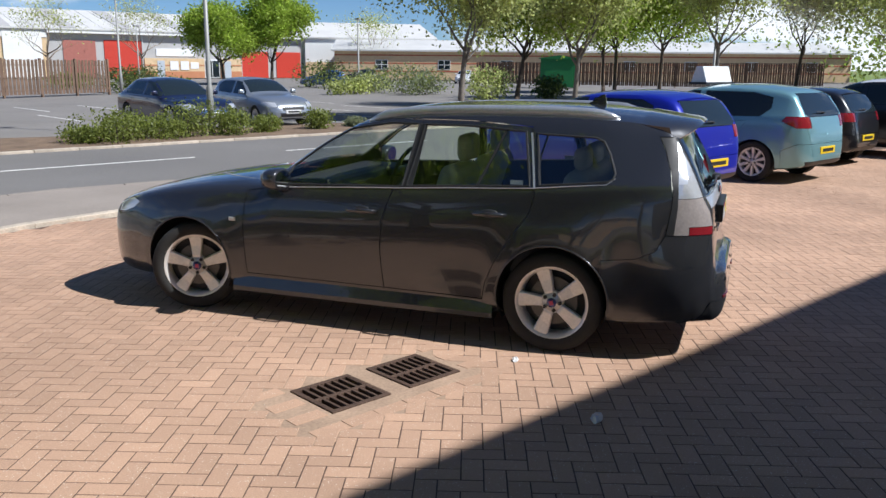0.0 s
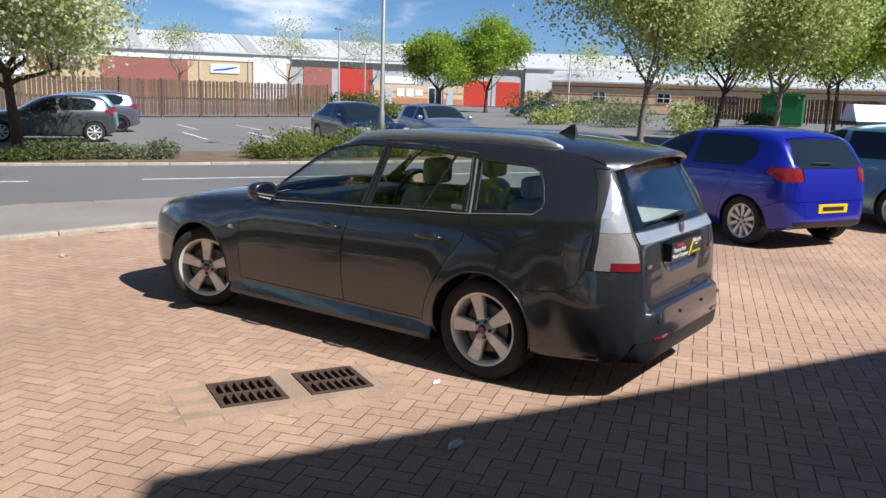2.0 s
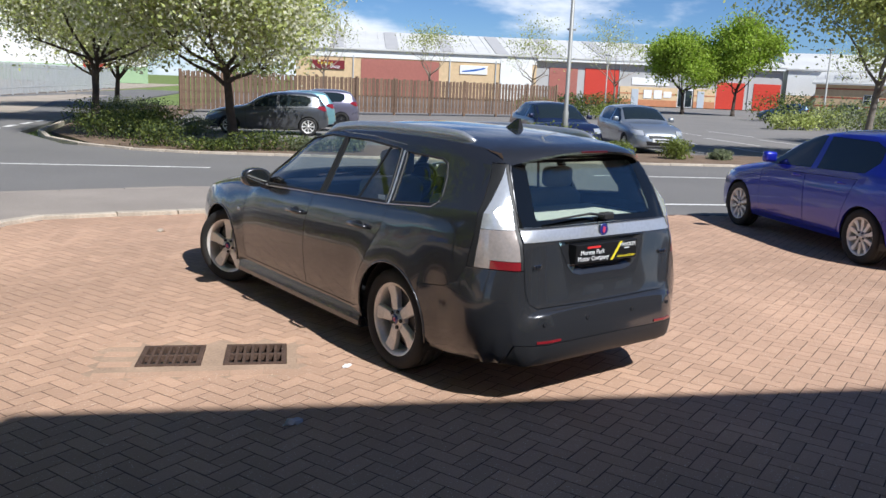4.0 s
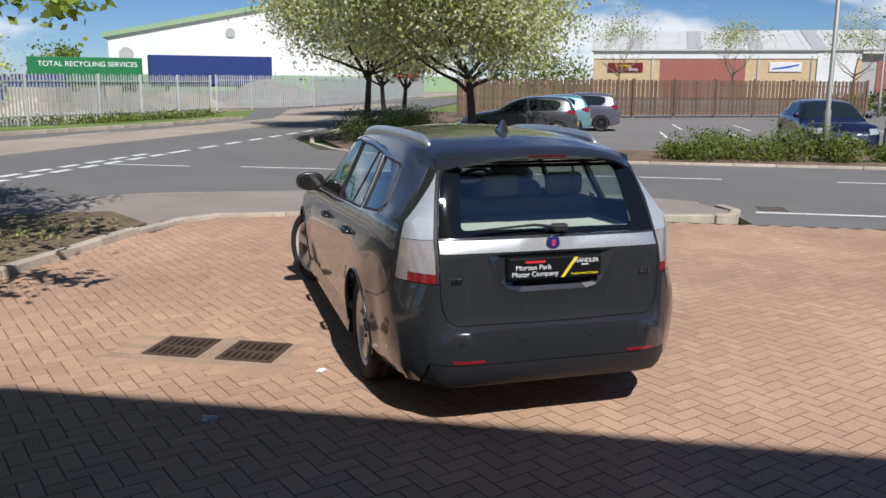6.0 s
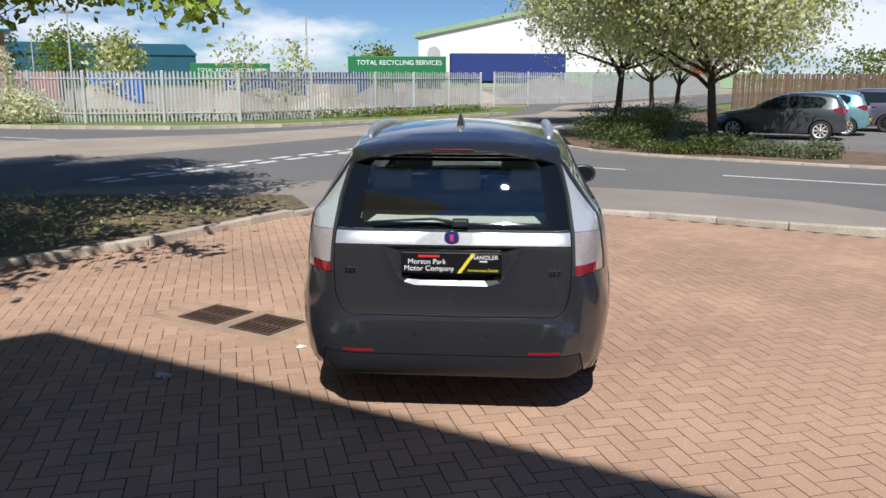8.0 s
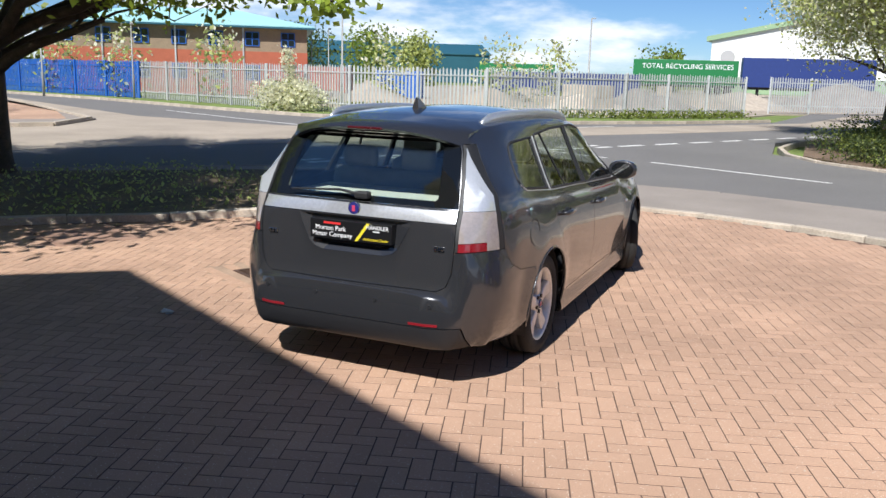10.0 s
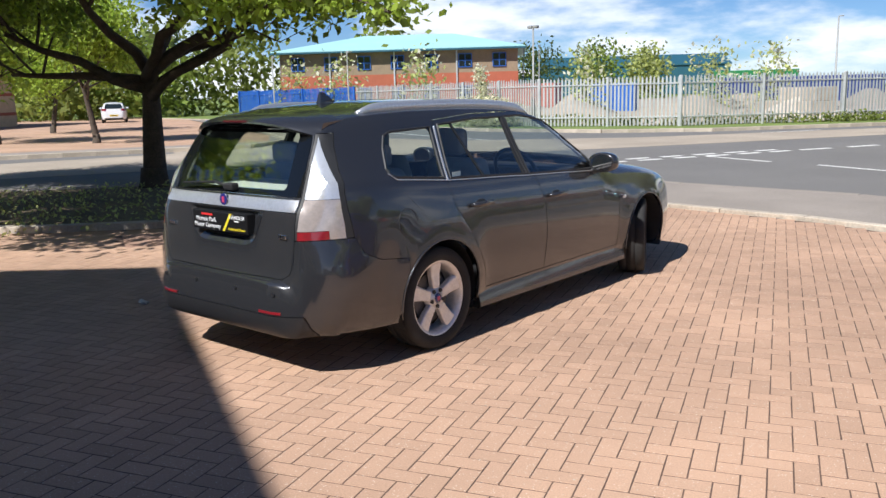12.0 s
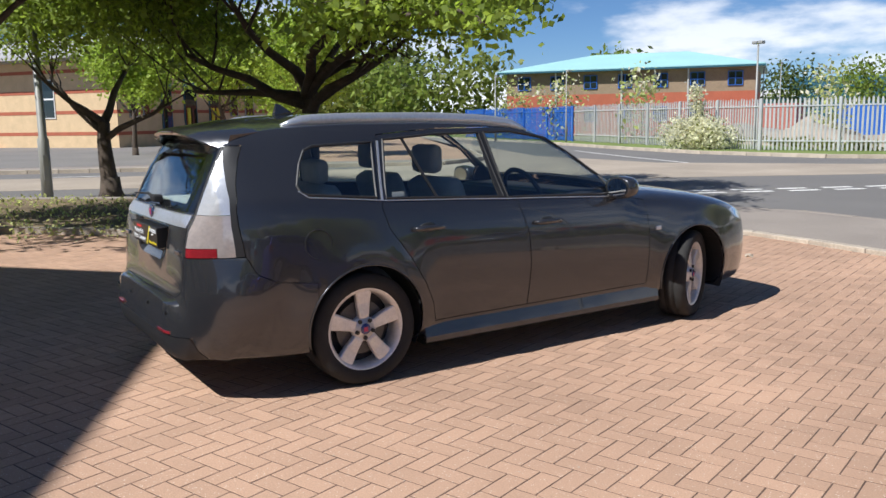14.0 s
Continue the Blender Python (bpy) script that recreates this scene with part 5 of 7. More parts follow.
# painted lines
LINES = [("centre line", [[(a, 11.75), (a + 4.0, 11.75)] for a in (-6.9, -1.0, 5.1, 11.1, 17.1, 23.1, 29.1)] + [[(-10.0, 11.6), (-8.0, 11.6)]], 0.11),
         ("give way", [[(sx, d), (sx, d + 0.62)] for sx in (-10.0, -10.45) for d in [5.0 + 0.95 * i for i in range(10)]] + [[(-10.0 + 0.02 * i, 14.5 + 1.6 * i), (-10.0 + 0.02 * i, 15.5 + 1.6 * i)] for i in range(8)], 0.20),
         ("edge line", [[(2.9, 7.45), (60, 7.45)], [(-16.3, 22), (-16.5, 17), (-16.9, 14.2), (-17.8, 12), (-19.5, 10.8), (-24, 10.4), (-30, 10.1)]], 0.12),
         ("far dashes", [[(-22 - 3.2 * i, 6.8), (-23.4 - 3.2 * i, 6.8)] for i in range(8)] + [[(-19.5, 5.5 - 3 * i), (-19.5, 4.1 - 3 * i)] for i in range(5)], 0.14),
         ("bay lines", [[(a, 24.5), (a, 29)] for a in (3.0, 5.6, 8.6, 11.4, 14, 16.6, 19.2, 21.8)] + [[(a, 31), (a, 35.5)] for a in (4, 6.7, 9.4, 12.1, 14.8, 17.5, 20.2)] + [[(a, 18.6), (a, 23)] for a in (12.0, 14.6, 17.2, 19.8, 22.4)], 0.1)]
for nm, runs, w in LINES:
    bm = bmesh.new()
    for r in runs:
        strip(bm, r, w, -0.026 if nm != "bay lines" else -0.086)
    bmesh.ops.recalc_face_normals(bm, faces=bm.faces)
    ob = tagged(part("road_marking", bm, M_LINE), "worn white painted road markings", "road marking", kind="structure")


# kerbs, stone by stone
def kerb_run(name, pts, z0, h, w, label, mat=M_KERB, unit=0.915):
    root = tagged(new(name), label, "kerb", kind="structure")
    ps = [at(*p) for p in pts]
    run = [ps[0]]
    for a, b in zip(ps, ps[1:]):
        n = max(1, round((b - a).length / unit))
        run += [a + (b - a) * (i + 1) / n for i in range(n)]
    for i, (a, b) in enumerate(zip(run, run[1:])):
        ln = (b - a).length - 0.008
        bm = boxed(-ln / 2, ln / 2, -w / 2, w / 2, -0.12, h, 0.012)
        ob = part("kerb_stone", bm, mat, root)
        c, t = (a + b) / 2, (b - a)
        ob.matrix_world = pose(c.x, c.y, z0 + 0.003 * math.sin(i * 2.3), 0.4 * math.sin(i * 1.7), 0, math.degrees(math.atan2(t.y, t.x)) + 0.4 * math.sin(i * 3.1))
    return root


kerb_run("kerb", [(-6.9, -30), (-7.3, -9), (-6.95, -5.6), (-6.7, -4.4), (-6.2, -2.85), (-5.8, -2.05), (-5.42, -0.75), (-5.0, 0.25), (-4.76, 1.5), (-4.72, 3.8)], 0.0, 0.085, 0.13, "pale concrete kerb beside the soil bed")
kerb_run("front_kerb", [(-4.72, 3.8), (-4.62, 4.7), (-4.3, 5.2), (-3.5, 5.5), (-2.8, 5.72), (-1.8, 6.08), (-0.7, 6.28), (1.0, 6.36), (2.2, 6.55), (2.48, 6.75), (2.58, 7.15), (2.4, 7.6)], 0.0, 0.052, 0.13, "pale concrete kerb round the paving")
kerb_run("far_kerb", [(-9.6, 31), (-8.5, 21.0), (-7.6, 18.4), (-6.4, 16.6), (-5, 15.4), (-3.4, 14.85), (0, 14.62), (10, 14.62), (40, 14.62)], -0.03, 0.055, 0.13, "concrete kerb along the far side of the road")
kerb_run("verge_kerb", [(-75, 2.2), (-55, 7.4), (-41, 11.0), (-35, 11.8), (-30.5, 12.4), (-25, 13.6), (-20.7, 16.0), (-18.4, 19.1), (-16.6, 27), (-16.2, 33)], -0.03, 0.12, 0.13, "concrete kerb along the grass verge")
kerb_run("forecourt_kerb", [(-21.4, -30), (-21.4, 3.4), (-23.9, 5.2), (-50, 7.1)], -0.03, 0.13, 0.13, "concrete kerb across the road")
kerb_run("road_kerb", [(2.15, 7.95), (1.05, 8.5), (-0.5, 8.66), (-3, 8.32), (-6.4, 7.0), (-9.4, 4.1), (-11.1, -0.9), (-12.7, -8), (-12.7, -30)], -0.03, 0.054, 0.13, "low worn kerb at the road edge", M_FOOTWAY)

# ---- trees and shrubs ----
def limbs(bm, rng, base, height, spread, levels=3, r0=0.14, fork=0.3, lean=(0, 0), n_first=5, up=0.55, bias=(0, 0)):
    """A tapered trunk that forks into limbs; returns the tips of the twigs."""
    tips = []

    def grow(p, way, length, r, level):
        pts, q = [p], p
        for i in range(4):
            way = (way + Vector(rng.normal(0, 0.05 if level == 0 else 0.2, 3)) + Vector((0, 0, 0.06))).normalized()
            q = q + way * length / 4
            pts.append(q)
        end = r * (0.62 if level == 0 else 0.35)
        tube(bm, pts, [r + (end - r) * i / 4 for i in range(5)], 9 if level == 0 else 6 if level == 1 else 4, cap=level > 0)
        if level >= 2:
            tips.extend([pts[2], pts[3]])
        if level == levels:
            tips.append(pts[-1])
            return
        n = n_first if level == 0 else 4
        a0 = rng.uniform(0, 6.28)
        for k in range(n):
            a = a0 + 2 * math.pi * k / n + rng.uniform(-0.4, 0.4)
            out = Vector((math.cos(a) * spread[0], math.sin(a) * spread[0], 0)) if level == 0 else Vector((math.cos(a), math.sin(a), 0)) * spread[1] + way * 0.75
            out += Vector((bias[0], bias[1], 0))
            w = (out + Vector((0, 0, up * rng.uniform(0.5, 1.4)))).normalized()
            st = pts[-1] if level == 0 and k % 2 else pts[3] + (pts[4] - pts[3]) * rng.uniform(0, 1)
            grow(st, w, length * rng.uniform(0.62, 0.9) * (1.0 if level else (height - height * fork) / (height * fork) * 0.55), end * rng.uniform(0.6, 0.85), level + 1)

    grow(Vector(base), Vector((lean[0], lean[1], 1)).normalized(), height * fork, r0, 0)
    return tips


def tree(name, p, height, seed, leaf, label, spread=(0.8, 0.7), r0=0.14, fork=0.3, per=14, leaf_size=0.10, bark=M_BARK, levels=3, second=None, second_share=0.0, n_first=5, up=0.55, lean=(0, 0), jitter=0.28, group="", bias=(0, 0), clear=0.0, droop=0.0, boughs=()):
    rng = np.random.default_rng(seed)
    ob = thing(name, Matrix.Translation(p), label, "tree", group)
    bm = bmesh.new()
    tips = limbs(bm, rng, (0, 0, -0.1), height, spread, levels, r0, fork, lean, n_first, up, bias)
    low = []
    for tip in boughs:
        # a long low bough that arches out and hangs at its end, with side twigs
        a, c = Vector((0, 0, height * fork * 0.92)), Vector(tip)
        b = (a + c) / 2 + Vector((0, 0, 0.9 + 0.25 * abs(c.z - a.z)))
        line = [a * (1 - u) ** 2 + b * 2 * u * (1 - u) + c * u * u + Vector(rng.normal(0, 0.04, 3)) * (u > 0) for u in [i / 9 for i in range(10)]]
        tube(bm, line, [r0 * 0.42 * (1 - u) + 0.012 for u in [i / 9 for i in range(10)]], 7)
        for i in range(4, 10):
            for _ in range(3):
                side = line[i] + Vector((*rng.normal(0, 0.42, 2), rng.uniform(-0.12, 0.2)))
                tube(bm, [line[i], (line[i] + side) / 2 + Vector((0, 0, 0.05)), side], [0.014, 0.010, 0.005], 4)
                low.extend([tuple(side), tuple((line[i] + side) / 2)])
    lo = [(1.55, -0.12), (1.15, 0.08), (1.0, 0.35)]
    tube(bm, [(0, 0, z) for _, z in lo], [r0 * k for k, _ in lo], 9)
    part("trunk", bm, bark, ob, smooth=True)
    if leaf:
        pts = np.array([tuple(t) for t in tips])
        pts = np.repeat(pts, per, 0) + rng.normal(0, jitter, (len(pts) * per, 3)) * np.array([1, 1, 0.75])
        pts[:, 2] -= droop * rng.uniform(0, 1, len(pts)) ** 1.5
        mid = pts.mean(0)
        deep = rng.random(len(pts)) < 0.35
        pts[deep] = mid + (pts[deep] - mid) * rng.uniform(0.4, 1.0, (int(deep.sum()), 1))
        pts = pts[pts[:, 2] > clear + rng.uniform(0, 0.25, len(pts))]
        if low:
            near = np.repeat(np.array(low), 26, 0)
            pts = np.concatenate([pts, near + rng.normal(0, 0.13, near.shape) * np.array([1, 1, 0.55])])
        if second:
            clump = np.sin(pts[:, 0] * 4.1 + 1.3 * np.sin(pts[:, 2] * 3.7)) * np.sin(pts[:, 1] * 3.9 + pts[:, 2] * 2.3)
            pick = rng.random(len(pts)) < second_share + 0.35 * clump
            me = cloud_of_leaves(pts[pick], leaf_size * 0.8, rng)
            me.materials.append(second)
            part("blossom", me, second, ob)
            pts = pts[~pick]
        me = cloud_of_leaves(pts, leaf_size, rng)
        me.materials.append(leaf)
        part("crown", me, leaf, ob)
    return ob


def shrub(name, p, size, seed, leaf, label, n=1400, leaf_size=0.05, second=None, group="", kind="", share=0.3, spire=0.0):
    """A shrub of many small leaves with an uneven outline and a few stems."""
    rng = np.random.default_rng(seed)
    ob = thing(name, Matrix.Translation(p), label, "shrub", group, kind)
    bm = bmesh.new()
    k = 7
    cen = rng.uniform(-0.75, 0.75, (k, 3)) * np.array([size[0] / 2, size[1] / 2, 0]) + np.array([0, 0, size[2] * 0.45])
    for c in cen:
        tube(bm, [(c[0] * 0.7, c[1] * 0.7, -0.08), (c[0], c[1], size[2] * 0.5)], [0.018, 0.008], 5)
    tagged(part("woody_base", bm, M_BARK, ob), kind="stuff")
    d = rng.normal(0, 1, (n, 3))
    d /= np.linalg.norm(d, axis=1)[:, None]
    r = rng.uniform(0.55, 1.08, (n, 1))
    pts = cen[rng.integers(0, k, n)] + d * r * np.array([size[0] * 0.33, size[1] * 0.36, size[2] * 0.52])
    pts[:, 2] = np.abs(pts[:, 2]) + 0.02
    if spire:
        q = rng.random(n // 6)
        pts[:n // 6] = np.stack([rng.normal(0.3, 0.16, len(q)) * (1.3 - q), rng.normal(0, 0.16, len(q)), 0.6 + q * (spire - 0.6)], 1)
    if second:
        pick = rng.random(n) < share
        me = cloud_of_leaves(pts[pick], leaf_size, rng)
        me.materials.append(second)
        part("fresh_leaves", me, second, ob)
        pts = pts[~pick]
    me = cloud_of_leaves(pts, leaf_size, rng)
    me.materials.append(leaf)
    part("leaves", me, leaf, ob)
    return ob


W = lambda x, y, z=0.0: Vector((x, y, z))
tree("street_tree", W(-9.45, 4.3, 0.02), 7.5, 11, M_LEAF, "spreading tree with fresh green leaves in a soil bed", (1.75, 0.9), 0.22, 0.275, 78, 0.074, levels=4, n_first=7, up=0.66, second=M_LEAF_LIME, second_share=0.68, jitter=0.24, bias=(0.34, -0.16), clear=2.2, boughs=((6.55, -0.7, 2.5), (6.0, -1.7, 2.75), (5.6, 0.6, 2.9)))
tree("street_tree", W(-13.28, 1.6, 0.02), 5.8, 14, M_LEAF, "low-forked tree with fresh green leaves in a soil bed", (1.1, 0.8), 0.19, 0.27, 48, 0.06, levels=4, n_first=4, up=0.85, second=M_LEAF_LIME, second_share=0.68, jitter=0.24, clear=2.5)
# out-of-view tree, its crown and boughs placed to shade bed and kerb
tree("street_tree", W(-7.95, -1.4, 0.02), 7.4, 17, M_LEAF, "leafy tree added out of view to shade the soil bed and its kerb", (1.5, 0.9), 0.2, 0.43, 38, 0.08, levels=4, n_first=7, up=0.62, second=M_LEAF_LIME, second_share=0.5, jitter=0.26, bias=(0.44, 0.26), clear=3.3, boughs=((4.6, 1.9, 3.6), (3.5, 1.1, 3.6), (3.0, 2.3, 3.7)))
for x, y, h, sd in ((4.3, 26.2, 7.4, 21), (5.9, 18.3, 7.0, 22), (7.6, 38.5, 6.6, 23), (9.4, 41.5, 6.4, 24)):
    tree("blossom_tree", W(x, y, -0.03), h, sd, M_LEAF_OLIVE, "white-flowering tree with pale green leaves in a planting bed", (1.15, 0.95), 0.15, 0.30, 62, 0.070, levels=4, n_first=7, up=0.95, second=M_BLOSSOM, second_share=0.55, jitter=0.40, group="blossom trees", clear=1.75, droop=1.3)
for x, y, h, sd in ((62.4, 46.2, 7.8, 31), (66, 43.2, 8.7, 32)):
    tree("lime_tree", W(x, y), h, sd, M_LEAF_LIME, "bright lime-green young tree at the car park edge", (0.75, 0.7), 0.18, 0.28, 70, 0.13, levels=3, n_first=7, up=0.8, jitter=0.55, group="lime trees")
for x, y, h, sd, lf, per in ((22.2, 8.6, 7.2, 41, M_LEAF_OLIVE, 7), (33, 9.6, 8.0, 42, M_LEAF_LIME, 30), (30, 6.2, 7.6, 43, M_LEAF_OLIVE, 4), (44, 6.8, 9.0, 44, M_LEAF_LIME, 22), (47, 4.6, 9.5, 45, M_LEAF_LIME, 20), (40, 1.0, 9.0, 46, M_LEAF_OLIVE, 3), (52, -3.2, 9.5, 47, M_BLOSSOM, 9), (50, -8.5, 9.0, 48, M_LEAF_OLIVE, 5), (56, 9.5, 9.0, 49, M_LEAF_LIME, 24)):
    tree("car_park_tree", W(x, y), h, sd, lf, "slender tree coming into leaf beside the car park", (0.9, 0.8), 0.13, 0.33, int(per * 3.6) + 4, 0.052 + 0.0009 * x, M_BARK_PALE if per < 8 else M_BARK, 4 if per < 10 else 3, n_first=6, up=0.9, jitter=0.3 + 0.004 * x, group="car park trees", droop=1.6, clear=1.9)
for x, y, sd in ((44, 82, 51), (55, 76.5, 52), (66, 71, 53), (75, 66, 54), (96, 47, 55)):
    tree("bare_tree", W(x, y), 9.5, sd, M_LEAF_OLIVE, "small tree almost bare of leaves behind the fence", (0.8, 0.8), 0.17, 0.3, 1, 0.11, M_BARE_TWIG, 4, n_first=6, up=0.8, jitter=0.4, group="bare trees")
for x, y, h, sd in ((-25.9, 11.9, 6.0, 61), (-29.4, 9.8, 6.0, 62), (-38, 16, 6.5, 63), (-34, 7.0, 6.0, 64)):
    tree("young_tree", W(x, y), h, sd, M_LEAF_LIME, "young tree with yellow-green leaves on the forecourt", (0.9, 0.8), 0.13, 0.36, 30, 0.10, M_BARK, 3, n_first=6, up=0.7, jitter=0.4, group="forecourt trees")
# distant wood and single trees behind the buildings
for i, (x, y, h, lf, wd) in enumerate(((-62, 36, 7, M_LEAF, 9), (-70, 42, 9, M_LEAF_DARK, 9), (-75, 34, 8, M_LEAF_SHRUB, 10), (-82, 46, 10, M_LEAF, 10), (-88, 38, 9, M_LEAF_OLIVE, 10), (-66, 30, 5, M_LEAF_SHRUB, 8), (-95, 52, 11, M_LEAF_DARK, 12), (-60, 44, 8, M_LEAF_SHRUB, 8), (-78, 26, 6, M_LEAF_OLIVE, 10),
                                            (-90, 24, 7, M_LEAF, 12), (-58, 60, 8, M_LEAF, 7), (-62, 110, 9, M_LEAF, 8), (-55, 112, 8, M_LEAF_OLIVE, 7), (-80, 120, 10, M_LEAF_DARK, 9), (-22, 135, 7, M_LEAF, 6), (110, 130, 9, M_LEAF_DARK, 20), (60, 140, 7, M_LEAF_SHRUB, 18), (130, 10, 10, M_LEAF, 20), (125, 30, 9, M_LEAF_OLIVE, 18), (120, -15, 10, M_LEAF, 22))):
    shrub("distant_tree", W(x, y), (wd, wd, h), 200 + i, lf, "distant leafy tree beyond the buildings", 1500, 0.34, M_LEAF_SHRUB, "distant trees")
for i, (x, y) in enumerate(((-33, 31), (-38.5, 32.5), (-25, 29), (-19.5, 36), (-11.5, 42), (-14, 40))):
    shrub("thin_tree", W(x, y), (2.6, 2.6, 4.0), 240 + i, M_LEAF_OLIVE, "thin pale-leaved tree behind the steel fence", 500, 0.13, M_BLOSSOM, "thin trees")
shrub("hawthorn", W(-18.4, 25.3), (2.9, 1.9, 1.35), 260, M_LEAF_SHRUB, "white-flowering shrub on the grass verge", 5600, 0.07, M_BLOSSOM, share=0.9, spire=2.6)
# planted shrubs along the far kerb
k = 0
for s0, d0, w, h, lf in ((3.3, 16.2, 2.0, 0.86, M_LEAF_SHRUB), (4.4, 16.4, 2.0, 0.92, M_LEAF_SHRUB), (5.4, 16.5, 1.9, 0.88, M_LEAF_SHRUB), (2.7, 16.5, 1.4, 0.7, M_LEAF_SHRUB), (6.4, 16.4, 1.2, 0.7, M_LEAF_SHRUB), (3.8, 16.9, 1.8, 0.85, M_LEAF_SHRUB), (7.5, 16.6, 0.9, 0.55, M_LEAF_SHRUB), (9.2, 16.6, 1.0, 0.65, M_LEAF_SHRUB), (10.8, 16.9, 0.8, 0.4, M_LEAF_GREY),
                          (-4.6, 17.0, 1.8, 0.62, M_LEAF_DARK), (-3.3, 16.2, 1.6, 0.5, M_LEAF_DARK), (-2.0, 16.4, 1.6, 0.5, M_LEAF_DARK), (-0.9, 16.3, 1.3, 0.5, M_LEAF_GREY), (0.0, 16.4, 1.2, 0.5, M_LEAF_GREY), (-6.0, 19.0, 2.0, 0.85, M_LEAF_DARK), (-6.6, 21, 2.0, 0.9, M_LEAF_SHRUB), (-7.3, 23.5, 2.2, 0.95, M_LEAF_DARK),
                          (-7.6, 26, 2.2, 0.95, M_LEAF_SHRUB), (-5.0, 19.8, 1.8, 0.9, M_LEAF_SHRUB), (-8.0, 29, 2.4, 1.0, M_LEAF_GREY), (-6.0, 23, 2.0, 0.9, M_LEAF_DARK), (-8.1, 33, 2.2, 0.9, M_LEAF_GREY), (-4.2, 22, 1.6, 0.8, M_LEAF_GREY), (-6.2, 27, 2.0, 0.9, M_LEAF_GREY)):
    k += 1
    shrub("planting_shrub", at(s0, d0, -0.05), (w * 0.9, w * 0.7, h * (0.8 + 0.25 * math.sin(k * 2.7))), 300 + k, lf, "low leafy shrub in a kerbside planting bed", 1500, 0.038, M_LEAF_SHRUB if lf is M_LEAF_DARK else None, "planted shrubs")
for i, (x, y, w, h, lf) in enumerate(((49, 22.8, 7, 1.9, M_LEAF_GREY), (46, 19, 4, 1.6, M_LEAF_GREY), (40, 12.4, 4.2, 1.7, M_LEAF_OLIVE), (44, 10.5, 2.2, 1.2, M_LEAF_DARK), (52, 26, 5, 1.2, M_LEAF_OLIVE), (44, 24, 3, 0.9, M_LEAF_OLIVE), (58, 33, 6, 2.2, M_LEAF_DARK), (39.5, 37.6, 4.0, 1.5, M_LEAF_DARK), (39.0, 33.8, 3.0, 0.9, M_LEAF_SHRUB), (64, 58, 6, 1.6, M_LEAF_DARK), (45, 48, 4, 1.1, M_LEAF_SHRUB))):
    shrub("car_park_shrub", W(x, y), (w, w * 0.7, h), 400 + i, lf, "rounded shrub in a car park island", 1300, 0.10, M_LEAF_SHRUB, "car park shrubs")
# low plants and leaf litter under the near trees
rng = np.random.default_rng(77)
pts = []
while len(pts) < 5000:
    s0, d0 = rng.uniform(-12, -5.0), rng.uniform(-9, 6)
    if s0 < -5.3 - max(0, -d0 - 0.6) * 0.12 and s0 > -10.3 + min(0, d0) * 0.25 and d0 < 4.5 + (s0 + 5) * 0.4:
        pts.append(tuple(at(s0, d0, 0.057 + 0.03 * rng.random())))
me = cloud_of_leaves(np.array(pts), 0.035, rng, 3.0)
me.materials.append(M_LEAF_OLIVE)
tagged(part("ground_cover", me, M_LEAF_SHRUB), "sparse weeds and fallen leaves on the soil", "weeds", kind="stuff")
# tufts along the steel fence
pts = []
for i in range(5000):
    t = rng.random()
    a, b = ((-18.4, 34), (-19.6, 26)) if t < 0.35 else ((-19.6, 26), (-23.5, 19.4)) if t < 0.6 else ((-23.5, 19.4), (-36, 18.6))
    q = rng.random()
    pts.append(tuple(at(a[0] + (b[0] - a[0]) * q + rng.normal(0.3, 0.25), a[1] + (b[1] - a[1]) * q, rng.uniform(0.05, 0.3))))
me = cloud_of_leaves(np.array(pts), 0.07, rng)
me.materials.append(M_LEAF_SHRUB)
tagged(part("verge_grass", me, M_LEAF_SHRUB), "long grass along the foot of the fence", "grass", kind="stuff")

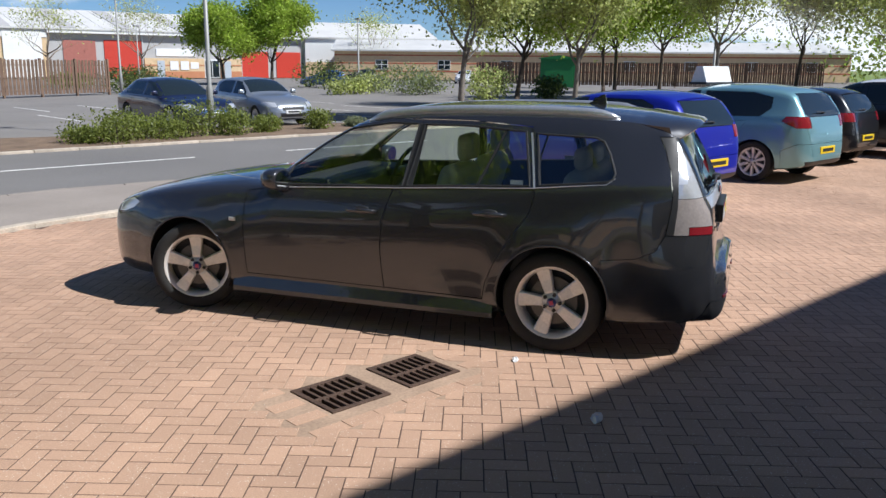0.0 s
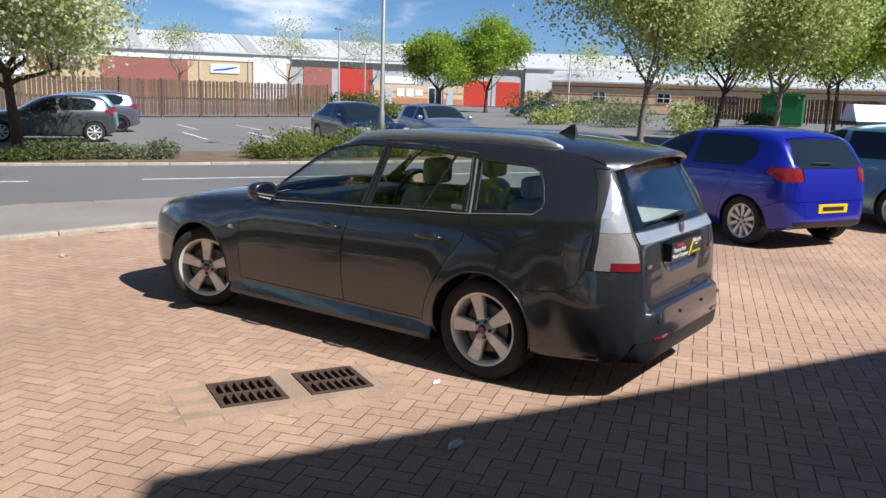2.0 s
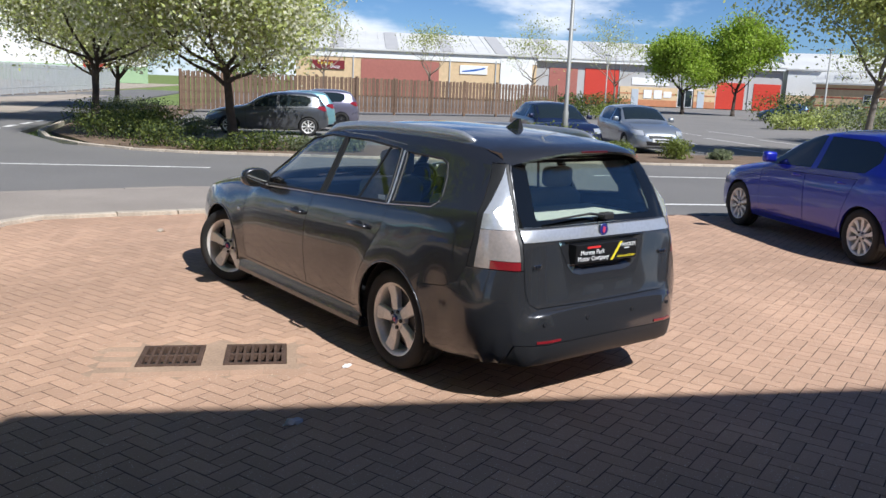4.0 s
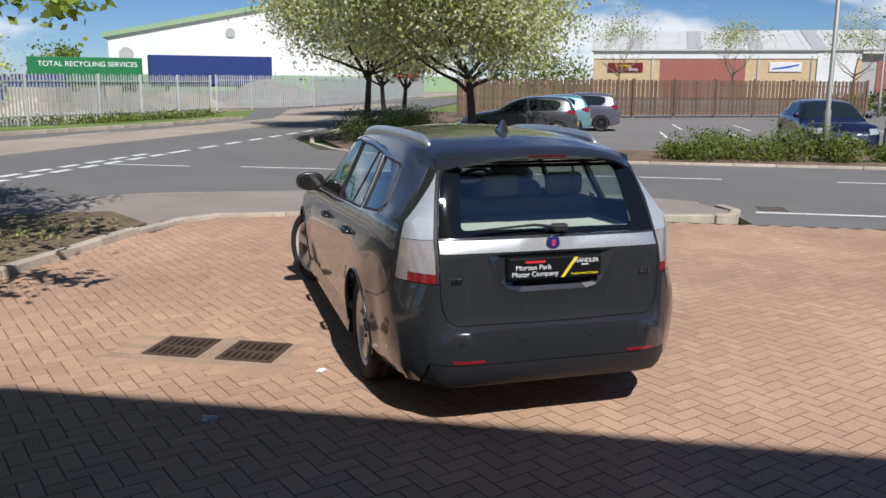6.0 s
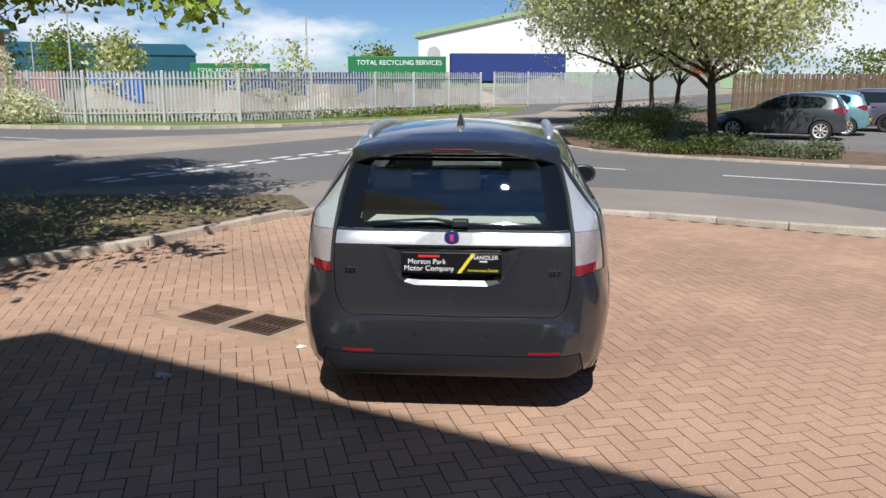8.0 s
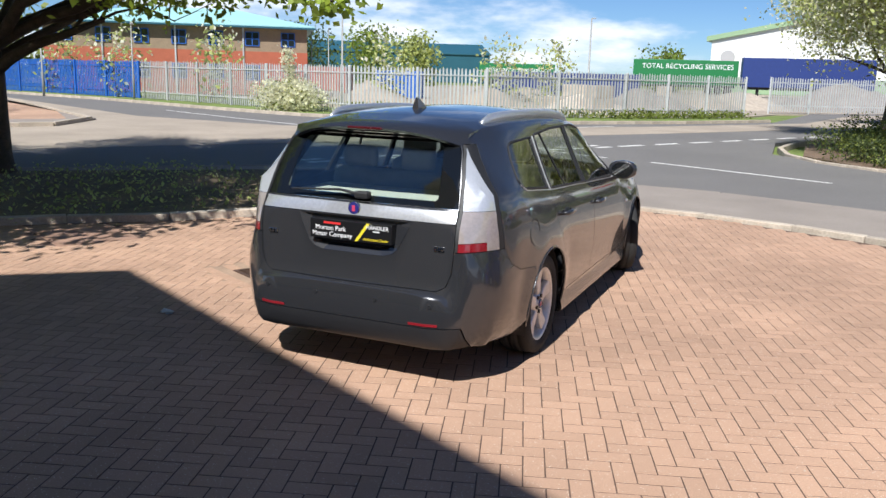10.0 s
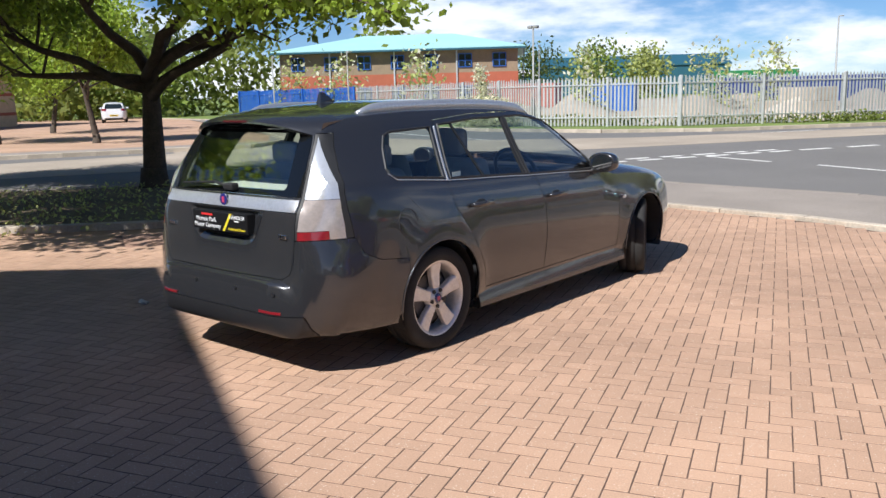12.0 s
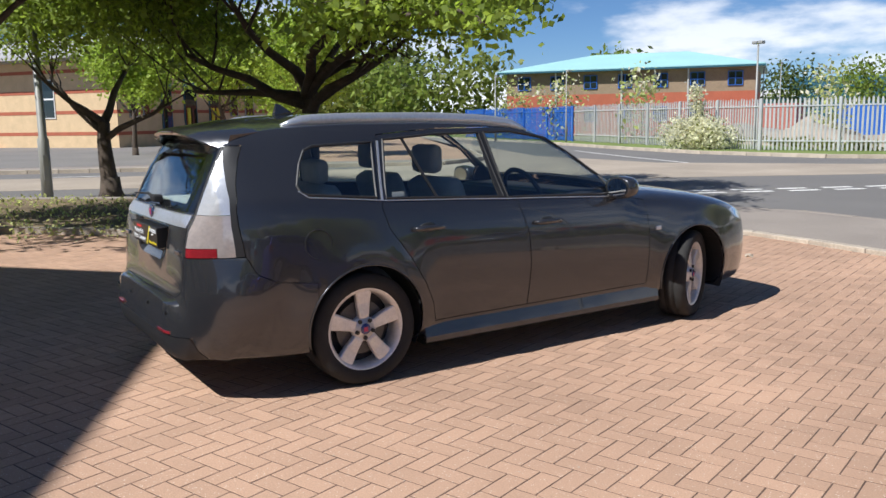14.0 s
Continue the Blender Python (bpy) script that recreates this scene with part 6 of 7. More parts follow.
# ---- fences ----
def rail_fence(name, pts, height, pitch, width, thick, mat, label, post_gap, rails=(0.3, 0.8), gap_slats=0.0, pointed=True, post=(0.05, 0.05), post_extra=0.0, single=""):
    """A fence of upright pales on rails between posts, along world points."""
    root = thing(name, pose(*pts[0]), label, "fence")
    inv = root.matrix_world.inverted()
    verts, faces = [], []
    pales = []
    for k in range(4 if single else 0):
        h, w = height + 0.016 * (k - 1.5), width / 2
        sh = [(-w, 0.06), (w, 0.06), (w, h - 0.08), (0, h), (-w, h - 0.08)] if pointed else [(-w, 0.06), (w, 0.06), (w, h), (-w, h)]
        pales.append(mesh_of("pale", slab(sh, "y", -thick / 2, thick / 2), mat))
    for a, b in zip(pts, pts[1:]):
        a, b = Vector(a), Vector(b)
        t = (b - a).normalized()
        o = Vector((-t.y, t.x, 0))
        n = int((b - a).length / pitch)
        for i in range(n):
            c = a + t * (i + 0.5) * pitch
            h = height + 0.02 * math.sin(i * 12.9)
            side = gap_slats * (1 if i % 2 else -1)
            if single:
                ob = part(single, pales[i % 4], None, root)
                ob.matrix_world = Matrix.Translation(c + o * side) @ Matrix.Rotation(math.atan2(t.y, t.x), 4, "Z") @ Matrix.Rotation(0.004 * math.sin(i * 7.7), 4, "Y")
                continue
            q = len(verts)
            w = width / 2
            lean = 0.006 * math.sin(i * 7.7)
            for dx, dz in (((-w, 0.06), (w, 0.06), (w, h - 0.08), (0, h), (-w, h - 0.08)) if pointed else ((-w, 0.06), (w, 0.06), (w, h), (0, h), (-w, h))):
                for dy in (-thick / 2, thick / 2):
                    verts.append(tuple(inv @ (c + t * (dx + lean * dz) + o * (dy + side) + Vector((0, 0, dz)))))
            faces += [tuple(q + 2 * k for k in range(5)), tuple(q + 2 * k + 1 for k in range(4, -1, -1))]
            faces += [(q + 2 * k, q + 2 * k + 1, q + 2 * ((k + 1) % 5) + 1, q + 2 * ((k + 1) % 5)) for k in range(5)]
        m = max(1, round((b - a).length / post_gap))
        for i in range(m + 1):
            c = inv @ (a + t * (b - a).length * i / m + o * (thick + 0.04))
            part("post", boxed(c.x - post[0], c.x + post[0], c.y - post[1], c.y + post[1], c.z - 0.1, c.z + height + post_extra, 0.01), mat, root)
        for z in rails:
            bm = bmesh.new()
            aa, bb = inv @ (a + o * thick), inv @ (b + o * thick)
            tube(bm, [aa + Vector((0, 0, height * z)), bb + Vector((0, 0, height * z))], 0.035, 4)
            part("rail", bm, mat, root)
    if single:
        return root
    me = bpy.data.meshes.new("pales")
    me.from_pydata(verts, [], faces)
    me.materials.append(mat)
    tagged(part("paling", me, mat, root), kind="stuff")
    return root


PAL = [(-1.1, 38.6, 0), (-5.6, 32.6, 0), (-10.2, 27.6, 0), (-15.6, 25.9, 0), (-20.5, 27.0, 0), (-31, 30.2, 0)]
rail_fence("palisade_fence", PAL, 2.0, 0.155, 0.072, 0.02, M_GALV, "galvanised steel palisade fence with pointed pales", 2.75, (0.2, 0.85), single="pale")
rail_fence("palisade_fence", [(-31, 30.2, 0), (-45.5, 33.0, 0)], 2.0, 0.155, 0.10, 0.02, M_BLUE_FENCE, "blue-painted steel palisade fence", 2.75, (0.2, 0.85))
rail_fence("palisade_fence", [(-0.5, 50, 0), (6.2, 55, 0), (24, 92, 0)], 2.1, 0.17, 0.08, 0.02, M_GALV, "galvanised steel palisade fence past the yard gate", 3.0, (0.2, 0.85))
rail_fence("timber_fence", [tuple(at(-6.6, 38.6)), tuple(at(16.0, 48.3))], 1.95, 0.125, 0.10, 0.02, M_TIMBER, "tall brown weathered timber fence", 2.4, (0.15, 0.5, 0.85), 0.03, False, (0.06, 0.06), 0.08, single="board")
rail_fence("timber_fence", [(80, 27, 0), (77, 15.5, 0), (73, -6, 0)], 2.2, 0.2, 0.16, 0.03, M_TIMBER, "brown weathered timber fence beyond the car park", 3, (0.2, 0.8), 0.03, False)


# ---- lamp posts ----
def lamp_post(p, h, label, heads=1, arm=0.5, turn=0.0, r=0.06):
    ob = thing("street_lamp", pose(p[0], p[1], -0.04, 0, 0, turn), label, "lamp post", "lamp posts")
    bm = bmesh.new()
    tube(bm, [(0, 0, -0.1), (0, 0, 1.2), (0, 0, 1.25), (0, 0, h)], [r * 1.35, r * 1.35, r, r * 0.65], 10)
    part("pole", bm, M_POST, ob, smooth=True)
    for i in range(heads):
        sg = 1 if i == 0 else -1
        bm = bmesh.new()
        box(bm, *sorted((0.02 * sg, (0.02 + arm) * sg)), -0.11, 0.11, h - 0.05, h + 0.07, 0.03)
        part("lamp_head", bm, M_POST, ob)
        part("door", boxed(r * 1.2, r * 1.45, -0.05, 0.05, 0.4, 0.9, 0.004), M_POST, ob) if i == 0 else None
    return ob


a5 = at(6.1, 16.9)
lamp_post(a5, 8.0, "tall grey steel lamp post in a planting bed", r=0.062)
lamp_post((-16.4, 26.6), 4.2, "grey lamp post with a boxy head on the verge", 2, 0.22, r=0.05)
lamp_post((-13.6, 0.45), 6.0, "grey steel lamp post in the soil bed", r=0.08)
p2 = at(16.6, 48.0)
lamp_post(p2, 5.6, "grey lamp post beside the timber fence", 2, 0.3, r=0.07)
lamp_post((62.6, 56.1), 5.4, "grey lamp post in the car park", 2, 0.35, r=0.07)
lamp_post((60, 31), 5.6, "grey lamp post with twin heads in the car park", 2, 0.4, r=0.08)
lamp_post((66, 2.5), 11.0, "tall grey lamp post beyond the parked cars", 1, 0.5, r=0.1)
lamp_post((-30.5, 29.2), 3.9, "thin grey lamp post by the fence", 1, 0.25, 90, r=0.04)
lamp_post((-37, 29.2), 3.9, "thin grey lamp post by the blue fence", 1, 0.2, 90, r=0.05)
lamp_post((-24.5, 100), 9.0, "floodlight mast in the yard", 1, 0.5, r=0.12)
lamp_post((-29, 46), 4.6, "pale pole behind the steel fence", 1, 0.05, r=0.04)
lamp_post((-31, 47), 4.6, "pale pole behind the steel fence", 1, 0.05, r=0.04)


# ---- buildings ----
def window_unit(parent, x, z, w, h, y=-0.06, mat=None, bars=True):
    """A window standing proud of a wall face that looks to -y."""
    fr = part("window", boxed(x - w / 2, x + w / 2, y, 0.02, z, z + h, 0.01), mat or M_WHITE, parent)
    part("pane", boxed(x - w / 2 + 0.06, x + w / 2 - 0.06, y - 0.006, y + 0.01, z + 0.06, z + h - 0.06), M_DARKGLASS, fr)
    if bars:
        part("glazing_bar", boxed(x - 0.03, x + 0.03, y - 0.018, y, z + 0.05, z + h - 0.05), mat or M_WHITE, fr)
        part("glazing_bar", boxed(x - w / 2, x + w / 2, y - 0.02, y, z + h * 0.5 - 0.03, z + h * 0.5 + 0.03), mat or M_WHITE, fr)
    return fr


def facing(a, b):
    """The pose of a wall from a to b: x along it, -y out of it."""
    d = Vector(b) - Vector(a)
    return pose(a[0], a[1], 0, 0, 0, math.degrees(math.atan2(d.y, d.x))), d.length


def pitched(parent, name, x0, x1, y0, y1, z0, z1, mat, over=0.4, thick=0.15, hip=0.0, ridge=0.5):
    """A roof with its ridge along x."""
    bm = bmesh.new()
    yr = y0 + (y1 - y0) * ridge
    lo = [(x0 - over, y0 - over, z0), (x1 + over, y0 - over, z0), (x1 + over, y1 + over, z0), (x0 - over, y1 + over, z0)]
    hi = [(x0 - over + hip, yr, z1), (x1 + over - hip, yr, z1)]
    v = [bm.verts.new(p) for p in lo + hi]
    u = [bm.verts.new((p[0], p[1], p[2] - thick)) for p in lo]
    for f in ((0, 1, 5, 4), (1, 2, 5), (2, 3, 4, 5), (3, 0, 4)):
        bm.faces.new([v[i] for i in f])
    bm.faces.new(u[::-1])
    for i in range(4):
        j = (i + 1) % 4
        bm.faces.new((u[i], u[j], v[j], v[i]))
    bmesh.ops.recalc_face_normals(bm, faces=bm.faces)
    return part(name, bm, mat, parent)


# two-storey brick office with a pale teal roof
m, ln = facing((-44.0, 35.5), (-30.2, 45.2))
b = thing("brick_office", m, "two-storey red and brown brick office with pale teal roof", "building")
part("lower_wall", boxed(0, ln, 0, 13, 0, 2.9), M_BRICK_RED, b, "red brick lower wall")
part("upper_wall", boxed(0.02, ln - 0.02, 0.02, 12.98, 2.9, 4.5), M_BRICK_BROWN, b, "brown brick upper wall")
pitched(b, "roof", 0, ln, 0, 13, 4.62, 6.0, M_ROOF_TEAL, 0.5, 0.16, 5.5)
part("gutter", boxed(-0.55, ln + 0.55, -0.62, -0.48, 4.42, 4.56, 0.02), M_TEAL, b)
for i in range(7):
    window_unit(b, 1.3 + i * (ln - 2.6) / 6, 3.25, 0.95, 0.95, mat=M_BLUE_FENCE)
    window_unit(b, 1.3 + i * (ln - 2.6) / 6, 1.0, 0.95, 1.0, mat=M_BLUE_FENCE)
for x in (3.6, 8.2, 12.6):
    part("downpipe", boxed(x - 0.05, x + 0.05, -0.1, 0.0, 0, 4.5), M_GALV, b)
wing = part("end_wall", boxed(-0.012, 0.0, 0.0, 12.9, 2.9, 4.49), M_BRICK_BROWN, b)
for i in range(4):
    f = part("window", boxed(-0.07, 0.0, 2.0 + i * 2.8, 2.9 + i * 2.8, 3.25, 4.2, 0.01), M_BLUE_FENCE, b)
    part("pane", boxed(-0.08, -0.06, 2.06 + i * 2.8, 2.84 + i * 2.8, 3.31, 4.14), M_DARKGLASS, f)

# buff-brick unit across the road
b = thing("buff_unit", pose(-46.2, 9.0, 0, 0, 0, 32.7), "single-storey buff brick unit with red brick bands", "building")
part("wall", boxed(-30, 0, 0, 14.5, 0, 5.2), M_BRICK_BUFF, b, "buff brick wall")
for z in (0.75, 2.0, 3.2, 4.4):
    part("brick_band", boxed(-30, 0.015, -0.015, 14.52, z, z + 0.2), M_BRICK_RED, b, "red brick band")
pitched(b, "roof", -30, 0, 0, 14.5, 5.35, 7.4, M_CLAD_GREY, 1.4, 0.2, 5.0)
part("soffit", boxed(-30.9, 0.9, -0.9, 15.4, 5.08, 5.16), M_POST, b)
for x in (-5.6, -11, -17, -23):
    f = window_unit(b, x, 1.75, 1.55, 2.3, bars=False)
    part("glazing_bar", boxed(x - 0.75, x + 0.75, -0.085, -0.055, 2.85, 2.95), M_WHITE, f)
for i, (y0, y1, z0, z1) in enumerate(((0.9, 1.6, 1.75, 4.1), (2.0, 2.6, 1.75, 4.1), (3.6, 4.5, 0.0, 4.1), (5.6, 6.8, 0.0, 4.1), (8.0, 9.2, 0.0, 4.1), (10.2, 11.0, 1.75, 4.1), (11.8, 12.8, 1.75, 4.1))):
    f = part("side_window", boxed(0.0, 0.07, y0, y1, z0, z1, 0.01), M_TEAL if z0 == 0 else M_POST, b)
    part("pane", boxed(0.05, 0.085, y0 + 0.08, y1 - 0.08, z0 + 0.08, z1 - 0.08), M_DARKGLASS, f)
for y in (4.9, 7.2, 7.7):
    bm = bmesh.new()
    tube(bm, [(1.0, y, 0), (1.0, y, 2.3)], 0.10, 8)
    part("bollard", bm, M_INK_YELLOW, b, "yellow bollard")

# white warehouse with green trim
b = thing("white_warehouse", pose(-14.5, 138, 0, 0, 0, -2), "large white warehouse with pale green roof edge", "building")
bm = bmesh.new()
gab = [(0, 0), (56, 0), (56, 8.2), (27, 13.6), (0, 8.2)]
v0, v1 = [bm.verts.new((x, 0, z)) for x, z in gab], [bm.verts.new((x, 60, z)) for x, z in gab]
bm.faces.new(v0)
bm.faces.new(v1[::-1])
for i in range(5):
    j = (i + 1) % 5
    bm.faces.new((v0[i], v1[i], v1[j], v0[j]))
bmesh.ops.recalc_face_normals(bm, faces=bm.faces)
part("wall", bm, M_CLAD_WHITE, b, "white clad gable wall")
for x0, z0, x1, z1 in ((-0.8, 8.05, 27, 13.6), (56.8, 8.05, 27, 13.6)):
    bm = bmesh.new()
    vs = [bm.verts.new(p) for p in ((x0, -0.5, z0), (x1, -0.5, z1), (x1, -0.5, z1 + 0.75), (x0, -0.5, z0 + 0.75), (x0, 60, z0), (x1, 60, z1), (x1, 60, z1 + 0.75), (x0, 60, z0 + 0.75))]
    for f in ((0, 1, 2, 3), (4, 5, 6, 7), (0, 1, 5, 4), (3, 2, 6, 7), (0, 3, 7, 4), (1, 2, 6, 5)):
        bm.faces.new([vs[i] for i in f])
    bmesh.ops.recalc_face_normals(bm, faces=bm.faces)
    part("roof", bm, M_GREEN_TRIM, b, "pale green roof edge")
part("base_band", boxed(-0.05, 56.05, -0.08, 0, 0, 2.6), M_GREEN_TRIM, b, "pale green lower band")
for x, z, r in ((2.6, 5.6, 1.1), (18.5, 9.2, 0.75)):
    bm = bmesh.new()
    bmesh.ops.create_cone(bm, cap_ends=True, segments=24, radius1=r, radius2=r, depth=0.2, matrix=Matrix.Translation((x, -0.1, z)) @ Matrix.Rotation(math.pi / 2, 4, "X"))
    part("round_vent", bm, M_CLAD_GREY, b)
part("panel_frame", boxed(18, 23.5, -0.06, 0, 4.5, 6.6, 0.05), M_CLAD_WHITE, b)

# teal shed far off
m, ln = facing((-107, 160), (-69, 182))
b = thing("teal_shed", m, "long dark teal industrial shed with pale roof", "building")
part("wall", boxed(0, ln, 0, 30, 0, 6.4), M_TEAL, b)
pitched(b, "roof", 0, ln, 0, 30, 6.5, 9.2, M_TEAL, 0.3, 0.2, 0, 0.5)
m, ln = facing((-118, 148), (-104, 158))
b = thing("pale_shed", m, "low pale-roofed industrial shed", "building")
part("wall", boxed(0, ln, 0, 20, 0, 4.8), M_TEAL, b)
pitched(b, "roof", 0, ln, 0, 20, 4.9, 6.4, M_ROOF_LIGHT, 0.3, 0.2)


# trailers
def trailer(a, b2, top, mat, label, words=""):
    m, ln = facing(a, b2)
    t = thing("trailer", m, label, "trailer")
    part("body", boxed(0, ln, 0, 2.5, 1.2, top, 0.05), mat, t)
    part("end_doors", boxed(ln, ln + 0.06, 0.05, 2.45, 1.25, top - 0.05, 0.02), M_WHITE, t, "white end doors")
    part("chassis", boxed(0.2, ln - 0.2, 0.4, 2.1, 0.9, 1.2), M_DASH, t)
    for x in (ln - 1.2, ln - 2.5, ln - 3.8):
        for y in (0.35, 2.15):
            bm = bmesh.new()
            bmesh.ops.create_cone(bm, cap_ends=True, segments=20, radius1=0.5, radius2=0.5, depth=0.35, matrix=Matrix.Translation((x, y, 0.5)) @ Matrix.Rotation(math.pi / 2, 4, "X"))
            part("wheel", bm, M_RUBBER, t)
    part("landing_leg", boxed(2.0, 2.2, 0.5, 2.0, 0, 1.2), M_DASH, t)
    if words:
        lettering("side_lettering", words, ln * 0.066, M_INK_WHITE, Matrix.Translation((ln * 0.52, -0.02, top - 1.25)) @ Matrix.Rotation(math.pi / 2, 4, "X"), t, 0.01)
    return t


trailer((-23.3, 121.2), (-8.9, 124.1), 4.75, M_GREEN_TRAILER, "green curtain-sided trailer with white lettering", "TOTAL RECYCLING SERVICES")
trailer((-7.1, 109.2), (8.2, 112.0), 4.85, M_NAVY, "navy blue curtain-sided trailer")
trailer((-45.5, 116), (-34.7, 119.7), 3.65, M_GREEN_TRAILER, "green trailer with white lettering in the yard", "TOTAL RECYCLING SERVICES")
t = thing("red_skip", pose(22, 92, 0, 0, 0, -20), "red metal skip on the grass past the fence", "container")
part("body", boxed(-1.3, 1.3, -1.5, 1.5, 0.2, 3.0, 0.06), M_RED_DOOR, t)
part("base", boxed(-1.2, 1.2, -1.4, 1.4, 0, 0.2), M_DASH, t)
for x, y, w, h, mt, nm, lb in ((-16, 60, 11, 2.1, M_NAVY, "shipping_container", "dark blue shipping container in the yard"), (-29, 44, 5, 2.0, M_PINK_DOOR, "shipping_container", "faded pink container in the yard"),
                               (-26.5, 52, 3.4, 1.9, M_BLUE_FENCE, "shipping_container", "faded blue shipping container in the yard")):
    t = thing(nm, pose(x, y, 0, 0, 0, 20), lb, "container")
    part("body", boxed(-w / 2, w / 2, -1.2, 1.2, -0.1, h, 0.04), mt, t)
    for k in range(int(w * 3)):
        part("corrugation", boxed(-w / 2 + k / 3 + 0.1, -w / 2 + k / 3 + 0.22, -1.24, -1.2, 0.3, h - 0.2), mt, t) if k % 2 else None
for i, (x, y, r, h, mt) in enumerate(((-13.0, 34.5, 3.6, 1.2, M_DUST), (-7, 44, 3.6, 1.3, M_FOOTWAY), (-18.5, 33, 3.0, 1.1, M_DUST), (-9.0, 39, 2.6, 1.2, M_KERB), (-23.5, 35.5, 3.2, 1.0, M_FOOTWAY), (-4.5, 48, 3.0, 1.0, M_DUST), (-14, 44, 4.5, 1.1, M_DUST), (4, 66, 5.0, 1.9, M_FOOTWAY), (-3, 58, 3.5, 1.2, M_KERB), (-21, 38, 2.4, 1.4, M_DUST))):
    rng = np.random.default_rng(500 + i)
    bm = bmesh.new()
    bmesh.ops.create_grid(bm, x_segments=24, y_segments=24, size=r)
    for v in bm.verts:
        q = v.co.xy.length / r
        v.co.z = max(0, h * (1 - q) ** 0.8 if q < 1 else 0) * (1 + 0.3 * noise.noise(v.co * 0.8 + Vector((i, 0, 0)))) - 0.07 + 0.08 * noise.noise(v.co * 3)
    ob = part("rubble_heap", bm, mt, smooth=True)
    ob.location = (x, y, 0)
    tagged(ob, "heap of pale rubble and gravel in the yard", "rubble", kind="stuff")
for i, (x, y) in enumerate(((-14.5, 37), (-9.5, 38.5), (-10.5, 39.5), (-8, 37.6), (-18.5, 33), (-6.3, 47))):
    t = thing("concrete_block", pose(x, y, 0, 0, 0, 20 * i), "large pale concrete block standing in the yard", "block", "concrete blocks")
    part("block", boxed(-0.8, 0.8, -0.4, 0.4, -0.06, 0.75, 0.03), M_KERB, t)
    part("block", boxed(-0.6, 0.7, -0.4, 0.4, 0.75, 1.4, 0.03), M_KERB, t) if i % 2 else None

# retail units
m, ln = facing(tuple(at(-0.3, 105)), tuple(at(64.5, 99.85)))
b = thing("retail_units", m, "row of buff brick retail units with red shutters", "building")
part("wall", boxed(0, 31, 0, 24, 0, 5.3), M_BRICK_BUFF, b, "buff brick wall")
# the grey here also holds the shade that the eaves throw on this wall
part("wall", boxed(31, ln, 0.4, 24, 0, 5.3), M_CLAD_GREY, b, "grey clad wall with the shade under the eaves in its colour")
part("upper_cladding", boxed(-0.05, 31, -0.1, 0.0, 4.75, 5.7), M_CLAD_WHITE, b, "pale metal cladding above the shops")
part("fascia", boxed(31.02, ln + 0.05, -0.3, 0.38, 5.3, 5.75, 0.04), M_CLAD_WHITE, b, "pale metal eaves")
part("pillar", boxed(26.2, 30.4, -0.16, -0.1, 0, 5.7), M_CLAD_WHITE, b, "white clad pillar")
roof = pitched(b, "roof", 0, ln, 0, 24, 5.85, 8.7, M_ROOF_LIGHT, 0.4, 0.16)
for k in range(9):
    x0 = 4.2 + k * 7.1
    bm = bmesh.new()
    q = [(x0, -0.2, 5.92), (x0 + 1.7, -0.2, 5.92), (x0 + 1.7, 11.4, 8.60), (x0, 11.4, 8.60)]
    lo, hi = [bm.verts.new(p) for p in q], [bm.verts.new((p[0], p[1], p[2] + 0.05)) for p in q]
    bm.faces.new(hi)
    for e in range(4):
        bm.faces.new((lo[e], lo[(e + 1) % 4], hi[(e + 1) % 4], hi[e]))
    bmesh.ops.recalc_face_normals(bm, faces=bm.faces)
    part("rooflight", bm, M_CLAD_GREY, roof, "dull grey rooflight strip")
for k in range(40):
    x0 = 0.8 + k * 1.6
    bm = bmesh.new()
    tube(bm, [(x0, -0.3, 5.88), (x0, 11.7, 8.66)], 0.035, 4)
    part("roof_rib", bm, M_ROOF_LIGHT, roof)
for x0, x1, y0, z1, mt in ((8.2, 18.2, 0.0, 4.6, M_PINK_DOOR), (32.8, 36.6, 0.4, 4.5, M_PINK_DOOR), (37.6, 42.2, 0.4, 4.6, M_RED_DOOR), (55.8, 59.7, 0.4, 3.5, M_RED_DOOR), (61.0, 64.8, 0.4, 3.5, M_RED_DOOR)):
    d = part("shutter", boxed(x0, x1, y0 - 0.08, y0 + 0.02, 0, z1), mt, b, "roller shutter")
    for z in range(1, int(z1 / 0.42)):
        part("slat", boxed(x0, x1, y0 - 0.095, y0 - 0.08, z * 0.42, z * 0.42 + 0.05), mt, d)
for x0, x1 in ((42.4, 50.3), (52.6, 55.6)):
    w = part("low_wall", boxed(x0, x1, 0.1, 0.4, 0.0, 2.5), M_BRICK_BUFF, b, "low buff brick shop front")
    part("brick_base", boxed(x0, x1, 0.07, 0.1, 0.0, 0.85), M_BRICK_BAND, w, "orange brick base")
    part("brick_band", boxed(x0, x1, 0.06, 0.1, 1.55, 1.7), M_BRICK_BAND, w)
for x in (46.2, 47.6):
    window_unit(b, x, 1.05, 1.1, 1.1, y=0.03, bars=False)
part("notice", boxed(48.4, 49.5, 0.05, 0.1, 1.2, 2.0, 0.01), M_WHITE, b, "white notice board")
f = part("shop_door", boxed(50.4, 52.5, 0.25, 0.42, 0, 2.4, 0.02), M_WHITE, b, "white framed glazed shop door")
for x0 in (50.5, 51.5):
    part("pane", boxed(x0, x0 + 0.9, 0.22, 0.26, 0.1, 2.25), M_DARKGLASS, f)
for x0 in (44.0, 53.1):
    part("side_door", boxed(x0, x0 + 0.95, 0.04, 0.12, 0, 2.2, 0.01), M_POST_PALE, b, "pale blue-grey door")
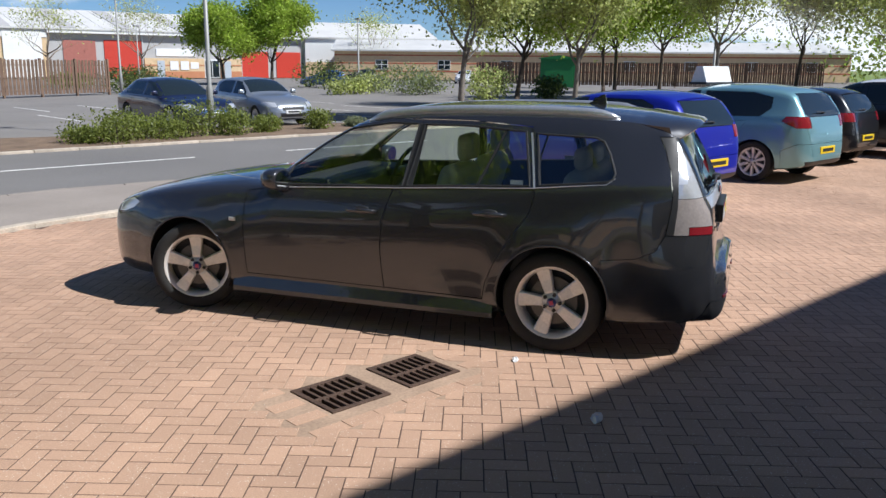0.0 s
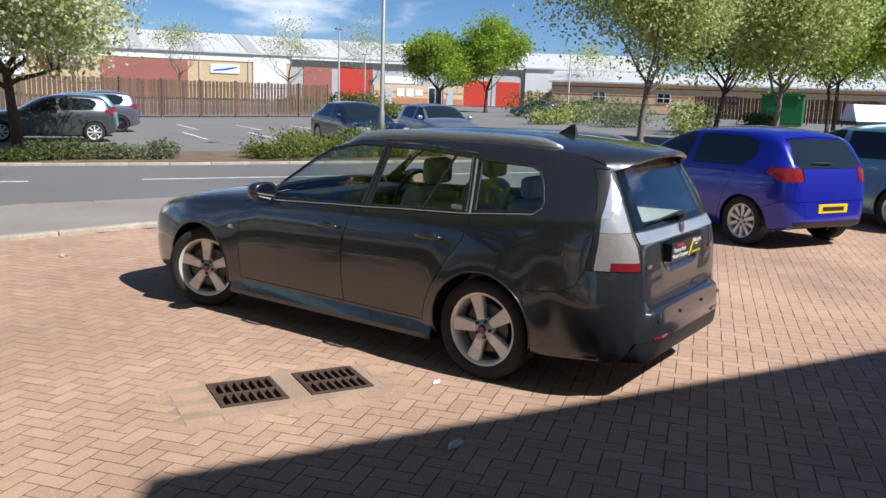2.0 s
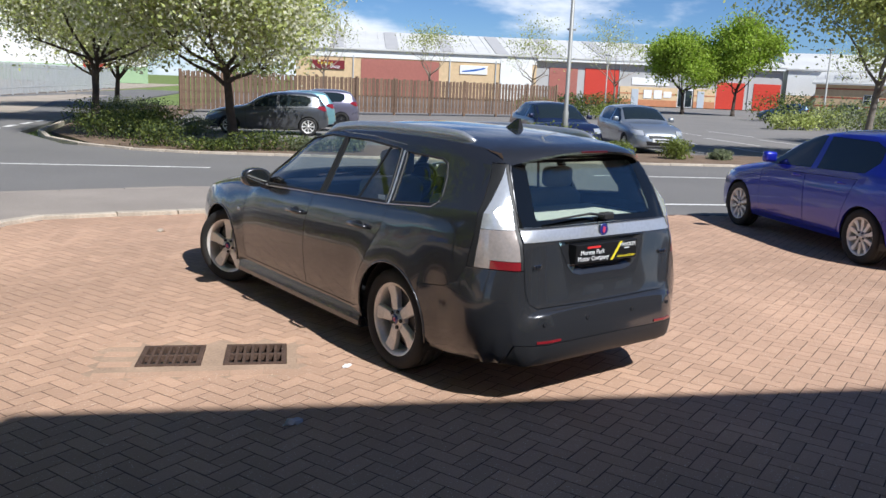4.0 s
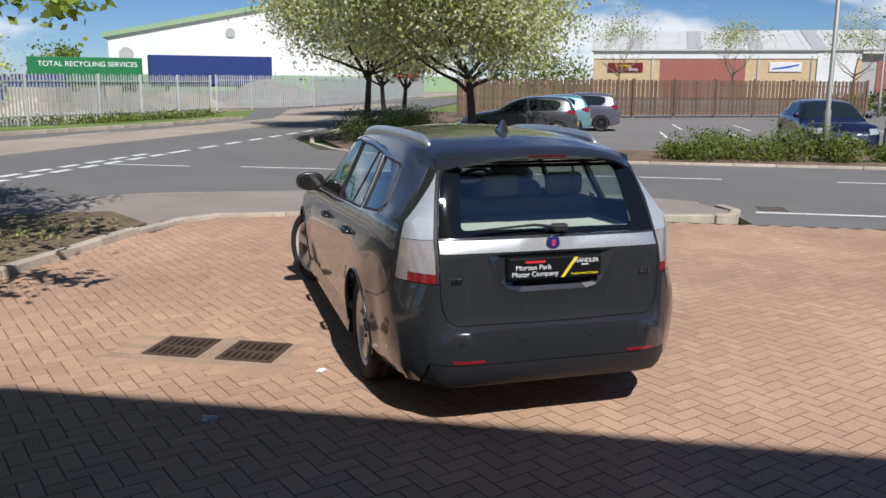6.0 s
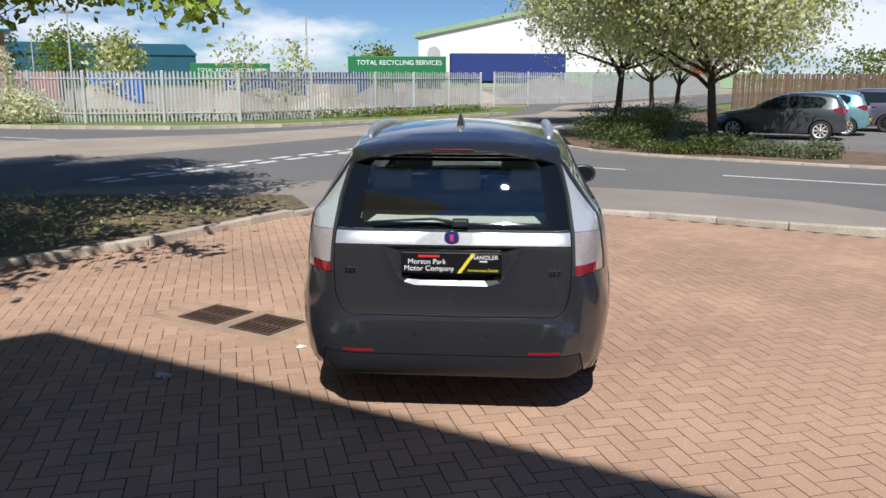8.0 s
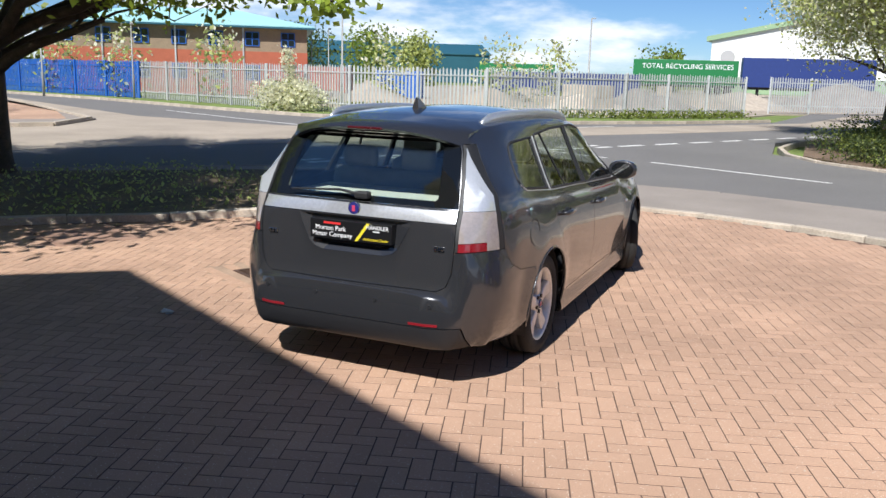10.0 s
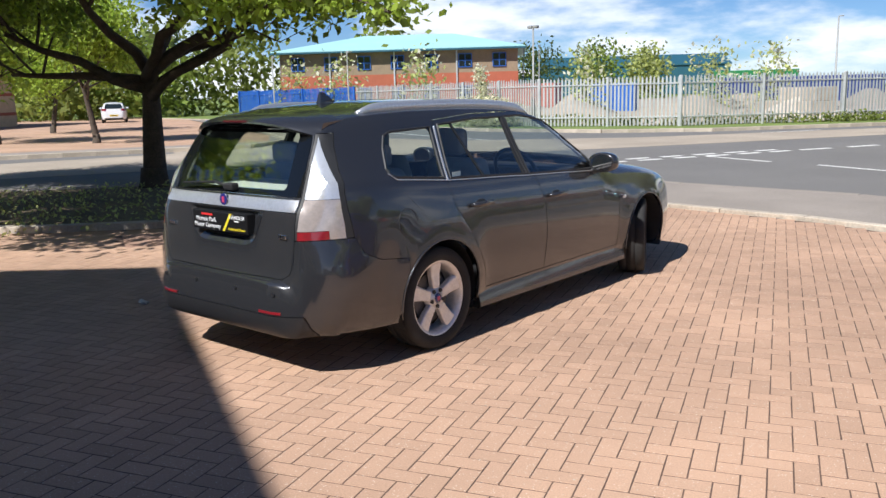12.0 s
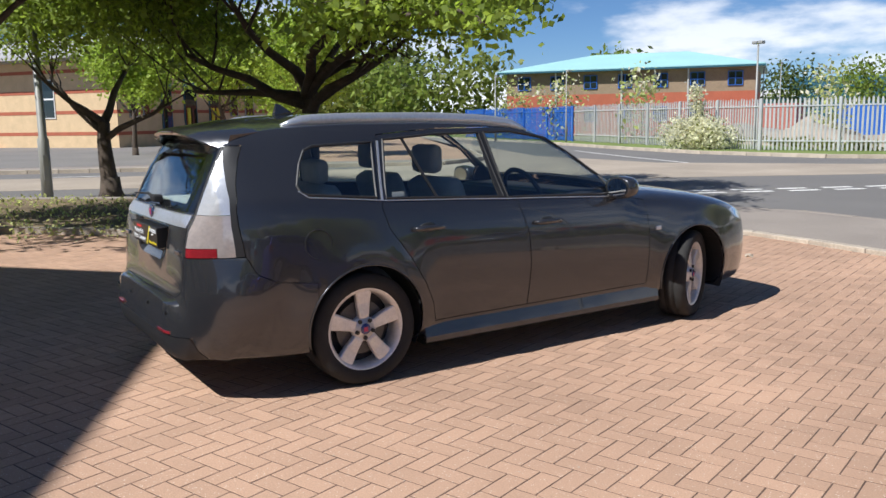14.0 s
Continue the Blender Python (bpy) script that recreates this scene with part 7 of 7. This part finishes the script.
part("shop_sign", boxed(44.0, 49.2, 0.30, 0.42, 2.75, 3.7, 0.02), M_WHITE, b, "white shop sign with faded lettering")
for x in (42.3, 55.7, 60.3):
    part("downpipe", boxed(x - 0.06, x + 0.06, 0.24, 0.36, 0, 5.3), M_GALV, b)
sg = part("shop_sign", boxed(1.8, 6.1, -0.16, 0, 3.15, 4.25, 0.03), M_SIGN, b, "dark red shop sign")
lettering("sign_lettering", "Tanning", 0.62, M_INK_YELLOW, Matrix.Translation((3.6, -0.18, 3.72)) @ Matrix.Rotation(math.pi / 2, 4, "X"), sg, 0.01)
lettering("sign_lettering", "Shop", 0.62, M_INK_WHITE, Matrix.Translation((4.9, -0.18, 3.28)) @ Matrix.Rotation(math.pi / 2, 4, "X"), sg, 0.01)
ws = part("shop_sign", boxed(20.9, 24.5, -0.12, 0, 3.2, 4.3, 0.03), M_WHITE, b, "white shop sign")
part("sign_swoosh", slab([(21.2, 3.45), (22.8, 3.6), (24.2, 3.95), (24.2, 4.1), (22.6, 3.8), (21.2, 3.6)], "y", -0.135, -0.12), M_BLUE_FENCE, ws, "blue swoosh")
for x in (19.6, 25.6, 7.2):
    part("downpipe", boxed(x - 0.07, x + 0.07, -0.12, 0, 0, 5.0), M_GALV, b)
m, ln = facing(tuple(at(64.8, 99.6)), tuple(at(82, 91)))
b = thing("white_gable_unit", m, "white gabled industrial unit", "building")
part("wall", boxed(0, ln, 0, 20, 0, 5.6), M_CLAD_WHITE, b)
part("brick_base", boxed(0, ln, -0.06, 0, 0, 2.2), M_BRICK_BUFF, b, "buff brick base")
pitched(b, "roof", 0, ln, 0, 20, 5.7, 8.2, M_ROOF_LIGHT, 0.3, 0.2)
for x in (5.0, 9.0):
    window_unit(b, x, 1.0, 1.6, 1.0)
m, ln = facing((92, 50), (118, -12))
b = thing("buff_terrace", m, "long low buff brick unit with pale roof", "building")
part("wall", boxed(0, ln, 0, 16, 0, 3.6), M_BRICK_BUFF, b)
for z in (1.0, 2.0, 3.0):
    part("brick_band", boxed(0, ln, -0.02, 0, z, z + 0.16), M_BRICK_RED, b)
pitched(b, "roof", 0, ln, 0, 16, 3.75, 5.2, M_ROOF_LIGHT, 0.4, 0.2)
for k in range(8):
    window_unit(b, 6 + k * 8, 1.3, 1.6, 1.2)
t = thing("storage_shed", pose(68.7, 15.6, 0, 0, 0, 10), "dark green metal storage shed", "shed")
part("body", boxed(-1.3, 1.3, -1.6, 1.6, 0, 2.45, 0.04), M_GREEN_TRAILER, t)
part("door", boxed(-1.34, -1.3, -1.2, 1.2, 0.1, 2.2, 0.01), M_GREEN_TRAILER, t)
pitched(t, "roof", -1.3, 1.3, -1.6, 1.6, 2.5, 2.75, M_GREEN_TRAILER, 0.15, 0.08)
# the building whose shade falls on the paving
bm = bmesh.new()
# the wing out to s = -26 is unseen, added to darken tailgate reflections
sb = [(0.74, -7.35), (30, -7.35), (30, -34), (-26, -34), (-26, -26), (-7.2, -26)]
prism(bm, [tuple(at(*p).xy) for p in sb], 0, 8.3)
bmesh.ops.recalc_face_normals(bm, faces=bm.faces)
b = tagged(part("showroom", bm, M_BRICK_BUFF), "tall buff brick building behind the paving, out of view, with an added rear wing", "building")
for k in range(6):
    f = part("window", boxed(2.5 + k * 4.2, 5.0 + k * 4.2, 0.0, 0.06, 0.6, 2.8, 0.01), M_WHITE, b)
    f.matrix_local = site(0.62, -7.35)
    g = part("pane", boxed(2.58 + k * 4.2, 4.92 + k * 4.2, 0.05, 0.07, 0.68, 2.72), M_DARKGLASS, f)

# ---- drains, litter ----
M_IRON = material("rusty_cast_iron", (0.10, 0.06, 0.042), 0.8, metal=0.3, vary=0.25, scale=8, grain=60, grain_amt=0.3, bump=0.5)
M_MORTAR = material("cream_mortar", (0.37, 0.255, 0.175), 1.0, vary=0.2, scale=3, grain=60, grain_amt=0.2, bump=0.4)
M_WORN = material("worn_block_infill", (0.33, 0.20, 0.14), 0.95, vary=0.2, scale=2.5, grain=120, grain_amt=0.2, bump=0.3)
# near-black colour for the shade down inside a drain
M_PIT_SHADE = material("drain_pit_shade", (0.01, 0.009, 0.008), 1.0, vary=0.0)
M_FOIL = material("silver_foil", (0.55, 0.55, 0.55), 0.3, metal=0.5, vary=0.1)


def gully(s, d, z, turn=0.0):
    g = thing("drain_grate", site(s, d, z, turn), "rusty cast-iron drain grate set in block paving", "drain", "drain grates")
    a, b = 0.195, 0.2
    for x0, x1, y0, y1 in ((-a, a, -b, -b + 0.028), (-a, a, b - 0.028, b), (-a, -a + 0.024, -b + 0.028, b - 0.028), (a - 0.024, a, -b + 0.028, b - 0.028)):
        part("frame_bar", boxed(x0, x1, y0, y1, -0.05, 0.004, 0.003), M_IRON, g)
    part("cross_bar", boxed(-a + 0.02, a - 0.02, -0.014, 0.014, -0.04, 0.002, 0.003), M_IRON, g)
    for k in range(8):
        x = -a + 0.024 + (2 * a - 0.048) * (k + 0.0) / 7
        for y0, y1 in ((-b + 0.026, -0.012), (0.012, b - 0.026)):
            part("bar", boxed(x - 0.009, x + 0.009, y0, y1, -0.04, 0.002, 0.003), M_IRON, g)
    # solid block just below the bars, painted as the dark depth
    part("pit", boxed(-a + 0.01, a - 0.01, -b + 0.01, b - 0.01, -0.20, -0.045), M_PIT_SHADE, g)
    return g


DRAINS = [(-2.13, -0.05), (-1.605, -0.05)]
for s, d in DRAINS:
    gully(s, d, 0.002)
gully(3.2, 7.85, -0.028)
cover = thing("inspection_cover", site(-4.55, -0.8, 0.0), "recessed block-filled inspection cover in the paving", "cover")
part("frame", boxed(-0.44, 0.44, -0.40, 0.40, -0.05, 0.001, 0.001), M_WORN, cover)
part("infill", boxed(-0.42, 0.42, -0.38, 0.38, -0.04, 0.004, 0.002), M_WORN, cover)


def scrap(p, size, seed, mat, label, name="litter"):
    rng = np.random.default_rng(seed)
    bm = bmesh.new()
    bmesh.ops.create_icosphere(bm, subdivisions=2, radius=size)
    for v in bm.verts:
        v.co = Vector((v.co.x * (1 + rng.normal(0, 0.3)), v.co.y * 0.6 * (1 + rng.normal(0, 0.3)), max(0, v.co.z * 0.4 + size * 0.3 + rng.normal(0, size * 0.2))))
    ob = part(name, bm, mat)
    ob.location = p
    return tagged(ob, label, "litter")


scrap((-1.77, -0.47, 0.0), 0.05, 5, M_FOIL, "crumpled silver wrapper on the shaded paving")
scrap((-1.08, 0.155, 0.0), 0.03, 6, M_WHITE, "small white scrap on the paving")
scrap((-0.55, 5.2, 0.0), 0.05, 7, M_KERB, "pale stone chip near the kerb", "stone_chip")
rng = np.random.default_rng(9)
v, f = [], []
for i in range(420):
    c = np.array([rng.uniform(-4.5, 6), rng.uniform(-3.5, 5.5), 0.001])
    r = rng.uniform(0.002, 0.007)
    q = len(v)
    for a in range(5):
        v.append((c[0] + r * math.cos(a * 1.257), c[1] + r * 0.8 * math.sin(a * 1.257), 0.0015))
    v.append((c[0], c[1], 0.0015 + r * 0.5))
    f += [(q + a, q + (a + 1) % 5, q + 5) for a in range(5)]
me = bpy.data.meshes.new("grit")
me.from_pydata(v, [], f)
me.materials.append(M_KERB)
tagged(part("grit", me, M_KERB), "scattered pale grit on the paving", "grit", kind="stuff")

# ---- block paving, laid in herringbone at 45 degrees to the road ----
def inside_paving(s, d):
    if d > 6.05 + 0.0 * s or s > 24 or d < -9.5:
        return False
    if s < 2.5:
        lim = np.interp(s, [-4.6, -4.3, -3.5, -1.5, 1.0, 2.2, 2.5], [4.6, 5.2, 5.54, 6.05, 6.3, 6.5, 6.5])
        if d > min(lim, 6.12):
            return False
    left = np.interp(d, [-30, -9, -5.6, -4.4, -2.85, -2.05, -0.75, 0.25, 1.5, 3.8, 4.7, 6], [-6.8, -7.22, -6.87, -6.62, -6.12, -5.72, -5.34, -4.92, -4.68, -4.65, -4.55, -4.2])
    if s < left:
        return False
    if -2.52 < s < -1.32 and -0.42 < d < 0.24:
        return False
    if abs(s + 4.55) < 0.48 and abs(d + 0.8) < 0.44:
        return False
    return True


pave = tagged(new("pavement"), "red-brown clay block paving laid in herringbone", "pavement", kind="structure")
poly = [(-6.83, -30), (-7.23, -9), (-6.88, -5.6), (-6.63, -4.4), (-6.13, -2.85), (-5.73, -2.05), (-5.35, -0.75), (-4.93, 0.25), (-4.69, 1.5), (-4.65, 3.8), (-4.55, 4.6), (-4.3, 5.2), (-3.5, 5.54), (-1.5, 6.05), (0, 6.14), (40, 6.14), (40, -30)]
bm = bmesh.new()
prism(bm, [tuple(at(*p).xy) for p in poly], -0.25, -0.0013)
bmesh.ops.recalc_face_normals(bm, faces=bm.faces)
hole = boxed(-2.63, -1.21, -0.53, 0.35, -0.5, 0.2)
bmesh.ops.transform(hole, matrix=site(0, 0), verts=hole.verts)
bed = carve(mesh_of("joint_bed", bm), [hole], "DIFFERENCE")
bed.materials.clear()
bed.materials.append(M_JOINT)
part("joint_bed", bed, M_JOINT, pave, "dark sand joints")
bm = bmesh.new()
for s0, s1, d0, d1 in ((-2.64, -2.327, -0.54, 0.36), (-1.933, -1.802, -0.54, 0.36), (-1.408, -1.20, -0.54, 0.36), (-2.327, -1.933, 0.152, 0.36), (-2.327, -1.933, -0.54, -0.252), (-1.802, -1.408, 0.152, 0.36), (-1.802, -1.408, -0.54, -0.252)):
    box(bm, s0, s1, d0, d1, -0.06, -0.0025)
ob = part("drain_surround", bm, M_MORTAR, pave, "sandy mortar round the drains")
ob.matrix_world = site(0, 0)
# cut blocks laid round the drains
n = 0
for row in range(7):
    d0 = -0.45 + 0.1 * row
    s0 = -2.55 + (0.1 if row % 2 else 0.0)
    while s0 < -1.3:
        s1 = s0 + 0.2
        if not any(s1 > gs - 0.20 and s0 < gs + 0.20 and d0 + 0.1 > gd - 0.205 and d0 < gd + 0.205 for gs, gd in DRAINS):
            n += 1
            ob = part("paver", boxed(s0 + 0.003, s1 - 0.003, d0 + 0.003, d0 + 0.097, -0.02, 0.0004 * (n % 3), 0.0015), M_BLOCK, pave)
            ob.matrix_world = site(0, 0)
        s0 = s1
c45 = math.sqrt(0.5)
rng = np.random.default_rng(3)
A, Bw, G = 0.2, 0.1, 0.0068
unit = np.array([[-1, -1], [1, -1], [1, 1], [-1, 1]], float)
verts, faces, near = [], [], []
top_in = 0.0010


def lay(cx, cy, across):
    """Corner places of one block in plan, with its own small errors."""
    hx, hy = (A / 2 - G / 2, Bw / 2 - G / 2) if across else (Bw / 2 - G / 2, A / 2 - G / 2)
    out = []
    tilt = np.clip(rng.normal(0, 0.0018, 2), -0.003, 0.003)
    dz = float(np.clip(rng.normal(0.0002, 0.0004), -0.0002, 0.0009))
    ang = rng.normal(0, 0.006)
    ca, sa = math.cos(ang), math.sin(ang)
    for ring, (ix, z) in enumerate(((0.0, -0.02), (0.0, -0.0007), (top_in, 0.0))):
        for ux, uy in unit:
            x, y = ux * (hx - ix), uy * (hy - ix)
            x, y = x * ca - y * sa, x * sa + y * ca
            zz = z + dz + (x * tilt[0] + y * tilt[1]) if ring else z
            px, py = cx + x, cy + y
            s, d = (px - py) * c45, (px + py) * c45
            out.append((s, d, zz))
    return out


QUADS = [(8, 9, 10, 11)] + [(r + i, r + (i + 1) % 4, r + 4 + (i + 1) % 4, r + 4 + i) for r in (0, 4) for i in range(4)]
R = 190
for i in range(-R, R):
    for j in range(-R, R):
        k = (i - j) % 4
        if k == 0:
            cx, cy, across = (i + 1) * Bw, (j + 0.5) * Bw, True
        elif k == 2:
            cx, cy, across = (i + 0.5) * Bw, (j + 1) * Bw, False
        else:
            continue
        if k == 2:
            cx, cy = (i + 0.5) * Bw, (j + 0.0) * Bw
        s, d = (cx - cy) * c45, (cx + cy) * c45
        if not (-7.4 < s < 17 and -7.7 < d < 6.3) or not inside_paving(s, d):
            continue
        if s > 10 and d > 3.5:
            continue
        pts = [tuple(at(*p)) for p in lay(cx, cy, across)]
        if 1.55 < s < 3.65 and -1.15 < d < 1.55:
            near.append(pts)
        else:
            q = len(verts)
            verts += pts
            faces += [tuple(q + t for t in f) for f in QUADS]
for pts in near[250:]:
    q = len(verts)
    verts += pts
    faces += [tuple(q + t for t in f) for f in QUADS]
me = bpy.data.meshes.new("pavers")
me.from_pydata(verts, [], faces)
me.materials.append(M_BLOCK)
tagged(part("paver_field", me, M_BLOCK, pave), kind="stuff")
for pts in near[:250]:
    me = bpy.data.meshes.new("paver")
    me.from_pydata(pts, [], QUADS)
    me.materials.append(M_BLOCK)
    part("paver", me, M_BLOCK, pave)

bpy.data.scenes.remove(BENCH)
